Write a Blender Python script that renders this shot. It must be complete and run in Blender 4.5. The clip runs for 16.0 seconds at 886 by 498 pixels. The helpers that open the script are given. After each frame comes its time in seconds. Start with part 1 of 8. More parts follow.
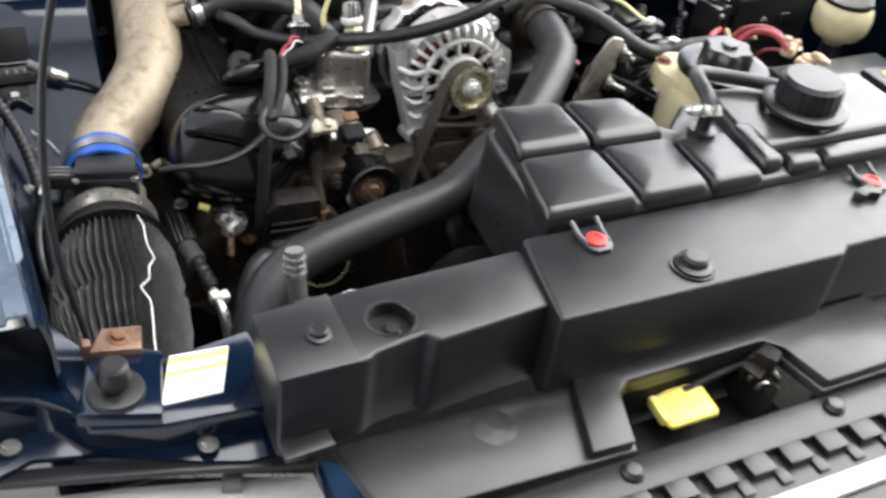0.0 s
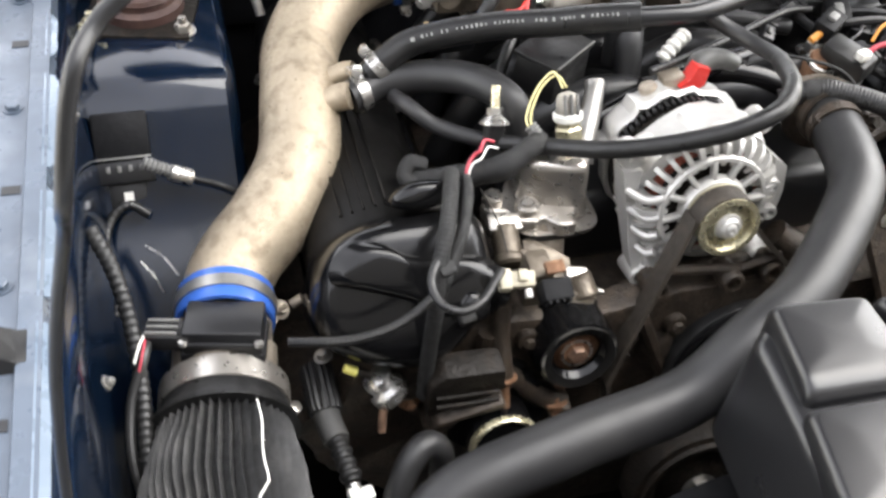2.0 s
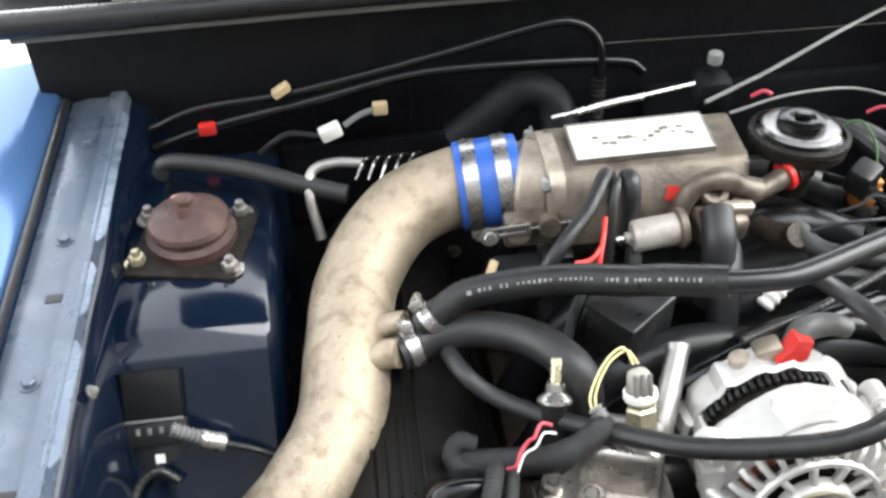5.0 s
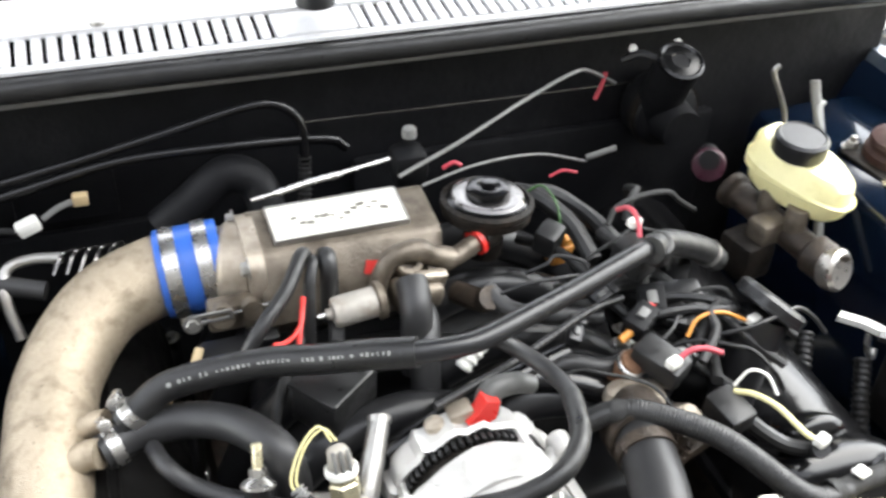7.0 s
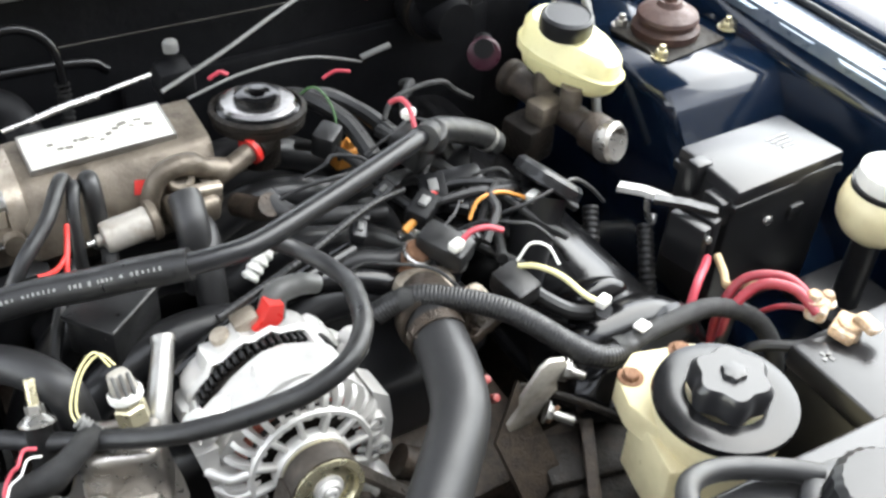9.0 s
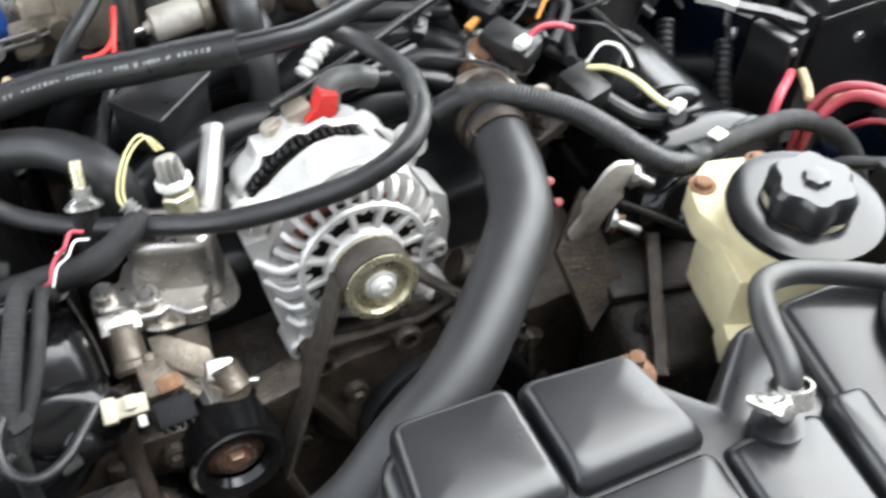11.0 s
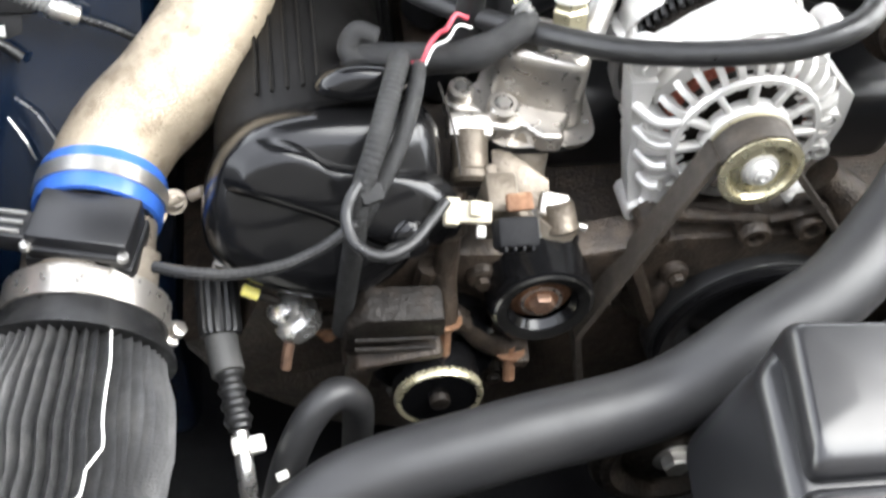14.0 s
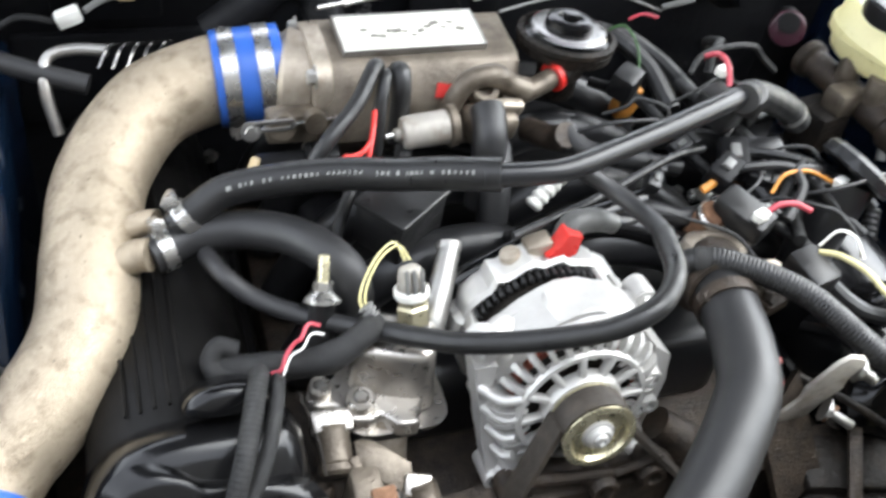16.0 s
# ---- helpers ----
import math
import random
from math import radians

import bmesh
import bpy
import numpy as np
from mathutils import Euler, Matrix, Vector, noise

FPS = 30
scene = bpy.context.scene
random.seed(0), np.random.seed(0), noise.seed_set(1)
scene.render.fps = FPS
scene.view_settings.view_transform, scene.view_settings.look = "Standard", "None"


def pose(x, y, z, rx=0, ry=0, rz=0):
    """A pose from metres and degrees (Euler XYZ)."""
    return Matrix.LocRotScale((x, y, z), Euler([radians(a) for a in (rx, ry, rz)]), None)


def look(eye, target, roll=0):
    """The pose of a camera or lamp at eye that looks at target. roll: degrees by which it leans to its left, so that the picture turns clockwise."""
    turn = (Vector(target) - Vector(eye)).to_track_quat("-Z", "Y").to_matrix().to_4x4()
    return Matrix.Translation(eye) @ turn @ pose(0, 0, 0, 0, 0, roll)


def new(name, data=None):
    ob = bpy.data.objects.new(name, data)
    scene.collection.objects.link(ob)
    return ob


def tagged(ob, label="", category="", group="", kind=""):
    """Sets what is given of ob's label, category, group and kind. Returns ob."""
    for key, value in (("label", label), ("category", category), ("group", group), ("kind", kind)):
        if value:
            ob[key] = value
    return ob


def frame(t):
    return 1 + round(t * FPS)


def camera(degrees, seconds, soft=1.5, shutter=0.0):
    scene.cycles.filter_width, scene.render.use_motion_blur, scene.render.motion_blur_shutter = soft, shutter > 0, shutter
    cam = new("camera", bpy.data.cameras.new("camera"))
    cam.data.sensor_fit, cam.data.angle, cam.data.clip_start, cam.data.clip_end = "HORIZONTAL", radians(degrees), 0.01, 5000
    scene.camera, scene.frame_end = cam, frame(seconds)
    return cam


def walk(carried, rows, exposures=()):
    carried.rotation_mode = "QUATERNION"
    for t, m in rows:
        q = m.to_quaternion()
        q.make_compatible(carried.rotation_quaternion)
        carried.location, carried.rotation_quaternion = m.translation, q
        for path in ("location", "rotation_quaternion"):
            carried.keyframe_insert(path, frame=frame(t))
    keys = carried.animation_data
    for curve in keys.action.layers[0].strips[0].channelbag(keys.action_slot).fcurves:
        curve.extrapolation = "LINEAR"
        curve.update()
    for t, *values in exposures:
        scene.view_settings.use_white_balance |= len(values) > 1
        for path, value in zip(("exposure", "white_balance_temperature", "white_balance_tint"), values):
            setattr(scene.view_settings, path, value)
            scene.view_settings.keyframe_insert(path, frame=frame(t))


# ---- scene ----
cam = camera(46.4, 16.0, soft=2.7, shutter=0.4)
PATH = [
    (0, (-0.6152, -0.6045, 1.3843), (-0.0069, 0.4066, 0.4582), 8.93),
    (0.5, (-0.5903, -0.4872, 1.3795), (-0.0732, 0.5475, 0.4246), 7.34),
    (1, (-0.5117, -0.3707, 1.3768), (-0.1543, 0.7090, 0.3987), 3.54),
    (1.5, (-0.4429, -0.3000, 1.3826), (-0.2048, 0.7525, 0.3407), 2.51),
    (2, (-0.4753, -0.2176, 1.3473), (-0.1424, 0.8229, 0.3193), 4.82),
    (2.3, (-0.5119, -0.1466, 1.3333), (-0.1368, 0.8871, 0.3132), 3.47),
    (2.5, (-0.5158, -0.0869, 1.3321), (-0.1138, 0.9019, 0.2782), 3.80),
    (3, (-0.5148, -0.0488, 1.3164), (-0.1586, 0.9054, 0.2152), 3.47),
    (3.5, (-0.4575, -0.0581, 1.3480), (-0.3363, 0.9948, 0.2865), 0.37),
    (3.7, (-0.4247, -0.0592, 1.3625), (-0.3711, 1.0187, 0.3207), -1.36),
    (5.8, (-0.3184, -0.0199, 1.4327), (-0.1086, 1.1119, 0.4710), -0.82),
    (6, (-0.3071, -0.0198, 1.4378), (-0.0519, 1.1015, 0.4746), 0.69),
    (6.5, (-0.2939, -0.0201, 1.4498), (0.0536, 1.0775, 0.4883), 3.29),
    (7, (-0.2626, -0.0507, 1.4454), (0.1547, 1.0676, 0.5369), 2.70),
    (7.5, (-0.2421, -0.0589, 1.4413), (0.2510, 1.0195, 0.5227), 3.80),
    (8, (-0.2151, -0.0713, 1.4427), (0.3379, 0.9624, 0.5069), 4.35),
    (8.2, (-0.2160, -0.0695, 1.4378), (0.3682, 0.9423, 0.4971), 4.77),
    (10.3, (-0.2111, -0.1112, 1.3691), (0.3656, 0.8001, 0.3265), 2.47),
    (10.5, (-0.2094, -0.1065, 1.3605), (0.3539, 0.7897, 0.2977), 2.46),
    (11, (-0.2183, -0.0901, 1.3398), (0.2574, 0.7988, 0.2291), 2.27),
    (11.5, (-0.2226, -0.0624, 1.3283), (0.0975, 0.8005, 0.1438), 1.39),
    (12, (-0.2615, -0.0476, 1.2835), (-0.0152, 0.7865, 0.0614), 3.67),
    (12.5, (-0.2929, -0.0345, 1.2762), (-0.0451, 0.7937, 0.0504), 6.83),
    (13, (-0.3188, -0.0311, 1.2668), (-0.0898, 0.7665, 0.0172), 9.42),
    (13.5, (-0.3356, -0.0329, 1.2560), (-0.1142, 0.7505, -0.0039), 10.48),
    (14, (-0.3494, -0.0295, 1.2608), (-0.1037, 0.8020, 0.0367), 10.78),
    (14.5, (-0.3661, -0.0231, 1.2802), (-0.0717, 0.8721, 0.1131), 11.45),
    (15, (-0.3714, -0.0142, 1.3055), (-0.0444, 0.9137, 0.1732), 11.22),
    (15.5, (-0.3632, -0.0141, 1.3289), (0.0089, 0.9621, 0.2525), 10.64),
    (16, (-0.3448, -0.0192, 1.3509), (0.1003, 0.9923, 0.3366), 9.94),
]
walk(cam, [(t, look(eye, target, roll)) for t, eye, target, roll in PATH], [(0, 2.55, 7350, 11), (0.5, 2.78, 7500, 11), (1.0, 2.85, 7500, 11), (1.5, 3.06, 7650, 12), (2.5, 2.97, 7450, 12), (3.0, 3.05, 7400, 11), (3.5, 2.92, 7300, 9), (5.8, 3.05, 7350, 10), (8, 3.05, 7300, 9), (10.5, 3.1, 7100, 8), (11.5, 3.0, 7100, 9), (12.0, 3.28, 7150, 9), (12.5, 3.36, 7250, 10), (13.5, 3.64, 7300, 10), (14.5, 3.6, 7250, 10), (15.5, 3.08, 7150, 10), (16, 3.0, 7050, 9)])

# ---- world and light ----
world = bpy.data.worlds.new("sky")
scene.world = world
world.use_nodes = True
wn = world.node_tree.nodes
sky = wn.new("ShaderNodeTexSky")
sky.sky_type = "NISHITA"
sky.sun_disc = False
sky.sun_elevation = radians(56)
sky.sun_rotation = radians(75)
sky.air_density, sky.dust_density, sky.ozone_density = 1.0, 0.3, 0.8
pale = wn.new("ShaderNodeHueSaturation")  # thin cloud takes most of the blue out
pale.inputs["Saturation"].default_value = 0.4
world.node_tree.links.new(sky.outputs[0], pale.inputs["Color"])
world.node_tree.links.new(pale.outputs[0], wn["Background"].inputs[0])
wn["Background"].inputs[1].default_value = 0.15

sun = new("sun", bpy.data.lights.new("sun", "SUN"))
sun.data.energy, sun.data.angle, sun.data.color = 1.1, radians(70), (0.86, 0.93, 1.0)
sun.matrix_world = look((0.52, 0.14, 0.82), (0, 0, 0))


# ---- materials ----
def mat(name, color, rough=0.5, metal=0.0, vary=0.25, scale=40.0, bump=0.15, bscale=None, stain=None, coat=0.0, rvary=0.15, amount=0.5, spread=(0.5, 0.68), fine=0.05):
    """Base colour with broad and fine mottling, uneven gloss, fine relief and, if given, stains of another colour."""
    m = bpy.data.materials.new(name)
    m.use_nodes = True
    n, l = m.node_tree.nodes, m.node_tree.links
    b = n["Principled BSDF"]
    co = n.new("ShaderNodeTexCoord")

    def nz(s, detail=5.0):
        t = n.new("ShaderNodeTexNoise")
        t.inputs["Scale"].default_value, t.inputs["Detail"].default_value = s, detail
        l.new(co.outputs["Object"], t.inputs["Vector"])
        return t

    def rng(src, a, c, lo, hi):
        r = n.new("ShaderNodeMapRange")
        for k, v in zip((1, 2, 3, 4), (a, c, lo, hi)):
            r.inputs[k].default_value = v
        l.new(src, r.inputs[0])
        return r.outputs[0]

    def mix(fac, a, c, kind="MIX"):
        x = n.new("ShaderNodeMix")
        x.data_type, x.blend_type = "RGBA", kind
        for i, v in ((0, fac), (6, a), (7, c)):
            if isinstance(v, (float, tuple)):
                x.inputs[i].default_value = v
            else:
                l.new(v, x.inputs[i])
        return x.outputs[2]

    broad, small = nz(scale * 0.3, 3.0), nz(scale * 2.5)
    lo = tuple(c * (1 - vary) for c in color) + (1,)
    hi = tuple(min(1, c * (1 + vary)) for c in color) + (1,)
    c = mix(rng(broad.outputs[0], 0.3, 0.7, 0, 1), lo, hi)
    c = mix(rng(small.outputs[0], 0.35, 0.65, 0, 0.45), c, lo)
    if stain:
        st = nz(scale * 0.8, 8.0)
        c = mix(rng(st.outputs[0], spread[0], spread[1], 0, amount), c, tuple(stain) + (1,))
    l.new(c, b.inputs["Base Color"])
    l.new(rng(small.outputs[0], 0.3, 0.7, max(0.03, rough - rvary), min(1, rough + rvary)), b.inputs["Roughness"])
    b.inputs["Metallic"].default_value = metal
    b.inputs["Coat Weight"].default_value = coat
    b.inputs["Coat Roughness"].default_value = 0.12
    bp = n.new("ShaderNodeBump")
    bp.inputs["Strength"].default_value, bp.inputs["Distance"].default_value = bump, 0.002
    l.new(nz(bscale or scale * 8, 4.0).outputs[0], bp.inputs["Height"])
    l.new(bp.outputs[0], b.inputs["Normal"])
    return m


BLACK = mat("satin black plastic", (0.012, 0.0122, 0.0135), 0.34, vary=0.12, bscale=1200, bump=0.05, stain=(0.022, 0.0215, 0.021), amount=0.12, rvary=0.04, scale=14)
TANK = mat("moulded black plastic", (0.0135, 0.0135, 0.015), 0.3, vary=0.1, bscale=1400, bump=0.02, stain=(0.022, 0.022, 0.022), amount=0.06, rvary=0.03, scale=12, coat=0.15)
GLOSSB = mat("gloss black paint", (0.0045, 0.0045, 0.005), 0.19, vary=0.15, scale=14, bump=0.02, stain=(0.012, 0.0115, 0.011), amount=0.2, rvary=0.04)
GLOSSB.node_tree.nodes["Principled BSDF"].inputs["Specular IOR Level"].default_value = 0.42
CAMB = mat("dusty black crackle paint", (0.005, 0.0047, 0.0045), 0.5, bump=0.25, bscale=900, stain=(0.0105, 0.0095, 0.0085), amount=0.6, scale=14)
CAMB.node_tree.nodes["Principled BSDF"].inputs["Specular IOR Level"].default_value = 0.18
RUBBER = mat("black rubber", (0.0115, 0.0115, 0.012), 0.42, bscale=500, bump=0.1, stain=(0.026, 0.0255, 0.024), amount=0.35)
HOSEM = mat("smooth hose rubber", (0.018, 0.018, 0.019), 0.46, vary=0.15, bscale=300, bump=0.05, stain=(0.036, 0.035, 0.034), amount=0.3, rvary=0.06, scale=20)
DARK = mat("grimy dark metal", (0.0125, 0.0102, 0.0085), 0.48, 0.1, scale=70, stain=(0.026, 0.0195, 0.0145), amount=0.8, bump=0.8, bscale=260)
DARK.node_tree.nodes["Principled BSDF"].inputs["Specular IOR Level"].default_value = 0.22
CAST = mat("cast aluminium", (0.53, 0.5, 0.46), 0.3, 0.85, vary=0.1, scale=50, bump=0.1, bscale=400, stain=(0.28, 0.25, 0.21), amount=0.2, spread=(0.48, 0.74), rvary=0.05)
ALT = mat("clean cast aluminium", (0.57, 0.56, 0.54), 0.42, 0.45, vary=0.08, scale=50, bump=0.14, bscale=600, stain=(0.36, 0.34, 0.31), amount=0.2, spread=(0.5, 0.76), rvary=0.05)
DIRTY = mat("oil-stained aluminium", (0.42, 0.365, 0.3), 0.42, 0.6, vary=0.18, scale=55, bump=0.35, stain=(0.15, 0.115, 0.085), amount=0.6, spread=(0.46, 0.72))
BROWN = mat("brown grimy casting", (0.056, 0.041, 0.03), 0.42, 0.25, scale=90, bump=0.8, bscale=380, stain=(0.02, 0.0155, 0.012), amount=0.85, spread=(0.4, 0.64), rvary=0.1)
PIPEM = mat("worn champagne coating", (0.44, 0.365, 0.27), 0.42, 0.55, vary=0.14, scale=70, bump=0.5, bscale=700, stain=(0.125, 0.092, 0.06), amount=0.6, spread=(0.51, 0.7))
CHROME = mat("zinc-plated steel", (0.58, 0.57, 0.55), 0.28, 0.9, vary=0.12, stain=(0.28, 0.25, 0.2), amount=0.4, bump=0.12, rvary=0.06)
STEEL = mat("dull steel", (0.4, 0.39, 0.37), 0.38, 0.85, stain=(0.18, 0.13, 0.09), amount=0.4, rvary=0.06)
GRIME = mat("oily grey-brown casting", (0.2, 0.168, 0.132), 0.4, 0.5, vary=0.25, scale=45, bump=0.4, bscale=350, stain=(0.055, 0.043, 0.032), amount=0.75, spread=(0.44, 0.66), rvary=0.08)
DSTEEL = mat("dark polished steel", (0.2, 0.195, 0.19), 0.2, 0.95, vary=0.15, stain=(0.1, 0.09, 0.08), amount=0.4, bump=0.06, rvary=0.05)
GOLD = mat("yellow zinc", (0.6, 0.55, 0.38), 0.3, 0.75, vary=0.2, stain=(0.25, 0.2, 0.1), amount=0.4)
RUST = mat("rusty steel", (0.2, 0.1, 0.055), 0.75, 0.25, vary=0.4, scale=120, bump=0.5, stain=(0.34, 0.2, 0.12), amount=0.6)
COPPER = mat("tarnished copper", (0.27, 0.165, 0.115), 0.4, 0.6, scale=120, stain=(0.1, 0.06, 0.045), amount=0.7)
FADED = mat("faded red plastic", (0.26, 0.045, 0.04), 0.5, vary=0.2, bump=0.05)
CRUST = mat("corroded brass with white crust", (0.6, 0.42, 0.27), 0.8, 0.1, scale=140, vary=0.4, bump=0.9, stain=(0.82, 0.8, 0.74), amount=0.8)
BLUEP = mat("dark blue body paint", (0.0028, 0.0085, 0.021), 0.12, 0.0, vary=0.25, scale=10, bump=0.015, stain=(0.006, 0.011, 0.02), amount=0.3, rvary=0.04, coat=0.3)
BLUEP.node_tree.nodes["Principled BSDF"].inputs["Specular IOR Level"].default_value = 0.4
# Same dark blue paint, lightened so the sky's reflection sits in the base colour.
OUTP = mat("body paint with sky-lightened blue", (0.07, 0.165, 0.35), 0.16, 0.35, vary=0.1, scale=6, bump=0.0, coat=0.4, rvary=0.03)
# Rail blue is worn, and also paled to carry the sheen of the sky.
RAILP = mat("faded rail paint with sky sheen", (0.085, 0.112, 0.15), 0.32, 0.15, vary=0.3, scale=18, bump=0.05, stain=(0.2, 0.225, 0.255), amount=0.6, coat=0.3, rvary=0.1)
LIPP = mat("rail edge paint paled as sky glare", (0.2, 0.25, 0.31), 0.3, 0.2, vary=0.2, scale=20, bump=0.05, stain=(0.11, 0.15, 0.2), amount=0.6, coat=0.2)
SILIC = mat("blue silicone", (0.03, 0.12, 0.46), 0.32, vary=0.12, bump=0.05, rvary=0.05)
BELT = mat("worn brown-black belt", (0.04, 0.033, 0.027), 0.55, vary=0.2, scale=60, bump=0.3, bscale=500, stain=(0.085, 0.068, 0.052), amount=0.5)
CREAM = mat("yellowed cream plastic", (0.72, 0.64, 0.4), 0.42, vary=0.12, scale=25, bump=0.08, stain=(0.4, 0.3, 0.14), amount=0.4)
PALE = mat("translucent pale yellow plastic", (0.83, 0.76, 0.4), 0.35, vary=0.1, scale=20, bump=0.05, stain=(0.6, 0.52, 0.25), amount=0.3)
WHITEP = mat("off-white plastic", (0.78, 0.77, 0.72), 0.45, vary=0.1, stain=(0.4, 0.38, 0.33), amount=0.3)
GREYP = mat("grey plastic", (0.16, 0.16, 0.155), 0.45, vary=0.2, stain=(0.15, 0.14, 0.13), amount=0.4)
DARKGREY = mat("dark grey rubber", (0.07, 0.07, 0.068), 0.5, vary=0.2, stain=(0.1, 0.095, 0.09), amount=0.4)
COWLM = mat("pale grey cowl plastic", (0.62, 0.62, 0.63), 0.5, vary=0.08, scale=20, bump=0.1, stain=(0.4, 0.4, 0.4), amount=0.3)
LABELM = mat("white label paper", (0.85, 0.84, 0.8), 0.4, vary=0.05, bump=0.02)
YELLOW = mat("yellow plastic", (0.93, 0.84, 0.2), 0.35, vary=0.08, bump=0.03)
LEMON = mat("faded yellow print", (0.8, 0.72, 0.2), 0.4, vary=0.08, bump=0.02)
RED = mat("red plastic", (0.62, 0.03, 0.025), 0.4, vary=0.15, bump=0.05)
PINK = mat("pink-red wire", (0.46, 0.05, 0.075), 0.45, vary=0.15, bump=0.05)
ORANGE = mat("orange plastic", (0.72, 0.3, 0.06), 0.45, vary=0.15, bump=0.05)
GREEN = mat("green plastic", (0.05, 0.13, 0.04), 0.45, vary=0.15, bump=0.05)
YWIRE = mat("pale yellow wire", (0.75, 0.68, 0.35), 0.5, vary=0.15, bump=0.1)
TAN = mat("tan wire", (0.5, 0.38, 0.22), 0.5, vary=0.15, bump=0.1)
CLOTH = mat("black cloth loom tape", (0.0095, 0.0095, 0.01), 0.55, bscale=1500, bump=0.6, stain=(0.021, 0.0205, 0.019), amount=0.4)
PLEAT = mat("oiled grey filter media", (0.045, 0.045, 0.046), 0.5, vary=0.25, scale=50, bump=0.4, bscale=700, stain=(0.1, 0.098, 0.095), amount=0.5)
RUBDOME = mat("rust-brown rubber", (0.062, 0.031, 0.026), 0.55, vary=0.3, bump=0.4, stain=(0.15, 0.09, 0.068), amount=0.45)
DULLRED = mat("dull faded red insulation", (0.33, 0.035, 0.05), 0.4, vary=0.3, scale=60, bump=0.1, stain=(0.14, 0.03, 0.03), amount=0.5)
GREYB = mat("weathered zinc plate", (0.5, 0.47, 0.42), 0.5, 0.3, vary=0.2, scale=80, bump=0.3, stain=(0.2, 0.15, 0.1), amount=0.5)
PURPLE = mat("dull plum plastic", (0.05, 0.014, 0.024), 0.4, bump=0.05)
WIND = mat("copper windings", (0.3, 0.07, 0.045), 0.35, 0.3, scale=200, bump=0.8)
FIREW = mat("black sound deadening", (0.0045, 0.0047, 0.0058), 0.6, scale=12, bump=0.45, bscale=90, stain=(0.011, 0.011, 0.012), amount=0.5)
FIREW.node_tree.nodes["Principled BSDF"].inputs["Specular IOR Level"].default_value = 0.2
BEIGE = mat("dull beige plastic", (0.5, 0.455, 0.35), 0.5, vary=0.2, scale=60, bump=0.1, stain=(0.25, 0.21, 0.15), amount=0.5)
GROUND = mat("pale concrete", (0.42, 0.41, 0.38), 0.9, vary=0.2, scale=2.0, bump=0.4, bscale=60, stain=(0.25, 0.24, 0.22), amount=0.5)
WALLM = mat("dark reflection-blocking wall", (0.13, 0.125, 0.12), 0.85, vary=0.25, scale=4.0, bump=0.4, bscale=90, stain=(0.07, 0.065, 0.06), amount=0.6)
LENS = mat("hazy headlamp plastic", (0.5, 0.5, 0.47), 0.25, vary=0.2, scale=15, bump=0.05, coat=0.6)
INKM = mat("dark grey ink", (0.16, 0.15, 0.13), 0.5, vary=0.1, bump=0.02)
PRINT = mat("worn grey print", (0.25, 0.25, 0.24), 0.6, vary=0.1, bump=0.02)
BADGE = mat("cream enamel plate", (0.8, 0.79, 0.68), 0.4, 0.1, vary=0.08, scale=30, bump=0.1, stain=(0.5, 0.48, 0.38), amount=0.3)
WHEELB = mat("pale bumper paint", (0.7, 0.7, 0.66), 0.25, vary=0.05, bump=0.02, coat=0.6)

# ---- mesh helpers ----
V = Vector
X, Y, Z = V((1, 0, 0)), V((0, 1, 0)), V((0, 0, 1))


def add(bm, verts, faces):
    vs = [bm.verts.new(v) for v in verts]
    for f in faces:
        try:
            bm.faces.new([vs[i] for i in f])
        except ValueError:
            pass
    return vs


def merge(*bms):
    out = bmesh.new()
    for b in bms:
        me = bpy.data.meshes.new("t")
        b.to_mesh(me)
        out.from_mesh(me)
        bpy.data.meshes.remove(me)
        b.free()
    return out


def move(bm, m):
    bmesh.ops.transform(bm, matrix=m, verts=bm.verts)
    return bm


def at(loc, rx=0, ry=0, rz=0):
    return pose(*loc, rx, ry, rz)


def along(a, b):
    """A pose whose z runs from a towards b, at a."""
    return Matrix.Translation(a) @ (V(b) - V(a)).to_track_quat("Z", "Y").to_matrix().to_4x4()


def box(sx, sy, sz, bevel=0.0, m=None, seg=2, taper=1.0):
    """A box centred in x and y that stands on z = 0; taper shrinks its top."""
    bm = bmesh.new()
    x, y = sx / 2, sy / 2
    vs = [(-x, -y, 0), (x, -y, 0), (x, y, 0), (-x, y, 0)]
    vs += [(a * taper, b * taper, sz) for a, b, _ in vs]
    add(bm, vs, [(3, 2, 1, 0), (4, 5, 6, 7), (0, 1, 5, 4), (1, 2, 6, 5), (2, 3, 7, 6), (3, 0, 4, 7)])
    if bevel:
        bmesh.ops.bevel(bm, geom=bm.edges[:] + bm.verts[:], offset=bevel, segments=seg, profile=0.5, affect="EDGES")
    return move(bm, m) if m else bm


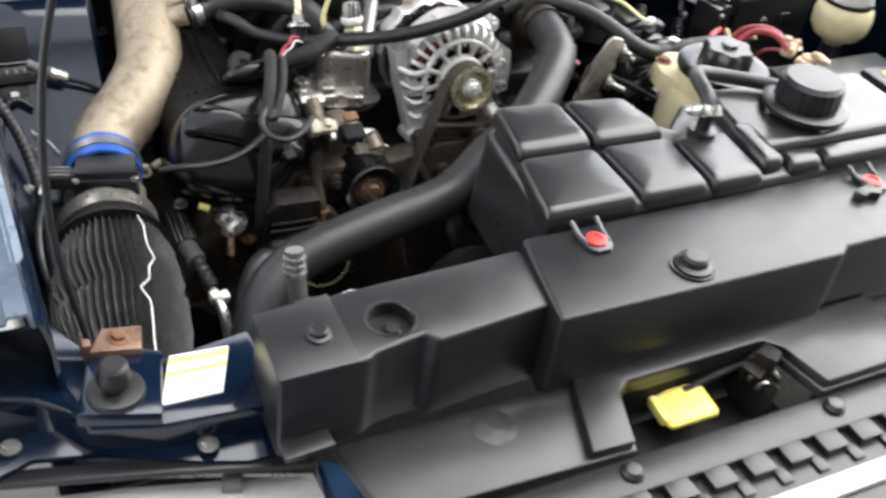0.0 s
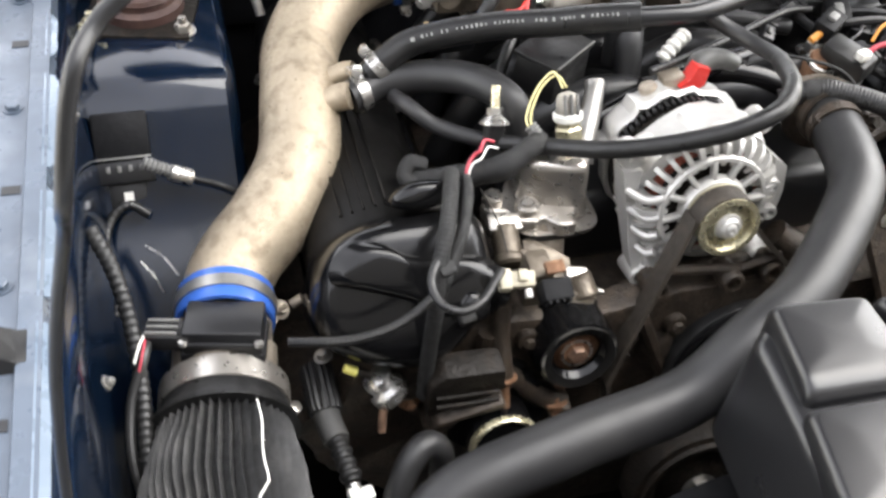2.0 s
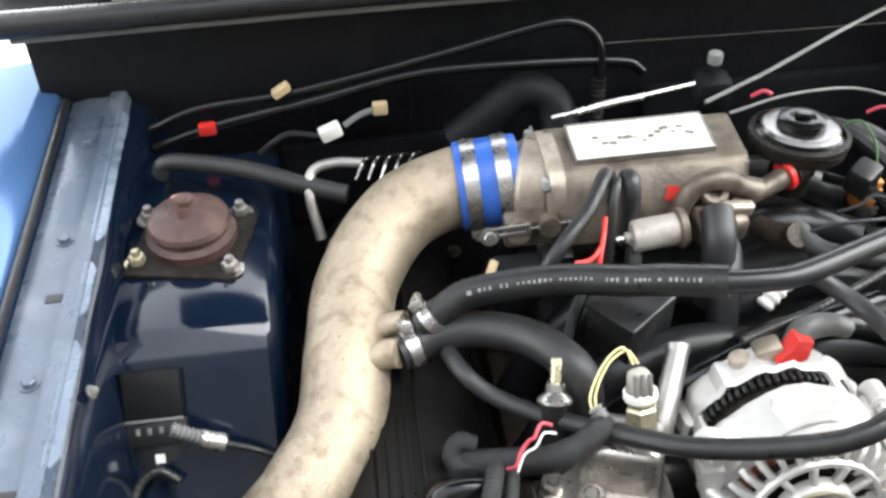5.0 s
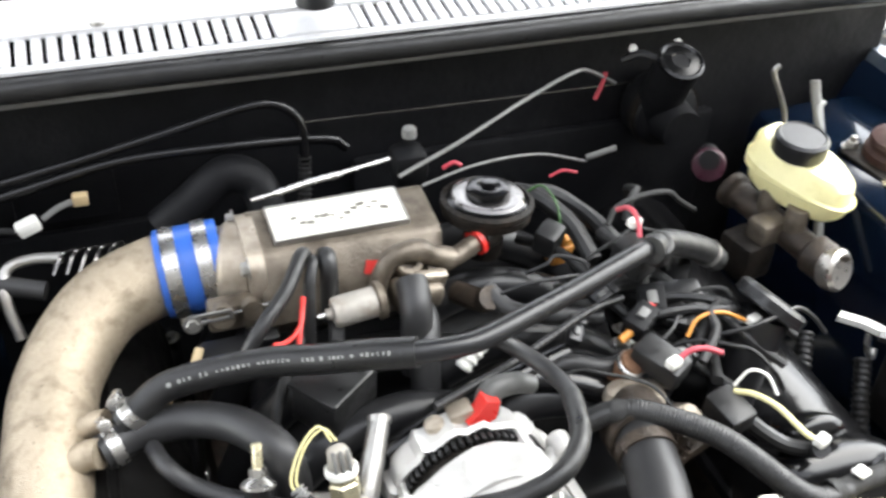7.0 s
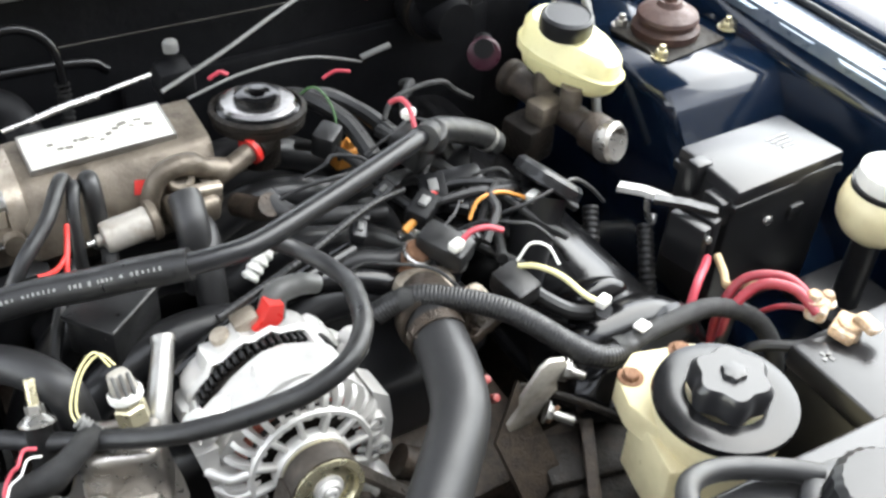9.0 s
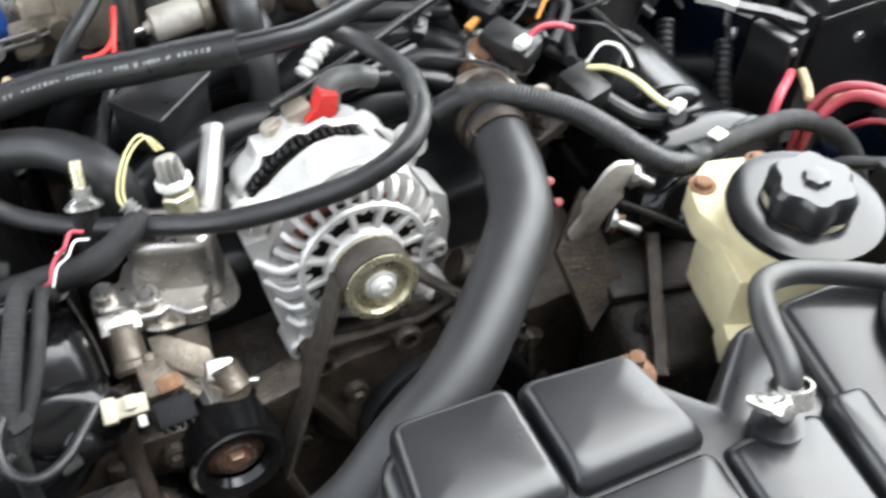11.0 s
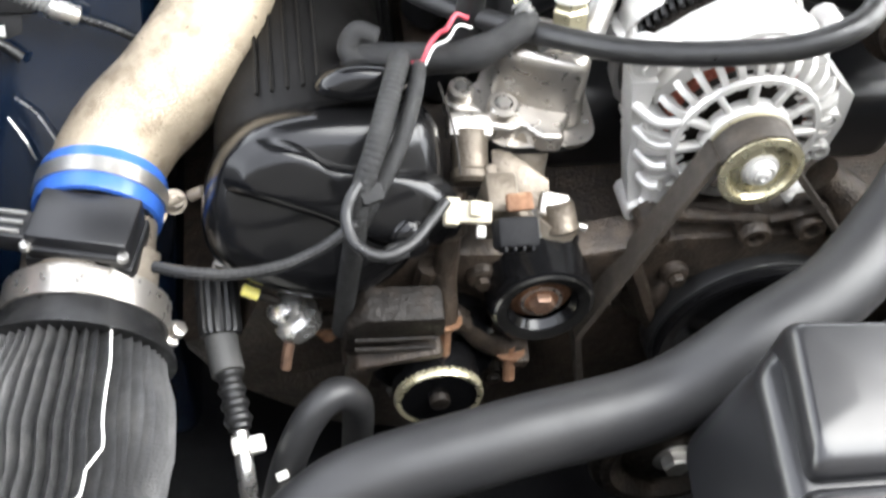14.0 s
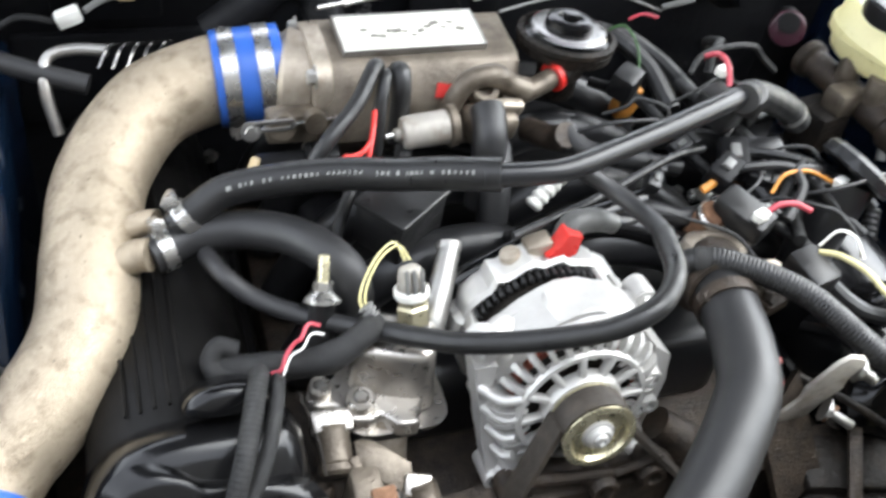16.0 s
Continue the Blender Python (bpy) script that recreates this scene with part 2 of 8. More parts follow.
def prism(poly, z0, z1, bevel=0.0, m=None, seg=2, inset=0.0):
    """A flat outline (x, y), raised from z0 to z1; inset slopes its sides inwards."""
    bm = bmesh.new()
    n = len(poly)
    cx, cy = sum(p[0] for p in poly) / n, sum(p[1] for p in poly) / n

    def shrink(p):
        d = V((p[0] - cx, p[1] - cy))
        k = max(0, d.length - inset) / d.length if d.length else 1
        return (cx + d.x * k, cy + d.y * k)

    vs = [(*p, z0) for p in poly] + [(*shrink(p), z1) for p in poly]
    add(bm, vs, [tuple(range(n - 1, -1, -1)), tuple(range(n, 2 * n))] + [(i, (i + 1) % n, n + (i + 1) % n, n + i) for i in range(n)])
    bmesh.ops.recalc_face_normals(bm, faces=bm.faces)
    if bevel:
        top = [e for e in bm.edges if all(v.co.z > (z0 + z1) / 2 for v in e.verts)] + [e for e in bm.edges if abs(e.verts[0].co.z - e.verts[1].co.z) > (z1 - z0) / 2]
        bmesh.ops.bevel(bm, geom=top, offset=bevel, segments=seg, profile=0.5, affect="EDGES")
    return move(bm, m) if m else bm


def lathe(profile, seg=32, m=None, lobes=0, depth=0.0):
    """A profile of (radius, height) turned round z; lobes scallop it."""
    bm = bmesh.new()
    rows = []
    for r, h in profile:
        if r <= 1e-6:
            rows.append([bm.verts.new((0, 0, h))])
            continue
        row = []
        for i in range(seg):
            a = 2 * math.pi * i / seg
            k = 1 + (depth * math.cos(lobes * a) if lobes else 0)
            row.append(bm.verts.new((r * k * math.cos(a), r * k * math.sin(a), h)))
        rows.append(row)
    for p, q in zip(rows, rows[1:]):
        for i in range(seg):
            j = (i + 1) % seg
            f = [p[i % len(p)], p[j % len(p)], q[j % len(q)], q[i % len(q)]]
            f = [v for k, v in enumerate(f) if v not in f[:k]]
            if len(f) > 2:
                bm.faces.new(f)
    return move(bm, m) if m else bm


def ring(r0, r1, h, seg=32, m=None):
    """A flat washer from radius r0 to r1, h thick."""
    return lathe([(r0, 0), (r1, 0), (r1, h), (r0, h), (r0, 0)], seg, m)


def disc(r, h, seg=24, m=None, bevel=0.0):
    b = min(bevel, h * 0.45, r * 0.45)
    p = [(0, 0), (r, 0), (r, h - b), (r - b * 0.3, h - b * 0.3), (r - b, h), (0, h)] if b else [(0, 0), (r, 0), (r, h), (0, h)]
    return lathe(p, seg, m)


def smooth(pts, n=8):
    """A smooth curve through the points."""
    p = [V(q) for q in pts]
    p = [2 * p[0] - p[1]] + p + [2 * p[-1] - p[-2]]
    out = []
    for i in range(1, len(p) - 2):
        a, b, c, d = p[i - 1:i + 3]
        for k in range(n):
            u = k / n
            out.append(0.5 * (2 * b + (c - a) * u + (2 * a - 5 * b + 4 * c - d) * u * u + (3 * b - a - 3 * c + d) * u ** 3))
    return out + [p[-2]]


def tube(pts, r, seg=14, n=8, ribs=0.0, pitch=0.006, cap=True, wobble=0.0):
    """A round hose through the points; ribs make it corrugated, wobble uneven."""
    c = smooth(pts, n)
    if ribs:
        length = sum((b - a).length for a, b in zip(c, c[1:]))
        steps = max(4, int(length / pitch * 4))
        acc, fine, k = 0.0, [], 0
        seglen = [(b - a).length for a, b in zip(c, c[1:])]
        for s in range(steps + 1):
            want = length * s / steps
            while k < len(seglen) - 1 and acc + seglen[k] < want:
                acc += seglen[k]
                k += 1
            fine.append(c[k].lerp(c[k + 1], min(1, max(0, (want - acc) / (seglen[k] or 1)))))
        c = fine
    bm = bmesh.new()
    t = (c[1] - c[0]).normalized()
    u = t.orthogonal().normalized()
    rows = []
    for i, p in enumerate(c):
        t2 = (c[min(i + 1, len(c) - 1)] - c[max(i - 1, 0)]).normalized()
        u = (t.rotation_difference(t2) @ u).normalized()
        t = t2
        w = t.cross(u)
        rr = r(i / (len(c) - 1)) if callable(r) else r
        if ribs:
            rr *= 1 + ribs * (1 if i % 4 in (1, 2) else -1)
        if wobble:
            rr *= 1 + wobble * noise.noise(p * 30)
        rows.append([bm.verts.new(p + rr * (math.cos(a) * u + math.sin(a) * w)) for a in (2 * math.pi * k / seg for k in range(seg))])
    for p, q in zip(rows, rows[1:]):
        for k in range(seg):
            bm.faces.new((p[k], p[(k + 1) % seg], q[(k + 1) % seg], q[k]))
    if cap:
        bm.faces.new(rows[0][::-1])
        bm.faces.new(rows[-1])
    return bm


def round_off(poly, times=2):
    """A closed outline with its corners cut until it is smooth."""
    for _ in range(times):
        poly = [tuple(a * k + b * (1 - k) for a, b in zip(p, q)) for p, q in zip(poly, poly[1:] + poly[:1]) for k in (0.75, 0.25)]
    return poly


def fillet(poly, r, n=4):
    """A closed outline with each corner rounded to about the radius r."""
    out = []
    for a, p, b in zip(poly[-1:] + poly[:-1], poly, poly[1:] + poly[:1]):
        a, p, b = V(a), V(p), V(b)
        u, w = p + (a - p).normalized() * r, p + (b - p).normalized() * r
        out += [tuple(u * (1 - k / n) ** 2 + p * (2 * (k / n) * (1 - k / n)) + w * (k / n) ** 2) for k in range(n + 1)]
    return out


def loft(sections, caps=True):
    """Closed outlines of equal count, joined one after the other."""
    bm = bmesh.new()
    rows = [[bm.verts.new(v) for v in s] for s in sections]
    n = len(rows[0])
    for p, q in zip(rows, rows[1:]):
        for k in range(n):
            bm.faces.new((p[k], p[(k + 1) % n], q[(k + 1) % n], q[k]))
    if caps:
        bm.faces.new(rows[0][::-1])
        bm.faces.new(rows[-1])
    bmesh.ops.recalc_face_normals(bm, faces=bm.faces)
    return bm


def sheet(profile, y0, y1, thick, steps=1, axis="y"):
    """An open profile of (x, z) with a thickness, drawn out along y."""
    n = len(profile)
    off = []
    for i in range(n):
        a, b = V(profile[max(i - 1, 0)]), V(profile[min(i + 1, n - 1)])
        d = (b - a).normalized()
        off.append((profile[i][0] + d.y * thick, profile[i][1] - d.x * thick))
    loop = list(profile) + off[::-1]
    return loft([[(x, y0 + (y1 - y0) * k / steps, z) for x, z in loop] for k in range(steps + 1)])


ORIG = {}


def finish(bm, name, material, sharp=35):
    bmesh.ops.recalc_face_normals(bm, faces=bm.faces)
    me = bpy.data.meshes.new(name)
    bm.to_mesh(me)
    bm.free()
    me.polygons.foreach_set("use_smooth", [True] * len(me.polygons))
    me.set_sharp_from_angle(angle=radians(sharp))
    for m in material if isinstance(material, (list, tuple)) else [material]:
        me.materials.append(m)
    return me


def rise(p, kind):
    """The rear of the engine and the bulkhead fittings sit a little higher than the front."""
    return V((0, 0, 0 if kind == "structure" else 0.021 * min(1, max(0, (p[1] - 0.62) / 0.08))))


def thing(name, loc, label, category, group="", kind=""):
    """An Empty at the base of a thing that has parts."""
    ob = new(name)
    ob.location = V(loc) + rise(loc, kind)
    ob.empty_display_size = 0.02
    ORIG[ob] = V(loc)
    return tagged(ob, label, category, group, kind)


def part(name, bm, material, parent, label="", sharp=35):
    """One mesh, given in world places, under a thing or under a part."""
    o = ORIG[parent]
    bmesh.ops.translate(bm, vec=-o, verts=bm.verts)
    ob = new(name, finish(bm, name, material, sharp))
    ob.parent = parent
    ORIG[ob] = o
    return tagged(ob, label)


def solo(name, bm, material, label, category, group="", kind="", sharp=35):
    """A thing of one mesh, given in world places, with its origin at its base."""
    vs = [v.co for v in bm.verts]
    o = V(((min(v.x for v in vs) + max(v.x for v in vs)) / 2, (min(v.y for v in vs) + max(v.y for v in vs)) / 2, min(v.z for v in vs)))
    bmesh.ops.translate(bm, vec=-o, verts=bm.verts)
    ob = new(name, finish(bm, name, material, sharp))
    ob.location = o + rise(o, kind)
    ORIG[ob] = o
    return tagged(ob, label, category, group, kind)


def bolt(loc, way, r=0.006, h=0.005, washer=True, stud=0.0):
    """A hexagon bolt head on a washer, with a stud if wanted."""
    m = along(loc, V(loc) + V(way))
    parts_ = [lathe([(0, 0), (r, 0), (r, h * 0.8), (r * 0.85, h), (0, h)], 6, m)]
    if washer:
        parts_.append(disc(r * 1.5, 0.0015, 16, m @ at((0, 0, -0.0005))))
    if stud:
        parts_.append(disc(r * 0.5, h + stud, 10, m, 0.001))
    return merge(*parts_)


def clamp(loc, way, r, w=0.012, turn=0.0, screw=True):
    """A worm-drive band round a hose, with its screw housing."""
    m = along(loc, V(loc) + V(way)) @ at((0, 0, -w / 2), 0, 0, turn)
    b = [ring(r - 0.0006, r + 0.0012, w, 36, m)]
    if screw:
        b.append(box(0.012, 0.012, w * 0.9, 0.002, m @ at((r + 0.005, 0, w * 0.05))))
        b.append(disc(0.0045, 0.02, 8, m @ at((r + 0.007, -0.012, w / 2), -90), 0.001))
        b.append(disc(0.0062, 0.006, 6, m @ at((r + 0.007, 0.009, w / 2), -90), 0.001))
    return merge(*b)

# ---- setting: ground and body shell ----
gb = bmesh.new()
add(gb, [(-400, -400, 0), (400, -400, 0), (400, 400, 0), (-400, 400, 0)], [(0, 1, 2, 3)])
solo("ground", gb, GROUND, "pale worn concrete ground round the car", "ground", kind="structure")

# Not seen: this wall is added so front-facing surfaces reflect something dark.
solo("shade_wall", box(9.0, 0.22, 3.3, 0.01, at((0, -1.75, 0))), WALLM, "unseen dark wall added to keep sky out of reflections", "wall", kind="structure")

MID = 0.05  # the car's middle line


FAR = 0.16  # twice the middle line of the far wing and its rail


def mirror_x(profile):
    return [(FAR - x, z) for x, z in profile]


def apron(name, flip):
    """The inner wing: folded rail on top, wall that leans in towards the engine below."""
    f = mirror_x if flip else (lambda p: p)
    root = thing(name, (FAR + 0.6 if flip else -0.6, 0.5, 0.3), "dark blue painted inner wing panel with a folded top rail", "inner wing", kind="structure")
    def wall(lean):
        outer = [(-0.586, 0.806), (-0.578, 0.799), (-0.572, 0.775), (-0.57, 0.74), (-0.568, 0.69), (-0.566, 0.6), (-0.565, 0.3)]
        inner = [(-0.586, 0.806), (-0.572, 0.801), (-0.55, 0.785), (-0.52, 0.755), (-0.495, 0.70), (-0.478, 0.6), (-0.47, 0.3)]
        p = [(a[0] + (b[0] - a[0]) * lean, a[1] + (b[1] - a[1]) * lean) for a, b in zip(outer, inner)]
        return p + [(x - 0.004, z) for x, z in p[::-1]]

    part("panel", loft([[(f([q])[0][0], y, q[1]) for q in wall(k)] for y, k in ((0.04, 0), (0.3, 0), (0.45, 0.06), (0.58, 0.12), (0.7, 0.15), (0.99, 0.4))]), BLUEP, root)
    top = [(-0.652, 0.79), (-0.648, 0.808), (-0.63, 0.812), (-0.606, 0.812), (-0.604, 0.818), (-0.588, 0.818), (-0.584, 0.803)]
    part("rail", sheet(f(top), 0.035, 1.0, 0.003, 4), RAILP, root, "weathered blue metal rail, sky sheen paled into its colour")
    part("seal_strip", tube([(f([(-0.652, 0)])[0][0], y, 0.817) for y in (0.05, 0.3, 0.6, 0.98)], 0.0045, 10, 6), RUBBER, root, "black rubber edge strip")
    s = -1 if flip else 1
    k = FAR if flip else 0
    # Bent edge pieces whose pale colour paints the sky's glare on the rail.
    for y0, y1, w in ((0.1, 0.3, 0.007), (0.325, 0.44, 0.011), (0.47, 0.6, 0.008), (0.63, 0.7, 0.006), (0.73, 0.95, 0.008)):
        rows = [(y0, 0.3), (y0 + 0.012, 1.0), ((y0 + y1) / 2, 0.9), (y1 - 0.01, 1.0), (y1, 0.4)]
        part("lip", loft([[(k + s * (-0.588 - 0.004), y, 0.8185), (k + s * (-0.588 + w * q), y, 0.8165 - 0.25 * w * q), (k + s * (-0.588 + w * q), y, 0.8145 - 0.25 * w * q), (k + s * (-0.588 - 0.004), y, 0.8165)] for y, q in rows]), LIPP, root, "bent rail edge with sky glare painted pale")
    for y in (0.12, 0.345, 0.56, 0.74, 0.9):
        part("bolt", bolt((k + s * -0.618, y, 0.812), Z, 0.006, 0.005), RAILP, root)
    for y in (0.45, 0.66, 0.22):
        part("slot", prism([(k + s * -0.622, y - 0.005), (k + s * -0.608, y - 0.005), (k + s * -0.608, y + 0.005), (k + s * -0.622, y + 0.005)], 0.8118, 0.8128), BLACK, root)
    return root


apron("inner_wing", False)
apron("inner_wing", True)


def fender(flip):
    f = mirror_x if flip else (lambda p: p)
    prof = [(-0.655, 0.77), (-0.656, 0.806), (-0.664, 0.82), (-0.70, 0.828), (-0.76, 0.822), (-0.83, 0.80), (-0.89, 0.755), (-0.92, 0.68), (-0.935, 0.5), (-0.925, 0.25)]
    solo("fender", sheet(f(prof), 0.04, 1.05, -0.002 if flip else 0.002, 10), BLUEP if flip else OUTP, "dark blue outer fender with a soft shine" if flip else "glossy blue outer fender, sky reflection lightened into its paint", "fender", kind="structure", sharp=60)


fender(False)
fender(True)


def tower(flip):
    """A suspension tower with its top mount; its front slopes down towards the headlamp."""
    k, s = (FAR, -1) if flip else (0, 1)
    root = thing("strut_tower", (k + s * -0.5, 0.72, 0.35), "dark blue painted strut tower with a rusty rubber top mount", "strut tower", "strut towers", kind="structure")
    x0, x1 = (0.548, 0.752) if flip else (-0.585, -0.425)
    c = (x0 + x1) / 2
    d = 0.035 if flip else 0.0
    lo, hi = x0 + 0.012, x1 - 0.012

    def row(x, drop, back):
        prof = ((0.92, 0.768), (0.70, 0.778), (0.648, 0.7785), (0.640, 0.7765), (0.624, 0.7635), (0.614, 0.753), (0.602, 0.737), (0.575, 0.703), (0.53, 0.655), (0.47, 0.61), (0.42, 0.55), (0.42, 0.3), (0.92, 0.3))
        return [(x, y + d + (back if y < 0.9 else 0), z - (drop if z > 0.35 else 0)) for y, z in prof]

    part("tower", loft([row(x0, 0.02, 0.02), row(x0 + 0.004, 0.008, 0.008), row(lo, 0.0, 0.0), row(c, -0.002, -0.002), row(hi, 0.0, 0.0), row(x1 - 0.004, 0.008, 0.008), row(x1, 0.02, 0.02)]), BLUEP, root, sharp=50)
    my = 0.756 + d * 0.7
    mx = 0.644 if flip else -0.507
    part("plate", box(0.108, 0.1, 0.006, 0.002, at((mx, my, 0.7765), 0, 0, -12 if not flip else 8)), DARK, root, "grimy steel mount plate")
    part("mount", lathe([(0.043, 0), (0.043, 0.01), (0.037, 0.014), (0.037, 0.019), (0.040, 0.022), (0.038, 0.027), (0.027, 0.034), (0.017, 0.0375), (0.014, 0.043), (0, 0.044)], 32, at((mx, my + 0.006, 0.782))), RUBDOME, root, "rust-brown domed rubber mount")
    part("stud", merge(disc(0.006, 0.05, 12, at((mx, my + 0.006, 0.784)), 0.001), bolt((mx, my + 0.006, 0.825), Z, 0.009, 0.008)), RUBDOME, root)
    for dx, dy, m in (((-0.044, -0.041, GOLD), (0.082, -0.02, GOLD), (-0.04, 0.045, STEEL), (0.042, 0.042, STEEL)) if flip else ((-0.05, -0.021, GOLD), (0.038, -0.044, CAST), (-0.045, 0.045, STEEL), (0.045, 0.04, STEEL))):
        part("nut", bolt((mx + dx, my + dy, 0.781), Z, 0.0085, 0.009, True, 0.007), m, root)


tower(False)
tower(True)

# rear bulkhead
root = thing("firewall", (0.05, 1.0, 0.2), "black bulkhead with matt sound deadening and a thin folded seam", "firewall", kind="structure")
part("panel", box(1.44, 0.02, 0.64, 0.004, at((0.04, 1.0, 0.265))), FIREW, root)
# Grey tube drawn in as the highlight along the seal channel's lower edge.
part("edge_highlight", tube([(-0.68, 0.955, 0.907), (-0.3, 0.957, 0.909), (0.1, 0.955, 0.909), (0.5, 0.957, 0.908), (0.84, 0.955, 0.905)], 0.0034, 8, 8), GREYP, root, "thin grey line painting the highlight on the channel edge")
part("lower_panel", box(0.5, 0.016, 0.28, 0.008, at((0.25, 0.982, 0.49))), FIREW, root)
part("seam", tube([(-0.06, 0.972, 0.836), (0.15, 0.972, 0.832), (0.40, 0.974, 0.828)], 0.0016, 8, 4), DSTEEL, root, "thin bright folded seam")
for x, y in ((-0.32, 0.9), (0.22, 0.93)):
    part("pad", box(0.22, 0.012, 0.11, 0.005, at((x, 0.984, 0.62))), FIREW, root)

# Unseen black sheet, added to keep pale ground out of the gaps.
solo("undertray", box(1.1, 0.95, 0.02, 0.005, at((MID, 0.5, 0.18))), RUBBER, "added black sheet hiding the bright ground below the bay", "undertray", kind="structure")

# windscreen cowl
root = thing("cowl", (0.05, 1.05, 0.86), "pale grey slotted plastic cowl below the windscreen", "cowl", kind="structure")
part("front_strip", box(1.4, 0.012, 0.005, 0.001, at((MID + 0.08, 0.959, 0.943))), COWLM, root)
part("rear_panel", prism([(-0.60, 1.012), (0.82, 1.012), (0.82, 1.2), (-0.66, 1.2)], 0.953, 0.959), COWLM, root)
part("end_panel", prism([(-0.575, 0.956), (-0.395, 0.956), (-0.395, 1.014), (-0.6, 1.014)], 0.945, 0.9525), COWLM, root)
part("gutter", merge(box(1.5, 0.1, 0.004, 0, at((MID, 1.0, 0.924))), box(1.5, 0.006, 0.026, 0, at((MID, 1.03, 0.926)))), FIREW, root, "dark gutter under the slots")
part("trim_line", tube([(-0.7, 0.953, 0.939), (0.05, 0.95, 0.939), (0.8, 0.953, 0.939)], 0.003, 8, 10), CHROME, root, "thin bright edge strip")
slat = None
for i in range(76):
    x = -0.39 + i * 0.0155
    if -0.07 < x < 0.0:
        continue
    if slat is None:
        slat = part("slat", box(0.0102, 0.052, 0.007, 0.001, at((x, 0.989, 0.946), 5), 1), COWLM, root)
    else:
        o = slat.copy()
        scene.collection.objects.link(o)
        o.location = slat.location + V((i * 0.0155, 0, 0))
part("blank_panel", box(0.082, 0.05, 0.007, 0.001, at((-0.036, 0.99, 0.946), 5)), COWLM, root)
for x in (-0.264, 0.3):
    part("screw", disc(0.009, 0.005, 16, at((x, 1.022, 0.958)), 0.003), STEEL, root)
solo("bonnet_seal", tube([(-0.72, 0.946, 0.928), (-0.3, 0.95, 0.93), (0.05, 0.945, 0.93), (0.4, 0.948, 0.93), (0.82, 0.945, 0.928)], 0.013, 14, 12), RUBBER, "black rubber seal along the cowl edge", "seal", kind="structure")
solo("seal_channel", box(1.54, 0.03, 0.014, 0.003, at((MID, 0.975, 0.905))), BLACK, "black channel that holds the rubber seal", "seal channel", kind="structure")

# raised bonnet above, behind the view
HY, HZ = 1.08, 1.14
hood = thing("bonnet", (MID, HY, HZ), "blue car bonnet propped wide open over the bay", "bonnet", kind="structure")
hm = Matrix.Translation((MID, HY, HZ)) @ pose(0, 0, 0, -62)
part("skin", box(1.42, 1.1, 0.008, 0.003, hm @ at((0, -0.56, 0))), BLUEP, hood)
for x in (-0.62, 0, 0.62):
    part("rib", box(0.08, 1.0, 0.03, 0.01, hm @ at((x, -0.56, -0.03))), BLUEP, hood)
for y in (-0.05, -0.56, -1.05):
    part("crossbar", box(1.3, 0.07, 0.03, 0.01, hm @ at((0, y, -0.034))), BLUEP, hood)

# wiper on the cowl
w = thing("wiper", (-0.037, 0.99, 0.95), "black windscreen wiper arm at rest on the cowl", "wiper")
part("pivot", lathe([(0.022, 0), (0.022, 0.014), (0.016, 0.026), (0, 0.03)], 24, at((-0.036, 0.992, 0.95))), BLACK, w)
part("arm", tube([(-0.036, 0.992, 0.975), (-0.09, 1.004, 0.978), (-0.2, 1.03, 0.982), (-0.42, 1.06, 0.986)], 0.006, 8), BLACK, w)
part("blade", box(0.42, 0.01, 0.02, 0.003, at((-0.43, 1.054, 0.964), 0, 0, -8)), RUBBER, w)

# ---- front: radiator support, cover, tank ----
sup = thing("radiator_support", (MID, 0.0, 0.25), "dark blue painted radiator support panel with mounting bracket", "radiator support", kind="structure")
part("crossmember", box(1.2, 0.06, 0.09, 0.01, at((MID, 0.03, 0.62))), BLUEP, sup)
part("corner_panel", prism([(-0.70, 0.06), (-0.619, 0.051), (-0.594, 0.04), (-0.57, 0.017), (-0.56, -0.005), (-0.503, -0.022), (-0.405, -0.03), (-0.405, 0.065), (-0.485, 0.052), (-0.541, 0.078), (-0.57, 0.13), (-0.70, 0.13)], 0.712, 0.722, 0.003), BLUEP, sup)
part("bracket", prism([(-0.568, -0.002), (-0.503, -0.022), (-0.486, 0.05), (-0.541, 0.076)], 0.7215, 0.735, 0.003), BLUEP, sup)
part("skirt", loft([[(x, y, z) for x, y in ((-0.70, 0.062), (-0.594, 0.042), (-0.562, 0.004), (-0.503, -0.016), (-0.40, -0.026), (-0.40, -0.02), (-0.503, -0.01), (-0.556, 0.008), (-0.59, 0.048), (-0.70, 0.068))] for z in (0.66, 0.712)]), BLUEP, sup)
part("flange", loft([[(x, y + d, z + e) for d, e in ((0.012, 0), (-0.012, -0.006), (-0.012, -0.012), (0.012, -0.006))] for x, y, z in ((-0.64, 0.01, 0.688), (-0.605, 0.02, 0.69), (-0.55, 0.01, 0.688), (-0.48, -0.022, 0.686), (-0.44, -0.036, 0.686), (-0.36, -0.04, 0.688))]), BLUEP, sup, "folded lower edge")
for x in (-0.56, 0.66):
    part("post", box(0.06, 0.05, 0.42, 0.008, at((x, 0.05, 0.25))), BLUEP, sup)

st = solo("label_sticker", prism([(-0.5, -0.003), (-0.448, -0.004), (-0.428, 0.048), (-0.48, 0.051)], 0.7222, 0.7236), LABELM, "white paper service label with yellow bands", "label")
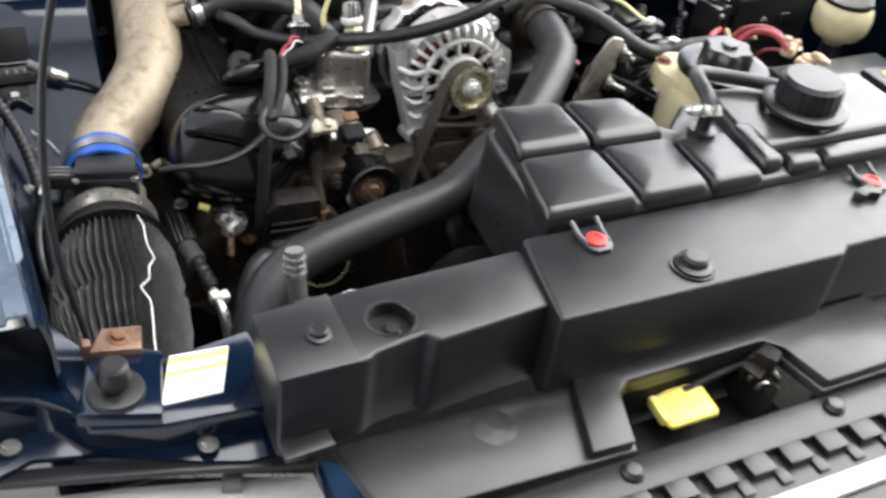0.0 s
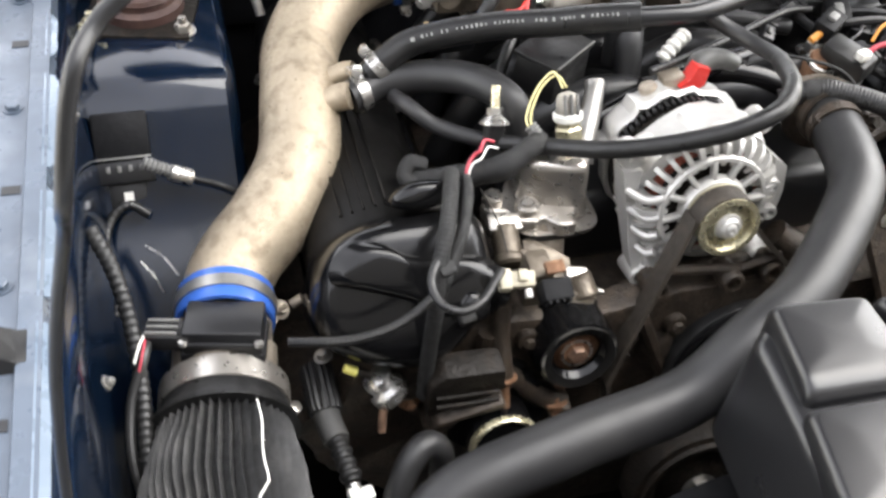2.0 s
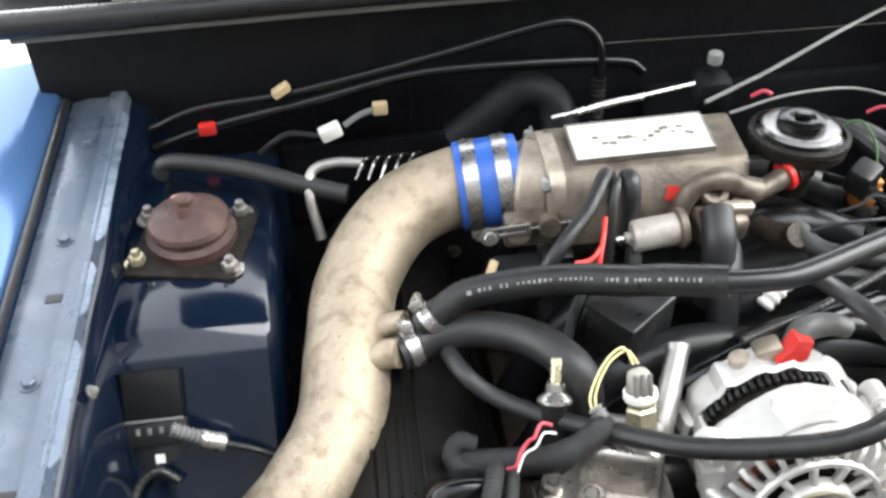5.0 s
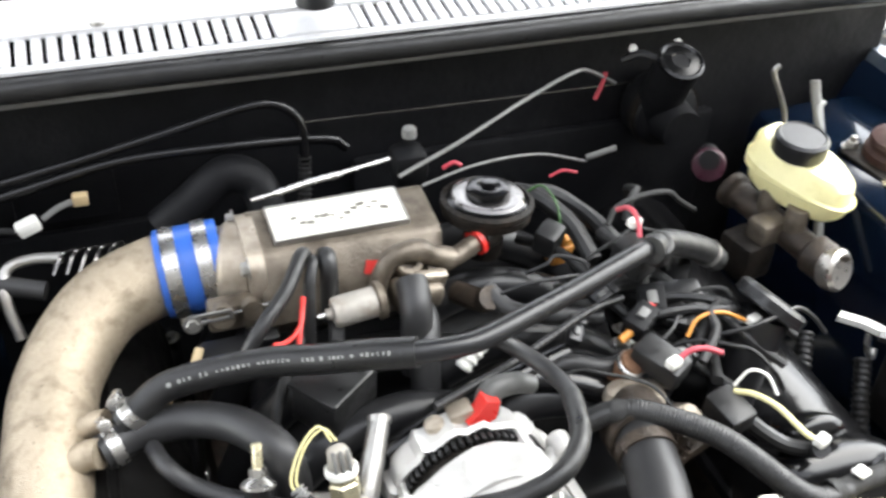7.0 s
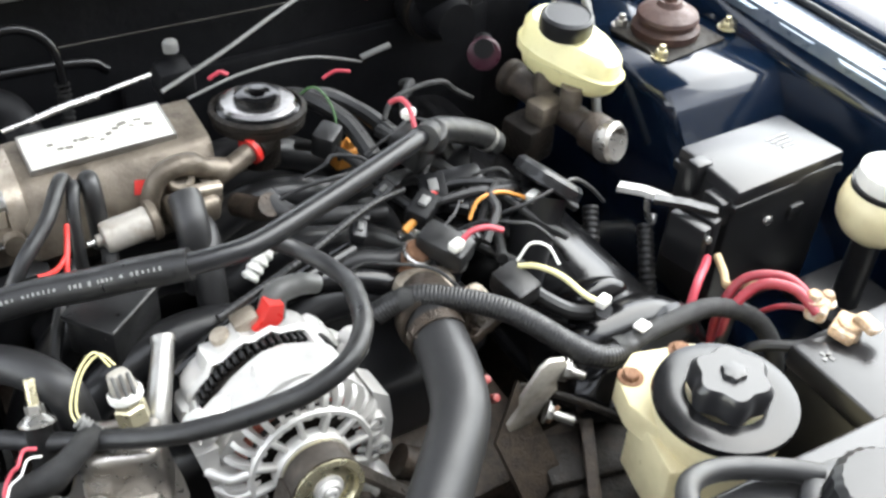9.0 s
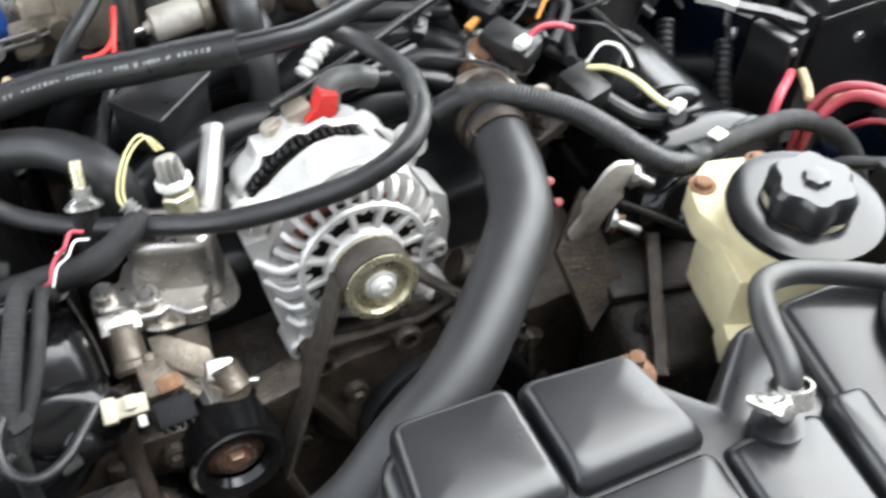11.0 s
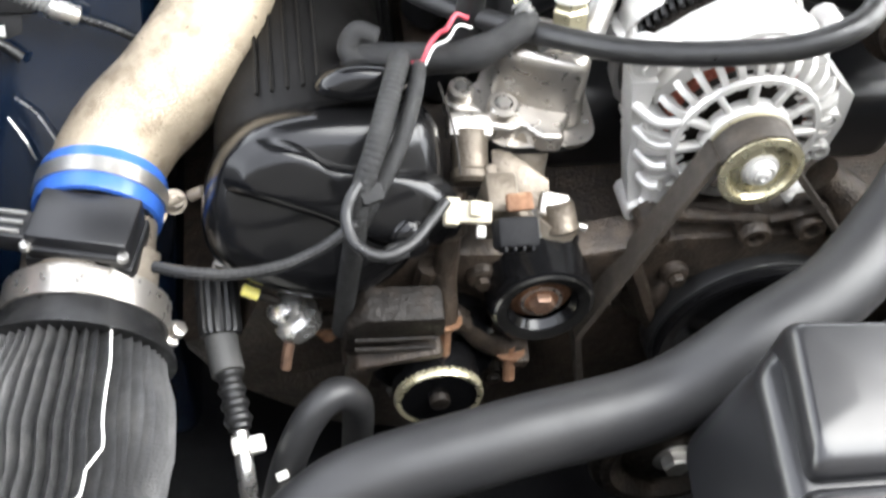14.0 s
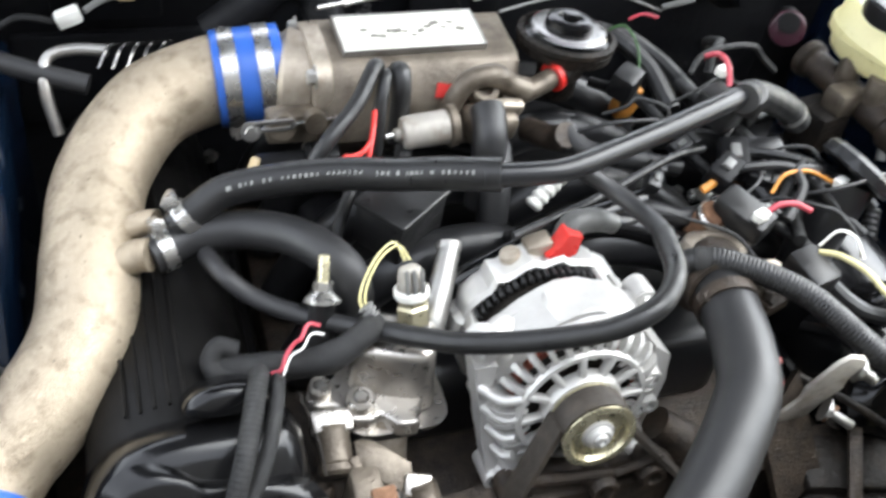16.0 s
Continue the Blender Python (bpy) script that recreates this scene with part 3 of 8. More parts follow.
for a, b in ((0.55, 0.66), (0.8, 0.94)):
    p = [V((-0.5, -0.003)), V((-0.448, -0.004)), V((-0.428, 0.048)), V((-0.48, 0.051))]
    q = [p[0].lerp(p[3], a), p[1].lerp(p[2], a), p[1].lerp(p[2], b), p[0].lerp(p[3], b)]
    part("band", prism([tuple(v) for v in q], 0.7236, 0.7241), LEMON, st, "yellow printed band")

rb = thing("bump_stop", (-0.533, 0.01, 0.735), "black rubber bonnet bump stop on a threaded post", "bump stop")
part("base", disc(0.024, 0.006, 24, at((-0.533, 0.012, 0.735)), 0.002), RUBBER, rb)
part("post", lathe([(0.008, 0), (0.008, 0.008), (0.0135, 0.009), (0.0145, 0.014), (0.0125, 0.02), (0.012, 0.025), (0.009, 0.028), (0, 0.028)], 20, at((-0.533, 0.012, 0.741))), RUBBER, rb)
ru = thing("rusty_bracket", (-0.52, 0.07, 0.735), "small rusty steel bracket with a bolt", "bracket")
part("plate", prism([(-0.545, 0.058), (-0.503, 0.05), (-0.497, 0.078), (-0.53, 0.084)], 0.735, 0.742, 0.001), COPPER, ru)
part("tab", box(0.008, 0.02, 0.02, 0.002, at((-0.546, 0.07, 0.728))), COPPER, ru)
part("bolt", bolt((-0.518, 0.069, 0.742), Z, 0.007, 0.005), RUST, ru)
bs = thing("bonnet_buffer", (-0.605, 0.275, 0.812), "dark grey wedge-shaped bonnet buffer on the wing rail", "buffer")
part("pad", box(0.05, 0.03, 0.008, 0.002, at((-0.622, 0.28, 0.811))), RUBBER, bs)
part("wedge", loft([[(-0.652, 0.262, 0.812), (-0.592, 0.262, 0.8), (-0.592, 0.262, 0.812), (-0.622, 0.268, 0.83), (-0.652, 0.262, 0.816)], [(-0.646, 0.298, 0.812), (-0.598, 0.298, 0.8), (-0.598, 0.298, 0.812), (-0.622, 0.293, 0.83), (-0.646, 0.298, 0.816)]]), RUBBER, bs)

hl = thing("headlamp", (-0.5, -0.08, 0.5), "hazy grey headlamp unit with black upper bracket", "headlamp")
part("housing", loft([[(-0.70 + 0.32 * u, y0 - 0.07 * u, z) for u, z in ((0, 0.5), (1, 0.5), (1, z1), (0.5, z1 + 0.006), (0, z1))] for y0, z1 in ((0.02, 0.64), (-0.05, 0.645), (-0.13, 0.62), (-0.17, 0.54))]), LENS, hl)
part("bracket", prism([(-0.64, -0.002), (-0.50, -0.036), (-0.45, -0.05), (-0.385, -0.068), (-0.385, -0.052), (-0.45, -0.033), (-0.5, -0.018), (-0.64, 0.014)], 0.670, 0.676, 0.002), BLACK, hl)
for x, y in ((-0.619, 0.021), (-0.468, -0.028)):
    part("bolt", bolt((x, y, 0.69), Z, 0.006, 0.005), STEEL, hl)
part("clip", box(0.018, 0.03, 0.012, 0.002, at((-0.449, -0.036, 0.642), 0, 0, -20)), GREYP, hl)
part("chrome_rim", tube([(-0.54, -0.005, 0.650), (-0.47, -0.03, 0.652), (-0.39, -0.055, 0.648)], 0.002, 6), CHROME, hl)

# black cover over the radiator
cv = thing("radiator_cover", (MID, -0.03, 0.62), "moulded satin black plastic cover over the radiator", "cover")
left = [(-0.421, -0.069), (-0.345, -0.068), (-0.335, -0.062), (-0.288, -0.054), (-0.28, -0.066), (-0.165, -0.055), (-0.152, -0.04), (-0.155, 0.024), (-0.339, 0.017), (-0.418, 0.009)]


def holed_prism(poly, c, r, z0, z1, deep, bevel):
    """An outline raised from z0 to z1 with a round pocket sunk into its top."""
    bm = bmesh.new()
    n, m = len(poly), 28
    lo, hi = [bm.verts.new((*p, z0)) for p in poly], [bm.verts.new((*p, z1)) for p in poly]
    circle = [(c[0] + r * math.cos(2 * math.pi * k / m), c[1] + r * math.sin(2 * math.pi * k / m)) for k in range(m)]
    ht, hb = [bm.verts.new((*p, z1)) for p in circle], [bm.verts.new((*p, z1 - deep)) for p in circle]
    rim = [bm.edges.new((hi[k], hi[(k + 1) % n])) for k in range(n)]
    lip = [bm.edges.new((ht[k], ht[(k + 1) % m])) for k in range(m)]
    bmesh.ops.triangle_fill(bm, use_beauty=True, edges=rim + lip)
    bm.faces.new(lo[::-1])
    bm.faces.new(hb)
    for k in range(n):
        bm.faces.new((lo[k], lo[(k + 1) % n], hi[(k + 1) % n], hi[k]))
    for k in range(m):
        bm.faces.new((ht[k], ht[(k + 1) % m], hb[(k + 1) % m], hb[k]))
    bmesh.ops.recalc_face_normals(bm, faces=bm.faces)
    corners = [e for e in bm.edges if abs(e.verts[0].co.z - e.verts[1].co.z) > (z1 - z0) * 0.5]
    bmesh.ops.bevel(bm, geom=rim + corners, offset=bevel, segments=3, profile=0.5, affect="EDGES")
    return bm


part("left_section", holed_prism(left, (-0.309, -0.0285), 0.0205, 0.70, 0.79, 0.013, 0.004), BLACK, cv)
part("recess_lip", lathe([(0.0195, -0.0005), (0.0205, 0.0012), (0.0222, 0.0014), (0.0232, 0.0002)], 32, at((-0.309, -0.0285, 0.79))), BLACK, cv)
part("step", prism([(-0.4215, -0.0695), (-0.352, -0.0685), (-0.35, 0.0165), (-0.4185, 0.0095)], 0.7895, 0.7915, 0.0008), BLACK, cv)
right = [(-0.172, -0.084), (0.155, -0.088), (0.168, -0.078), (0.62, -0.078), (0.62, 0.035), (-0.15, 0.028)]
part("main_section", prism(right, 0.695, 0.798, 0.004, seg=3), BLACK, cv)
lower = [(-0.375, -0.078), (0.62, -0.078), (0.62, -0.168), (0.094, -0.171), (0.083, -0.115), (0.07, -0.1), (-0.092, -0.102), (-0.106, -0.112), (-0.124, -0.171), (-0.36, -0.162)]
part("lower_panel", prism(lower, 0.695, 0.706, 0.003), BLACK, cv)
part("raised_panel", prism([(-0.142, -0.08), (0.235, -0.08), (0.205, -0.168), (0.098, -0.169), (0.086, -0.116), (0.071, -0.101), (-0.094, -0.103), (-0.108, -0.113), (-0.128, -0.169), (-0.172, -0.167)], 0.7045, 0.717, 0.003, seg=2), BLACK, cv)
part("dimple", lathe([(0.0, 0.0), (0.02, 0.0005), (0.021, 0.0), ], 24, at((-0.235, -0.105, 0.7063))), RUBBER, cv)
part("tab", box(0.045, 0.02, 0.006, 0.002, at((-0.4, -0.08, 0.716), 0, 0, 4)), BLACK, cv)
for x, y, r, z in ((-0.309, -0.033, 0.010, 0.777), (-0.375, -0.031, 0.011, 0.7915), (-0.012, -0.058, 0.019, 0.798)):
    part("push_pin", lathe([(r, 0), (r, r * 0.25), (r * 0.72, r * 0.35), (r * 0.7, r * 0.65), (r * 0.55, r * 0.8), (0, r * 0.82)], 24, at((x, y, z))), BLACK, cv)
part("pin_rim", ring(0.02, 0.0225, 0.003, 28, at((-0.012, -0.058, 0.7975))), BLACK, cv)

# front grille panel with a stepped edge
gp = thing("grille_panel", (MID, -0.2, 0.6), "black plastic grille top panel with a stepped toothed edge", "grille panel")
part("panel", prism([(-0.34, -0.172), (0.62, -0.172), (0.62, -0.215), (-0.34, -0.205)], 0.692, 0.70, 0.002), BLACK, gp)
part("front_lip", prism([(-0.34, -0.2), (0.62, -0.21), (0.62, -0.3), (-0.34, -0.28)], 0.683, 0.691, 0.002), BLACK, gp)
tooth = None
for i in range(14):
    if tooth is None:
        tooth = part("tooth", merge(box(0.027, 0.024, 0.0085, 0.0012, at((-0.15, -0.214, 0.6905))), box(0.013, 0.016, 0.005, 0.001, at((-0.133, -0.232, 0.6895)))), BLACK, gp)
    else:
        o = tooth.copy()
        scene.collection.objects.link(o)
        o.location = tooth.location + V((0.043 * i, -0.0006 * i, 0))
for x in (-0.14, 0.095, 0.3):
    part("push_pin", lathe([(0.011, 0), (0.011, 0.003), (0.007, 0.007), (0, 0.008)], 20, at((x, -0.188, 0.70))), BLACK, gp)
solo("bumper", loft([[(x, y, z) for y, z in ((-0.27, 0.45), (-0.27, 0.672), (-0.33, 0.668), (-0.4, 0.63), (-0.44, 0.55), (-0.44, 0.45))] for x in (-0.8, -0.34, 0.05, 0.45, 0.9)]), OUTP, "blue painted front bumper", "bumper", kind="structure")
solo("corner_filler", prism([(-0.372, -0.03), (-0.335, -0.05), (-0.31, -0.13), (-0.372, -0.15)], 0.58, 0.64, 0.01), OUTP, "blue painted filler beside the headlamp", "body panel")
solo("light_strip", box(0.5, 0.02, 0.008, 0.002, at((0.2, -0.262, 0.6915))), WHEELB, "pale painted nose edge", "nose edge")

# bonnet latch with yellow handle
la = thing("bonnet_latch", (0.03, -0.13, 0.64), "dark steel bonnet latch with a yellow release handle", "latch")
part("base", box(0.2, 0.06, 0.01, 0.002, at((-0.01, -0.135, 0.64))), FIREW, la)
part("back_plate", box(0.2, 0.004, 0.06, 0.001, at((-0.01, -0.098, 0.64))), FIREW, la)
part("catch", merge(box(0.03, 0.004, 0.034, 0.001, at((0.055, -0.112, 0.68), 0, 8, 20)), box(0.024, 0.02, 0.003, 0.0008, at((0.05, -0.122, 0.705), 10, -6, 24))), DARK, la)
part("pivot", bolt((0.068, -0.13, 0.695), (0.2, -0.9, 0.4), 0.006, 0.006), STEEL, la)
part("side_plate", box(0.004, 0.05, 0.05, 0.001, at((0.05, -0.125, 0.65), 0, 12)), DARK, la)
part("side_plate", box(0.004, 0.045, 0.055, 0.001, at((0.07, -0.12, 0.65), 0, -6)), DARK, la)
part("hook", prism([(0.048, -0.115), (0.07, -0.108), (0.075, -0.125), (0.06, -0.135)], 0.69, 0.722, 0.002), DARK, la)
part("spring", tube([(0.055 + 0.007 * math.cos(a), -0.14 + 0.002 * a, 0.69 + 0.007 * math.sin(a)) for a in [k * 0.7 for k in range(28)]], 0.0015, 6, 2), STEEL, la)
part("arm", tube([(-0.02, -0.108, 0.682), (0.03, -0.106, 0.692), (0.06, -0.11, 0.7)], 0.004, 8), DARK, la)
part("handle", box(0.054, 0.042, 0.006, 0.005, at((-0.028, -0.122, 0.676), 0, -10, -6), 3), YELLOW, la, "bright yellow plastic handle")
part("handle_lip", box(0.008, 0.03, 0.012, 0.002, at((-0.054, -0.116, 0.668), 0, 0, -6)), YELLOW, la)

# coolant tank
tk = thing("coolant_tank", (0.1, 0.1, 0.7), "ribbed moulded black coolant tank on the radiator cover", "coolant tank")
plan = [(-0.125, 0.03), (0.42, 0.028), (0.42, 0.19), (0.16, 0.2), (0.11, 0.155), (0.07, 0.2), (-0.088, 0.218), (-0.11, 0.2)]
part("body", prism(plan, 0.70, 0.807, 0.012, seg=4, inset=0.008), TANK, tk)


def tank_pad(poly, top, chamfer, side=0.008):
    """A soft raised field of the tank; its near edge falls away in a wide rounded chamfer."""
    q = fillet(poly, 0.009)
    y0, y1 = min(b for a, b in q), max(b for a, b in q)
    mx_, my_ = sum(a for a, b in q) / len(q), (y0 + y1) / 2
    w = max(a for a, b in q) - min(a for a, b in q)
    rows = []
    for k in range(8):
        a = math.pi / 2 * k / 7
        dx, dy = side * (1 - math.cos(a)) / w * 2, chamfer * (1 - math.cos(a))
        rows.append([(mx_ + (x - mx_) * (1 - dx), y + dy * (y1 - y) / (y1 - y0) - side * (1 - math.cos(a)) * (y - y0) / (y1 - y0), top - 0.014 * (1 - math.sin(a))) for x, y in q])
    rows.insert(0, [(x, y, 0.79) for x, y in q])
    rows.append([(mx_ + (x - mx_) * 0.4, my_ + (y - my_) * 0.4, top + 0.0012) for x, y, z in rows[-1]])
    return loft(rows)


for poly, top, ch in (([(-0.122, 0.033), (-0.013, 0.033), (-0.0115, 0.126), (-0.105, 0.128)], 0.8175, 0.012),
                      ([(-0.009, 0.033), (0.0745, 0.031), (0.0815, 0.123), (-0.0075, 0.126)], 0.8175, 0.012),
                      ([(-0.1, 0.1305), (-0.0105, 0.129), (-0.009, 0.21), (-0.088, 0.216)], 0.824, 0.02),
                      ([(-0.0065, 0.129), (0.082, 0.126), (0.071, 0.199), (-0.005, 0.209)], 0.824, 0.02),
                      ([(0.0785, 0.031), (0.147, 0.03), (0.156, 0.117), (0.0855, 0.121)], 0.8175, 0.012),
                      ([(0.15, 0.04), (0.18, 0.04), (0.19, 0.118), (0.16, 0.12)], 0.824, 0.01),
                      ([(0.184, 0.034), (0.232, 0.033), (0.237, 0.063), (0.19, 0.067)], 0.8175, 0.01),
                      ([(0.236, 0.033), (0.417, 0.033), (0.417, 0.063), (0.24, 0.063)], 0.8175, 0.01),
                      ([(0.16, 0.068), (0.417, 0.066), (0.417, 0.186), (0.18, 0.193)], 0.821, 0.012)):
    part("pad", tank_pad(poly, top, ch), TANK, tk, sharp=60)
for x in (-0.085, 0.275):
    for d in (-0.014, 0.014):
        part("strap", tube([(x + d, 0.026, 0.808), (x + d * 0.95, 0.012, 0.803), (x + d * 0.8, -0.004, 0.802)], 0.0028, 6), TANK, tk)
    part("tab", prism([(x - 0.015, 0.016), (x + 0.015, 0.016), (x + 0.014, -0.008), (x + 0.008, -0.016), (x - 0.008, -0.016), (x - 0.014, -0.008)], 0.7985, 0.803, 0.001), TANK, tk)
    part("clip", lathe([(0.0105, 0), (0.0105, 0.002), (0.006, 0.003), (0.005, 0.0015), (0, 0.0015)], 24, at((x, 0.0, 0.803))), RED, tk, "red plastic push clip")
part("nipple", merge(disc(0.016, 0.02, 20, at((0.122, 0.116, 0.803))), disc(0.008, 0.03, 16, at((0.124, 0.118, 0.82)))), TANK, tk)
cap = part("cap", lathe([(0.036, 0.0), (0.037, 0.004), (0.036, 0.026), (0.031, 0.031), (0, 0.032)], 72, at((0.268, 0.118, 0.836)), 24, 0.02), BLACK, tk, "ribbed black screw cap")
part("collar", lathe([(0.047, 0), (0.05, 0.003), (0.05, 0.007), (0.044, 0.01), (0.038, 0.01)], 48, at((0.268, 0.118, 0.827))), BLACK, tk)
part("torn_clip", prism([(0.235, -0.012), (0.262, -0.006), (0.27, -0.018), (0.262, -0.026), (0.252, -0.02), (0.24, -0.024)], 0.7985, 0.807, 0.001), RUBBER, cv, "broken black clip")

TH = [(0.126, 0.118, 0.838), (0.131, 0.132, 0.852), (0.141, 0.165, 0.855), (0.165, 0.193, 0.845), (0.20, 0.197, 0.835), (0.24, 0.178, 0.832), (0.262, 0.16, 0.832)]
hs = thing("overflow_hose", TH[0], "thin bent black rubber hose on the coolant tank", "hose")
part("hose", tube(TH, 0.0085, 16), HOSEM, hs)
part("clamp", clamp((0.127, 0.12, 0.843), (0.1, 0.5, 0.85), 0.0125, 0.012, 20), CHROME, hs, "bright worm-drive clamp")

# radiator and fan behind the cover
rad = thing("radiator", (0.0, 0.08, 0.25), "black radiator with plastic top tank and fan shroud", "radiator")
part("core", box(0.8, 0.05, 0.4, 0.005, at((0.02, 0.065, 0.27))), DARK, rad)
part("top_tank", box(0.82, 0.06, 0.04, 0.012, at((0.02, 0.065, 0.665)), 3), BLACK, rad)
part("shroud", merge(box(0.72, 0.012, 0.4, 0.004, at((0.03, 0.12, 0.26))), ring(0.17, 0.185, 0.05, 40, at((-0.05, 0.13, 0.48), -90))), FIREW, rad)
fan = part("fan", merge(disc(0.05, 0.05, 28, at((-0.09, 0.135, 0.55), -90), 0.01), disc(0.022, 0.066, 20, at((-0.09, 0.135, 0.55), -90), 0.004)), FIREW, rad)
for i in range(8):
    part("blade", box(0.1, 0.005, 0.05, 0.001, at((-0.09, 0.15, 0.55), 0, i * 45, 0) @ at((0.09, 0, -0.025), 0, 0, 0) @ at((0, 0, 0), 20)), FIREW, rad)
sp = thing("hose_spigot", (-0.334, 0.13, 0.66), "silver ridged metal spigot in a black bracket", "spigot")
part("tube", tube([(-0.332, 0.12, 0.66), (-0.333, 0.132, 0.7), (-0.334, 0.143, 0.738)], 0.0095, 18), STEEL, sp)
for k in (0.0, 0.008, 0.015):
    part("ridge", ring(0.007, 0.0115, 0.004, 22, along((-0.334, 0.1405 - k * 0.3, 0.727 - k), (-0.334, 0.15, 0.76))), CHROME, sp)
part("bracket", merge(box(0.085, 0.03, 0.03, 0.006, at((-0.305, 0.1, 0.66))), box(0.025, 0.02, 0.03, 0.004, at((-0.335, 0.1, 0.675)))), BLACK, sp)
part("clip_ring", tube([(-0.29 + 0.012 * math.cos(a), 0.1, 0.698 + 0.01 * math.sin(a)) for a in [k * 0.4 - 0.4 for k in range(12)]], 0.002, 6, 2), CHROME, sp)
part("pin", disc(0.008, 0.012, 14, at((-0.385, 0.075, 0.69)), 0.002), GREYP, sp)

HOSE = [(0.128, 0.485, 0.772), (0.121, 0.465, 0.781), (0.103, 0.395, 0.783), (0.079, 0.350, 0.778), (0.002, 0.278, 0.754), (-0.059, 0.250, 0.733), (-0.118, 0.231, 0.70), (-0.218, 0.217, 0.687), (-0.318, 0.200, 0.665), (-0.366, 0.162, 0.625), (-0.38, 0.13, 0.56)]
hs = thing("radiator_hose", HOSE[0], "thick black rubber upper radiator hose", "hose")
part("hose", tube(HOSE, 0.0245, 24, 10), HOSEM, hs)
part("clamp", clamp((0.116, 0.447, 0.7825), (0.16, 0.97, -0.03), 0.0255, 0.012, 200), BROWN, hs, "rusty brown hose clamp")
part("print_line", tube([(0.128, 0.40, 0.79), (0.106, 0.357, 0.786), (0.06, 0.307, 0.77)], 0.0012, 5), PRINT, hs, "faded printed line")

# Another added dark sheet: its black stands for the shade under the engine.
solo("undertray", box(1.1, 1.0, 0.01, 0, at((MID, 0.5, 0.24))), FIREW, "added dark sheet below the engine, standing for deep shade", "undertray", kind="structure")

# ---- engine ----
TILTED = V((0, -math.cos(radians(8)), math.sin(radians(8))))


def face(loc, turn=0):
    """A pose at loc whose z looks out of the engine's front."""
    return along(loc, V(loc) + TILTED) @ pose(0, 0, 0, 0, 0, turn)


# long black cam covers
BASE = 0.63


def cam_cover(cx, flip, label):
    s = -1 if flip else 1
    root = thing("cam_cover", (cx, 0.6, 0.6), label, "cam cover", "cam covers")
    lean = 14 * s

    def outline(w, h, y, lift=0.0, dx=0.0):
        pts = []
        for k in range(15):
            a = math.pi * k / 14
            pts.append((w / 2 * math.cos(a) * (1 if abs(math.cos(a)) > 0.9 else 1.02), h * math.sin(a) ** 0.55))
        m = Matrix.Rotation(radians(-lean), 3, "Y")
        return [m @ V((x + dx, 0, z + lift)) + V((cx, y, BASE)) for x, z in pts]

    part("body", loft([outline(0.118, 0.09, 0.44), outline(0.132, 0.1, 0.446), outline(0.135, 0.103, 0.46), outline(0.135, 0.103, 0.86), outline(0.12, 0.096, 0.872)]), GLOSSB if flip else CAMB, root)
    slope = Matrix.Translation((cx, 0.385, 0.70)) @ Matrix(((s, 0, 0), (0, 0.64, -0.77), (0, 0.77, 0.64))).to_4x4()

    def pillow(poly, rows):
        q = round_off(poly)
        mx_, my_ = sum(a for a, b in q) / len(q), sum(b for a, b in q) / len(q)
        return loft([[slope @ V((mx_ + (a - mx_) * k, my_ + (b - my_) * k, h)) for a, b in q] for h, k in rows])

    dome = [(-0.085, -0.0125), (-0.081, 0.018), (-0.069, 0.042), (-0.047, 0.062), (-0.014, 0.070), (0.03, 0.071), (0.076, 0.069), (0.085, 0.031), (0.083, -0.0075), (0.054, -0.05), (0.012, -0.07), (-0.036, -0.06), (-0.076, -0.038)]
    part("nose", pillow(dome, [(-0.07, 1.0), (-0.028, 1.0), (-0.017, 0.988), (-0.007, 0.955), (0.002, 0.895), (0.0078, 0.8), (0.011, 0.62), (0.0125, 0.2)]), GLOSSB, root, "smooth gloss black domed front", sharp=70)
    pad = [(-0.058, 0.020), (-0.052, 0.040), (-0.034, 0.050), (-0.012, 0.046), (0.004, 0.034), (0.036, 0.031), (0.066, 0.026), (0.082, 0.006), (0.078, -0.016), (0.04, -0.022), (0.004, -0.002), (-0.036, 0.013)]
    part("bulge", pillow(pad, [(0.0085, 1.16), (0.0115, 1.1), (0.0155, 1.03), (0.0188, 0.96), (0.0212, 0.87), (0.0228, 0.7), (0.0232, 0.3)]), GLOSSB, root, sharp=70)
    part("rear_hump", pillow([(-0.01, 0.078), (0.004, 0.096), (0.03, 0.1), (0.056, 0.094), (0.06, 0.08), (0.03, 0.072)], [(-0.03, 1.0), (-0.008, 1.0), (0.0, 0.93), (0.005, 0.78), (0.007, 0.5), (0.0075, 0.2)]), GLOSSB, root, sharp=70)
    part("boss", pillow([(0.036, -0.012), (0.05, 0.004), (0.066, -0.004), (0.07, -0.024), (0.05, -0.032)], [(0.006, 1.0), (0.022, 0.92), (0.026, 0.7), (0.027, 0.2)]), GLOSSB, root, sharp=70)
    part("flange", loft([outline(0.152, 0.016, 0.42, -0.006), outline(0.152, 0.016, 0.875, -0.006)]), GLOSSB, root)
    m3 = Matrix.Rotation(radians(-lean), 3, "Y")
    for k in range(0 if flip else 5):
        p = m3 @ V((-0.018 * s + 0.011 * k * s, 0, 0.1035)) + V((cx, 0.0, BASE))
        part("rib", tube([(p.x, 0.47, p.z), (p.x, 0.65, p.z), (p.x, 0.83, p.z)], 0.0014, 6, 3), CAMB, root)
    for y in (0.40, 0.55, 0.72, 0.85):
        for d in (-0.072, 0.072):
            p = m3 @ V((d, 0, 0.008)) + V((cx, y, BASE))
            part("bolt", bolt(p, m3 @ V((0, 0, 1)), 0.006, 0.007), STEEL, root)
    return root


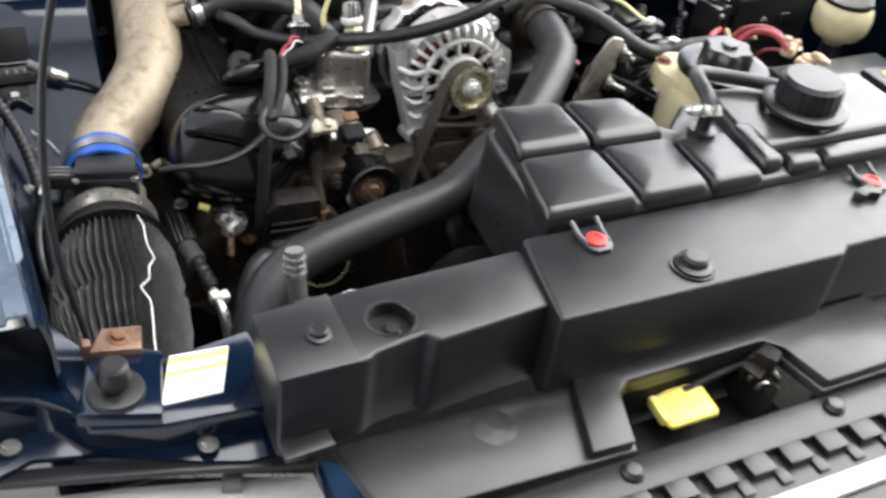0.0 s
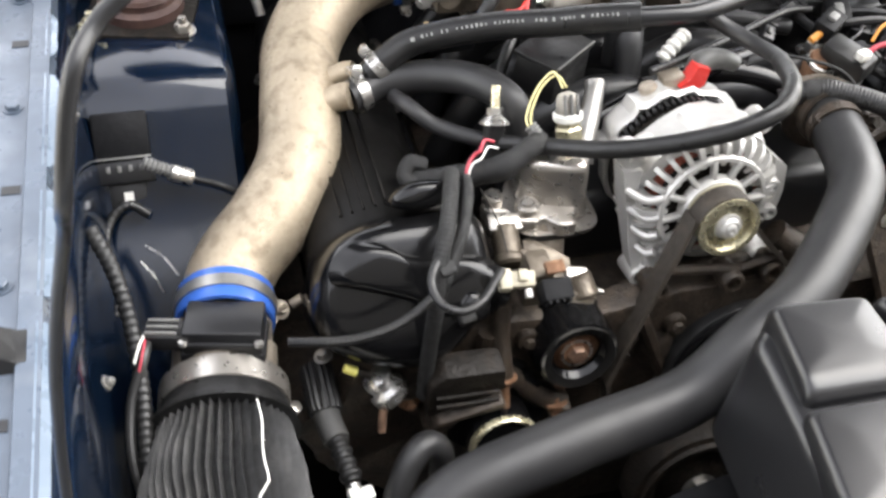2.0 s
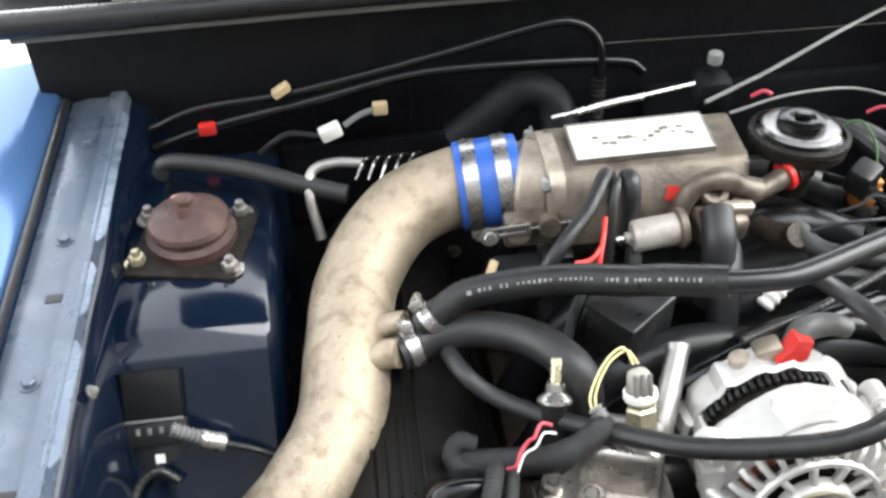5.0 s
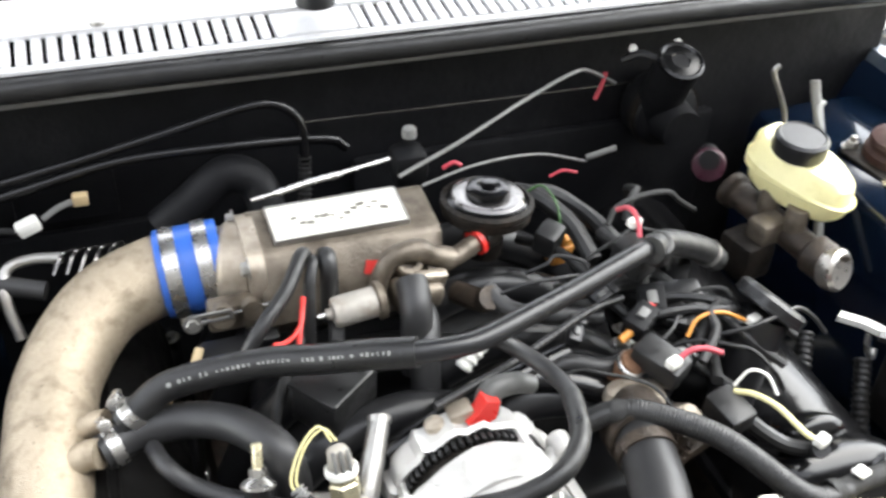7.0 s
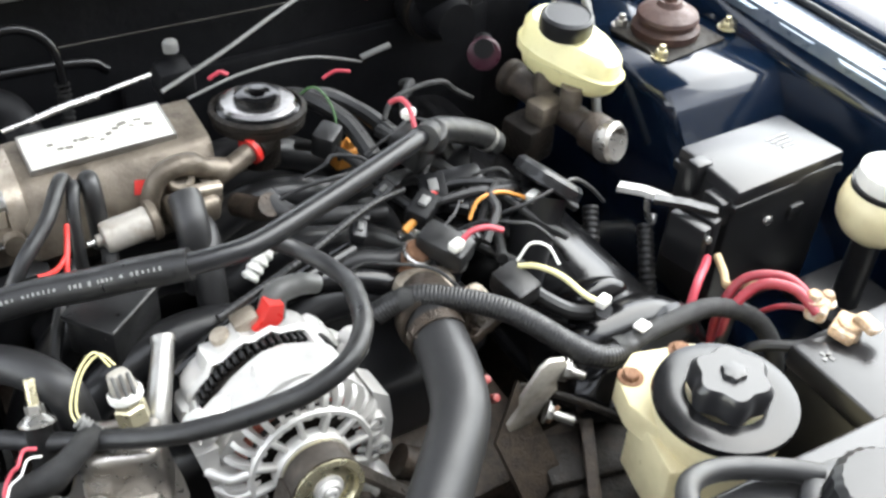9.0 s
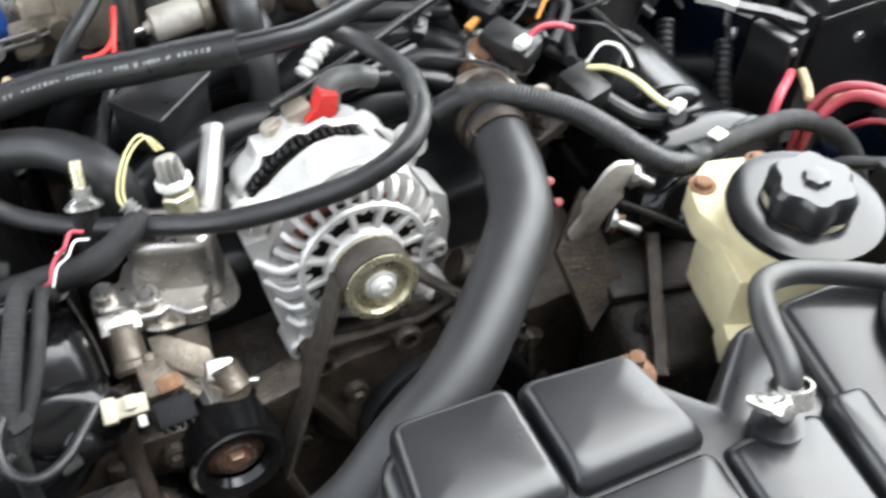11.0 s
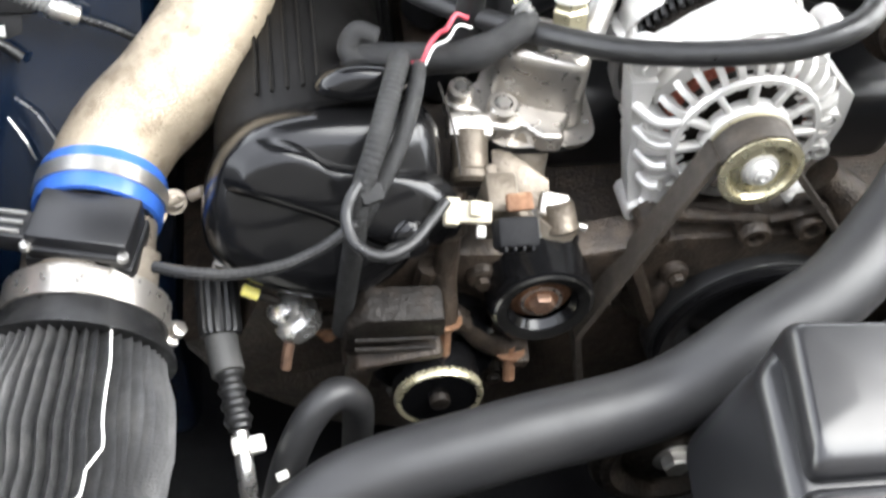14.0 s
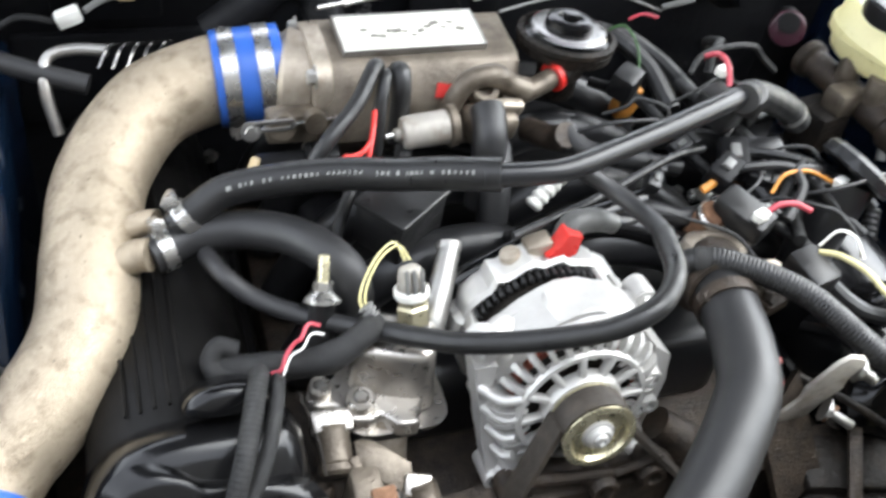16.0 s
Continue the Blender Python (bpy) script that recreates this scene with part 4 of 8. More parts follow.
cam_cover(-0.312, False, "black painted cam cover with cast ribs, dusty")
cam_cover(0.315, True, "gloss black painted cam cover beside the battery")

# block and front case
blk = thing("engine_block", (0, 0.5, 0.3), "grimy brown engine block and timing case", "engine")
part("block", box(0.46, 0.44, 0.33, 0.02, at((0, 0.62, 0.29))), BROWN, blk)
part("head", box(0.16, 0.48, 0.1, 0.012, at((-0.31, 0.61, 0.5), 0, -24)), BROWN, blk)
part("head", box(0.16, 0.48, 0.1, 0.012, at((0.31, 0.61, 0.5), 0, 24)), BROWN, blk)
case = [(-0.40, 0.50), (-0.30, 0.40), (-0.12, 0.34), (0.12, 0.34), (0.30, 0.40), (0.40, 0.50), (0.36, 0.60), (0.24, 0.655), (0.12, 0.645), (0.05, 0.67), (-0.05, 0.67), (-0.12, 0.655), (-0.24, 0.665), (-0.36, 0.62)]
part("front_case", prism([(x, z) for x, z in case], 0, 0.03, 0.006, Matrix.Translation((0, 0.40, 0)) @ Matrix.Rotation(radians(90), 4, "X")), BROWN, blk)
for a, b, r in (((-0.30, 0.365, 0.63), (-0.12, 0.365, 0.57), 0.008), ((-0.24, 0.365, 0.66), (-0.25, 0.365, 0.47), 0.009), ((-0.09, 0.365, 0.65), (-0.03, 0.365, 0.52), 0.008), ((0.12, 0.365, 0.62), (0.05, 0.365, 0.5), 0.009), ((-0.33, 0.366, 0.59), (-0.2, 0.366, 0.6), 0.007)):
    part("rib", tube([a, ((V(a) + V(b)) / 2), b], r, 8, 3), BROWN, blk)
random.seed(4)
for x, z in ((-0.31, 0.58), (-0.2, 0.64), (-0.27, 0.5), (-0.1, 0.6), (0.1, 0.64), (0.2, 0.62), (0.14, 0.53), (-0.05, 0.63), (0.28, 0.58), (-0.17, 0.49)):
    part("boss", merge(disc(0.011, 0.014, 14, face((x, 0.375, z)), 0.003), bolt(V((x, 0.375, z)) + TILTED * 0.014, TILTED, 0.006, 0.006)), random.choice((BROWN, RUST, BROWN, DARK)), blk)
FR = Matrix.Rotation(radians(98), 4, "X")
def front_prism(poly, y, depth, bevel):
    """An outline in x and z on the leaning front of the engine, drawn out towards the nose."""
    return prism(poly, 0, depth, bevel, Matrix.Translation((0, y + 0.082, 0.006)) @ FR)


part("upper_plate", front_prism([(-0.302, 0.602), (-0.301, 0.64), (-0.288, 0.655), (-0.232, 0.652), (-0.228, 0.62), (-0.25, 0.61), (-0.274, 0.602), (-0.28, 0.592), (-0.298, 0.59)], 0.362, 0.026, 0.004), DARK, blk, "ribbed dark timing cover plate")
for k in range(4):
    part("plate_rib", tube([(-0.294, 0.336 - 0.0025 * k, 0.638 - 0.009 * k), (-0.265, 0.3355 - 0.0025 * k, 0.637 - 0.009 * k), (-0.236, 0.335 - 0.0025 * k, 0.636 - 0.0085 * k)], 0.0022, 8, 4), DARK, blk)
part("ledge", front_prism([(-0.296, 0.584), (-0.292, 0.596), (-0.232, 0.616), (-0.228, 0.606), (-0.272, 0.594), (-0.28, 0.582)], 0.36, 0.036, 0.004), BROWN, blk)
part("arch", tube([(-0.288, 0.342, 0.54), (-0.284, 0.348, 0.575), (-0.272, 0.35, 0.60), (-0.246, 0.352, 0.615), (-0.218, 0.35, 0.611), (-0.196, 0.348, 0.588), (-0.18, 0.346, 0.575), (-0.163, 0.345, 0.565)], 0.011, 12, 6, wobble=0.25), BROWN, blk)
part("arch_foot", box(0.022, 0.03, 0.02, 0.006, at((-0.168, 0.348, 0.553), 8, 6)), BROWN, blk)
part("recess", lathe([(0.05, -0.03), (0.05, -0.004), (0.046, 0.0), (0.04, -0.004), (0.0, -0.012)], 40, face((-0.231, 0.338, 0.572))), GLOSSB, blk, "dark round recess behind the cap")
part("spine", tube([(-0.228, 0.37, 0.69), (-0.229, 0.362, 0.66), (-0.2285, 0.352, 0.635), (-0.228, 0.344, 0.618)], 0.0085, 12, 6, wobble=0.3), BROWN, blk)
part("oval_boss", lathe([(0.017, -0.03), (0.0175, 0.0), (0.015, 0.006), (0.0115, 0.008), (0.009, 0.006), (0.008, -0.004), (0, -0.004)], 24, along((-0.2435, 0.385, 0.682), (-0.2405, 0.362, 0.652))), BROWN, blk)
part("oval_boss_side", lathe([(0.008, -0.03), (0.009, 0.0), (0.006, 0.004), (0, 0.004)], 14, along((-0.222, 0.382, 0.676), (-0.222, 0.364, 0.652))), BROWN, blk)
for a, b in (((-0.2275, 0.345, 0.626), (-0.227, 0.332, 0.591)), ((-0.173, 0.342, 0.578), (-0.172, 0.328, 0.551))):
    part("stud", merge(tube([a, (V(a) + V(b)) / 2, b], 0.0048, 10, 4), bolt(V(a) * 0.85 + V(b) * 0.15, V(b) - V(a), 0.0082, 0.008)), RUST, blk, "rusty threaded stud")
# pump and bracket castings behind the pulleys
for k, pts in enumerate((((-0.05, 0.40, 0.66), (-0.01, 0.395, 0.667), (0.03, 0.395, 0.667), (0.07, 0.40, 0.655)), ((-0.09, 0.40, 0.62), (-0.065, 0.388, 0.6), (-0.05, 0.385, 0.56)), ((0.06, 0.41, 0.69), (0.085, 0.40, 0.67), (0.10, 0.395, 0.63)))):
    part("pump_casting", tube(pts, (0.018, 0.024, 0.018)[k], 18, 6, wobble=0.35), BROWN, blk, "grimy brown pump casting", 60)
for x, y, z, r in ((-0.075, 0.385, 0.672, 0.011), (-0.004, 0.376, 0.678, 0.012), (0.04, 0.38, 0.68, 0.012), (-0.072, 0.385, 0.6, 0.012), (-0.29, 0.36, 0.56, 0.01)):
    part("drilled_boss", lathe([(r, -0.012), (r, 0.014), (r * 0.85, 0.017), (r * 0.55, 0.017), (r * 0.5, 0.009), (0, 0.009)], 18, face((x, y, z))), BROWN, blk)
for a, b, r in (((-0.07, 0.372, 0.70), (0.005, 0.372, 0.688), 0.006), ((0.005, 0.37, 0.69), (0.045, 0.372, 0.70), 0.005), ((-0.02, 0.372, 0.69), (0.0, 0.37, 0.665), 0.006)):
    part("strut", tube([a, ((V(a) + V(b)) / 2), b], r * 0.8, 10, 3, wobble=0.2), BROWN, blk)

# inlet manifold
man = thing("inlet_manifold", (0.02, 0.65, 0.6), "black plastic inlet manifold with curved runners", "inlet manifold")
part("body", box(0.36, 0.4, 0.09, 0.02, at((0.0, 0.68, 0.6)), 3), BLACK, man)
for i in range(4):
    y = 0.56 + i * 0.085
    part("runner", tube([(0.0, y, 0.72), (0.06, y, 0.745), (0.13, y - 0.01, 0.735), (0.19, y - 0.01, 0.69), (0.22, y - 0.01, 0.63)], 0.02, 14), BLACK, man)
    part("runner", tube([(0.02, y + 0.02, 0.72), (-0.06, y + 0.02, 0.742), (-0.13, y + 0.01, 0.73), (-0.18, y + 0.01, 0.68), (-0.21, y + 0.01, 0.62)], 0.02, 14), BLACK, man)
part("front_tube", tube([(-0.03, 0.56, 0.755), (0.05, 0.565, 0.768), (0.13, 0.54, 0.75), (0.15, 0.52, 0.72)], 0.014, 14), GLOSSB, man)
part("front_tube", tube([(-0.09, 0.53, 0.75), (0.0, 0.55, 0.775), (0.1, 0.58, 0.775)], 0.011, 14), GLOSSB, man)

# ---- alternator ----
AC, AS = V((-0.0225, 0.404, 0.7415)), 0.9
am = face(AC) @ Matrix.Scale(AS, 4)  # z out of the front, x to the left of the car's nose
al = thing("alternator", AC + V((0, 0.06, -0.08)), "cast aluminium alternator with finned housing and zinc pulley", "alternator")
part("core", lathe([(0.0, -0.11), (0.058, -0.105), (0.06, -0.06), (0.058, -0.02), (0.048, -0.01), (0, -0.01)], 40, am), DARK, al, "dark laminated core")
part("winding", lathe([(0.04, -0.046), (0.062, -0.044), (0.064, -0.03), (0.06, -0.018), (0.04, -0.014)], 48, am), WIND, al, "red-brown copper windings")
part("front_ring", merge(lathe([(0.054, 0.001), (0.0548, 0.004), (0.0588, 0.0038), (0.0605, 0.0), (0.0585, -0.006), (0.054, 0.001)], 56, am), lathe([(0.026, -0.004), (0.026, 0.008), (0.034, 0.008), (0.037, 0.003), (0.037, -0.004)], 40, am)), ALT, al)
for i in range(12):
    a = i * 30 + 8
    part("spoke", box(0.026, 0.006, 0.009, 0.002, am @ pose(0, 0, 0, 0, 0, a) @ at((0.0435, 0, -0.004))), ALT, al)
for i in range(30):
    a = i * 12
    if 236 < a % 360 < 300:
        continue
    fm = am @ pose(0, 0, 0, 0, 0, a)
    part("fin", loft([[fm @ V((r, -0.0026, z)), fm @ V((r, 0.0026, z)), fm @ V((r - 0.011, 0.0026, z - 0.004)), fm @ V((r - 0.011, -0.0026, z - 0.004))] for r, z in ((0.058, 0.001), (0.067, 0.0), (0.075, -0.005), (0.079, -0.013), (0.0815, -0.03), (0.082, -0.062))[:4 if 28 < a < 158 else 6]]), ALT, al)
part("mid_band", lathe([(0.069, -0.07), (0.0785, -0.068), (0.0795, -0.062), (0.0785, -0.056), (0.069, -0.054)], 56, am), ALT, al)
part("rear_housing", lathe([(0.066, -0.098), (0.077, -0.098), (0.079, -0.102), (0.077, -0.116), (0.07, -0.126), (0.058, -0.132), (0.03, -0.136), (0.0, -0.137)], 48, am, 24, 0.008), ALT, al)
part("stator", lathe([(0.06, -0.068), (0.0735, -0.07), (0.0735, -0.097), (0.06, -0.098)], 48, am), DARK, al, "dark laminated stator ring")


UPA = (Z - TILTED * Z.dot(TILTED)).normalized()


def ap(right, up, depth):
    return AC + (X * right + UPA * up + TILTED * depth) * AS


# the plain shield on top, its raised bridge and the ears
part("shield", loft([[ap(0.081 * math.sin(radians(d)), 0.081 * math.cos(radians(d)) + h, z) for d, h in ((-66, -0.003), (-46, -0.004), (-30, -0.003), (-16, 0.0), (-6, 0.003), (8, 0.004), (26, 0.003), (46, -0.002), (62, -0.004), (58, -0.014), (8, -0.012), (-30, -0.02), (-62, -0.02))] for z in (-0.02, -0.024, -0.05, -0.065, -0.069)]), ALT, al)
part("cover_plate", loft([[ap(x, u + dz, z) for x, u in ((-0.03, 0.07), (-0.022, 0.08), (0.004, 0.0865), (0.03, 0.0855), (0.052, 0.073), (0.058, 0.062), (0.0, 0.06))] for z, dz in ((-0.016, -0.01), (-0.024, -0.001), (-0.052, 0.001), (-0.06, -0.001), (-0.064, -0.006))]), ALT, al)
part("rear_arch", loft([[ap(r * math.sin(radians(d)) * k, r * math.cos(radians(d)) * k + up, z) for r, z in ((0.0765, -0.094), (0.083, -0.09), (0.087, -0.094), (0.088, -0.112), (0.084, -0.124), (0.0765, -0.124))] for d, k, up in [(q, 1.0 + 0.03 * math.sin(q * 0.31), 0.002 * math.sin(q * 0.5)) for q in range(-84, 73, 6)]]), ALT, al, "cast rear arch with an uneven edge")
for i in range(26):
    t = radians(-74 + i * 5.2)
    part("comb_tooth", box(0.0038, 0.014, 0.0055, 0.0012, Matrix.Translation(ap(0.0745 * math.sin(t), 0.0745 * math.cos(t), -0.088)) @ pose(0, 0, 0, -8, math.degrees(t), 0)), RUBBER, al, "black comb tooth")
part("comb_band", loft([[ap(r * math.sin(radians(d)), r * math.cos(radians(d)), z) for r, z in ((0.064, -0.074), (0.072, -0.074), (0.0735, -0.094), (0.064, -0.094))] for d in range(-80, 71, 6)]), RUBBER, al, "black comb strip")
for right, up, depth, r in ((0.068, 0.012, -0.004, 0.0085), (0.074, -0.022, -0.006, 0.0075), (-0.07, 0.008, -0.01, 0.007)):
    part("eye", merge(lathe([(r, -0.012), (r, 0.0), (r * 0.9, 0.002), (r * 0.5, 0.002), (r * 0.45, -0.006), (0, -0.006)], 18, Matrix.Translation(ap(right, up, depth)) @ face((0, 0, 0)))), ALT, al)
part("side_flange", loft([[ap(x, u, z) for x, u in ((0.066, -0.036), (0.083, -0.03), (0.088, 0.0), (0.086, 0.03), (0.07, 0.042), (0.072, 0.0))] for z in (-0.012, -0.016, -0.05, -0.054)]), ALT, al)
for d in (-66, 34):
    t = radians(d)
    part("bridge", box(0.012, 0.034, 0.006, 0.001, Matrix.Translation(ap(0.077 * math.sin(t), 0.077 * math.cos(t), -0.086)) @ pose(0, 0, 0, -8, d, 0)), ALT, al)
for e, tip, r in ((ap(-0.055, 0.045, -0.055), ap(-0.082, 0.052, -0.035), 0.011), (ap(-0.05, -0.05, -0.02), ap(-0.052, -0.095, -0.008), 0.011), (ap(0.045, -0.05, -0.02), ap(0.062, -0.072, -0.004), 0.01), (ap(0.065, 0.03, -0.07), ap(0.083, 0.05, -0.075), 0.01)):
    part("ear", merge(tube([e, (e + tip) / 2, tip], lambda u, r=r: r * (1.35 - 0.35 * u), 12, 4), disc(r * 1.1, 0.022, 18, Matrix.Translation(tip - TILTED * 0.012) @ face((0, 0, 0)), 0.003), bolt(tip + TILTED * 0.01, TILTED, 0.006, 0.005)), ALT, al)
part("arm", loft([[ap(x, u, z) for z in (-0.018, -0.046)] + [ap(x + w, u, z) for z in (-0.046, -0.018)] for x, u, w in ((-0.094, 0.042, 0.02), (-0.088, 0.01, 0.012), (-0.076, -0.04, 0.012), (-0.066, -0.08, 0.014), (-0.058, -0.104, 0.014))]), ALT, al)
for k in range(5):
    u = 0.02 - 0.022 * k
    part("bar", tube([ap(-0.088 + 0.005 * k, u, -0.02), ap(-0.072 + 0.003 * k, u - 0.006, -0.006), ap(-0.056, u - 0.002, 0.0)], 0.0042, 10, 4), ALT, al)
for top, foot, w in ((V((-0.093, 0.42, 0.74)), V((-0.083, 0.4, 0.668)), 0.012), (V((0.03, 0.41, 0.695)), V((0.043, 0.39, 0.678)), 0.016)):
    leg = loft([[p + V((-w / 2, 0.0, 0.004)), p + V((w / 2, 0.0, 0.0)), p + V((w / 2, 0.026, 0.004)), p + V((-w / 2, 0.026, 0.008))] for p in (top, top.lerp(foot, 0.5) + V((-0.002, 0.002, 0)), foot)])
    part("leg", merge(leg, lathe([(0.0092, -0.026), (0.0092, 0.002), (0.0084, 0.004), (0.0055, 0.004), (0.005, -0.004), (0, -0.004)], 20, face(foot))), ALT, al, "cast mounting leg with a drilled eye")
    part("bolt", bolt(foot - TILTED * 0.003, TILTED, 0.0045, 0.005), STEEL, al)
pl = part("pulley", merge(lathe([(0.0, 0.012), (0.012, 0.012), (0.012, 0.034), (0.016, 0.036), (0.024, 0.034), (0.027, 0.036)], 36, am), lathe([(0.024, 0.008), (0.0315, 0.008), (0.0325, 0.01), (0.030, 0.012), (0.030, 0.036), (0.033, 0.0375), (0.033, 0.0395), (0.027, 0.04), (0.025, 0.036)], 48, am)), GOLD, al, "yellow zinc-plated pulley")
part("nut", merge(disc(0.0145, 0.004, 28, am @ at((0, 0, 0.034)), 0.0015), lathe([(0, 0.038), (0.0112, 0.038), (0.0112, 0.041), (0.009, 0.0432), (0.0065, 0.0425), (0.0058, 0.045), (0.0032, 0.046), (0.0025, 0.044), (0, 0.044)], 28, am)), ALT, pl, "pale concentric hub")
part("terminal_boot", tube([ap(0.016, 0.088, -0.108), ap(0.026, 0.104, -0.116), ap(0.05, 0.104, -0.12), ap(0.07, 0.096, -0.122)], lambda u: 0.0125 - 0.004 * u, 14), DARKGREY, al, "grey rubber terminal boot")
part("terminal_base", merge(box(0.022, 0.02, 0.012, 0.003, Matrix.Translation(ap(-0.006, 0.084, -0.112)) @ pose(0, 0, 0, -8, -14, 0)), disc(0.009, 0.012, 18, Matrix.Translation(ap(-0.03, 0.074, -0.112)) @ pose(0, 0, 0, -8, -20, 0), 0.003)), DIRTY, al)
part("terminal_flag", loft([[ap(x, u, z) for x, u in ((-0.006, 0.088), (0.006, 0.098), (0.012, 0.11), (0.026, 0.106), (0.022, 0.088), (0.008, 0.083))] for z in (-0.094, -0.097, -0.112)]), RED, al, "red rubber terminal cover")

# belt
bw = -TILTED * 0.022


def belt_run(a, b, name, parent):
    a, b = V(a), V(b)
    d = (b - a).normalized().cross(TILTED).normalized() * 0.0022
    return part(name, loft([[p + d, p - d, p - d + bw, p + d + bw] for p in (a, a.lerp(b, 0.5), b)]), BELT, parent)


bt = thing("drive_belt", (-0.05, 0.36, 0.5), "worn black ribbed drive belt", "belt")
belt_run(ap(-0.0325, 0.008, 0.034), (-0.122, 0.338, 0.59), "left_run", bt)
belt_run(ap(0.032, -0.006, 0.034), (0.105, 0.352, 0.63), "right_run", bt)
part("wrap", loft([[ap(r * math.sin(radians(d)), r * math.cos(radians(d)), z) for r in (0.0305, 0.0335) for z in ((0.0355, 0.0125) if r < 0.032 else (0.0125, 0.0355))] for d in range(-80, 101, 12)]), BELT, bt)
belt_run((0.11, 0.352, 0.63), (0.12, 0.355, 0.5), "outer_run", bt)
belt_run((-0.122, 0.338, 0.59), (-0.10, 0.335, 0.50), "lower_run", bt)

# pulleys on the front case
wp = thing("water_pump_pulley", (0.03, 0.36, 0.48), "large black steel water pump pulley", "pulley")
wm = face((0.03, 0.352, 0.562))
part("rim", lathe([(0.058, -0.004), (0.066, 0.008), (0.077, 0.012), (0.08, 0.011), (0.08, 0.006), (0.079, -0.024), (0.083, -0.027), (0.07, -0.029)], 56, wm), GLOSSB, wp)
part("web", lathe([(0.0, -0.006), (0.03, -0.006), (0.045, -0.012), (0.062, 0.0)], 48, wm), GLOSSB, wp)
part("belt_wrap", lathe([(0.0795, 0.004), (0.0835, 0.0038), (0.0842, 0.002), (0.0842, -0.019), (0.0835, -0.021), (0.0795, -0.021)], 64, wm), RUBBER, wp, "worn belt wrapped round the rim")
idl = thing("idler_pulley", (-0.155, 0.345, 0.58), "smooth black idler pulley with a rusty centre bolt", "pulley")
im = face((-0.158, 0.352, 0.634))
part("wheel", lathe([(0.022, 0.006), (0.026, 0.012), (0.034, 0.014), (0.038, 0.012), (0.0395, 0.0), (0.0395, -0.026), (0.0415, -0.029), (0.0415, -0.034), (0.036, -0.038), (0.02, -0.038)], 44, im), GLOSSB, idl)
part("face_ring", lathe([(0.027, 0.0128), (0.0345, 0.0148), (0.0365, 0.0135)], 44, im), DSTEEL, idl, "polished dark steel rim")
part("hub", lathe([(0.024, 0.0), (0.0175, 0.002), (0.0165, 0.006), (0.0, 0.0065)], 32, im), RUST, idl, "rusty hub washer")
part("bolt", bolt(V((-0.158, 0.352, 0.634)) + TILTED * 0.004, TILTED, 0.0095, 0.009), COPPER, idl, "rusty hexagon bolt")
part("bearing_ring", ring(0.013, 0.0155, 0.007, 28, im), CHROME, idl)
part("arm", tube([(-0.163, 0.378, 0.634), (-0.155, 0.388, 0.65), (-0.145, 0.395, 0.67)], 0.02, 12), DIRTY, idl)
ck = thing("crank_pulley", (-0.016, 0.28, 0.42), "dark crank pulley with a grimy brown ring", "pulley")
km = face((-0.016, 0.285, 0.455))
part("wheel", lathe([(0.0, -0.005), (0.03, -0.005), (0.045, -0.012), (0.058, 0.0), (0.064, 0.0), (0.066, -0.004), (0.066, -0.04)], 48, km), DARK, ck)
part("ring", lathe([(0.066, -0.004), (0.072, -0.006), (0.074, -0.012), (0.074, -0.036), (0.066, -0.04)], 48, km), DARK, ck, "grimy brown outer ring")
part("bolt", bolt(km @ V((0, 0, -0.005)), TILTED, 0.013, 0.012), STEEL, ck)
cr = thing("crank_sensor_cap", (-0.232, 0.31, 0.53), "black cap with a yellow metal rim", "cap")
cm = face((-0.230, 0.318, 0.560))
part("cap", lathe([(0.034, -0.03), (0.034, 0.004), (0.031, 0.008), (0.0, 0.008)], 40, cm), GLOSSB, cr)
part("rim", lathe([(0.029, 0.009), (0.0325, 0.0098), (0.034, 0.007), (0.034, 0.003)], 44, cm), GOLD, cr, "yellow metal rim")
part("hub", disc(0.008, 0.006, 16, cm @ at((0, 0, 0.008)), 0.002), DARK, cr)

# ---- coolant outlet casting and sensors between the banks ----
ct = thing("coolant_outlet", (-0.155, 0.46, 0.64), "bright cast aluminium coolant outlet with bolted flange", "casting")
def oval(cx, cy, a, b, z, pinch=0.0, e=0.62):
    return [V((cx + a * math.copysign(abs(math.cos(q)) ** e, math.cos(q)) * (1 + pinch * math.cos(2 * q)), cy + b * math.copysign(abs(math.sin(q)) ** e, math.sin(q)) * (1 + pinch * math.cos(2 * q)), z)) for q in [k * math.pi / 14 for k in range(28)]]


dm = Matrix.Translation((-0.151, 0.48, 0)) @ pose(0, 0, 0, 0, 0, -18)
part("dome", loft([[dm @ p for p in oval(0, 0, a, b, z, 0.03, 0.42)] for a, b, z in ((0.035, 0.028, 0.708), (0.033, 0.026, 0.722), (0.031, 0.0245, 0.757), (0.03, 0.0235, 0.7615), (0.0275, 0.021, 0.7645), (0.023, 0.017, 0.7658), (0.012, 0.008, 0.766))]), CAST, ct)
lobes = fillet([(-0.223, 0.468), (-0.217, 0.457), (-0.2, 0.455), (-0.194, 0.44), (-0.177, 0.436), (-0.17, 0.442), (-0.158, 0.428), (-0.142, 0.427), (-0.14, 0.439), (-0.132, 0.45), (-0.129, 0.466), (-0.131, 0.49), (-0.15, 0.505), (-0.19, 0.5), (-0.198, 0.482), (-0.216, 0.484)], 0.004)
part("flange", prism(lobes, 0.706, 0.7205, 0.0035, None, 3), CAST, ct)
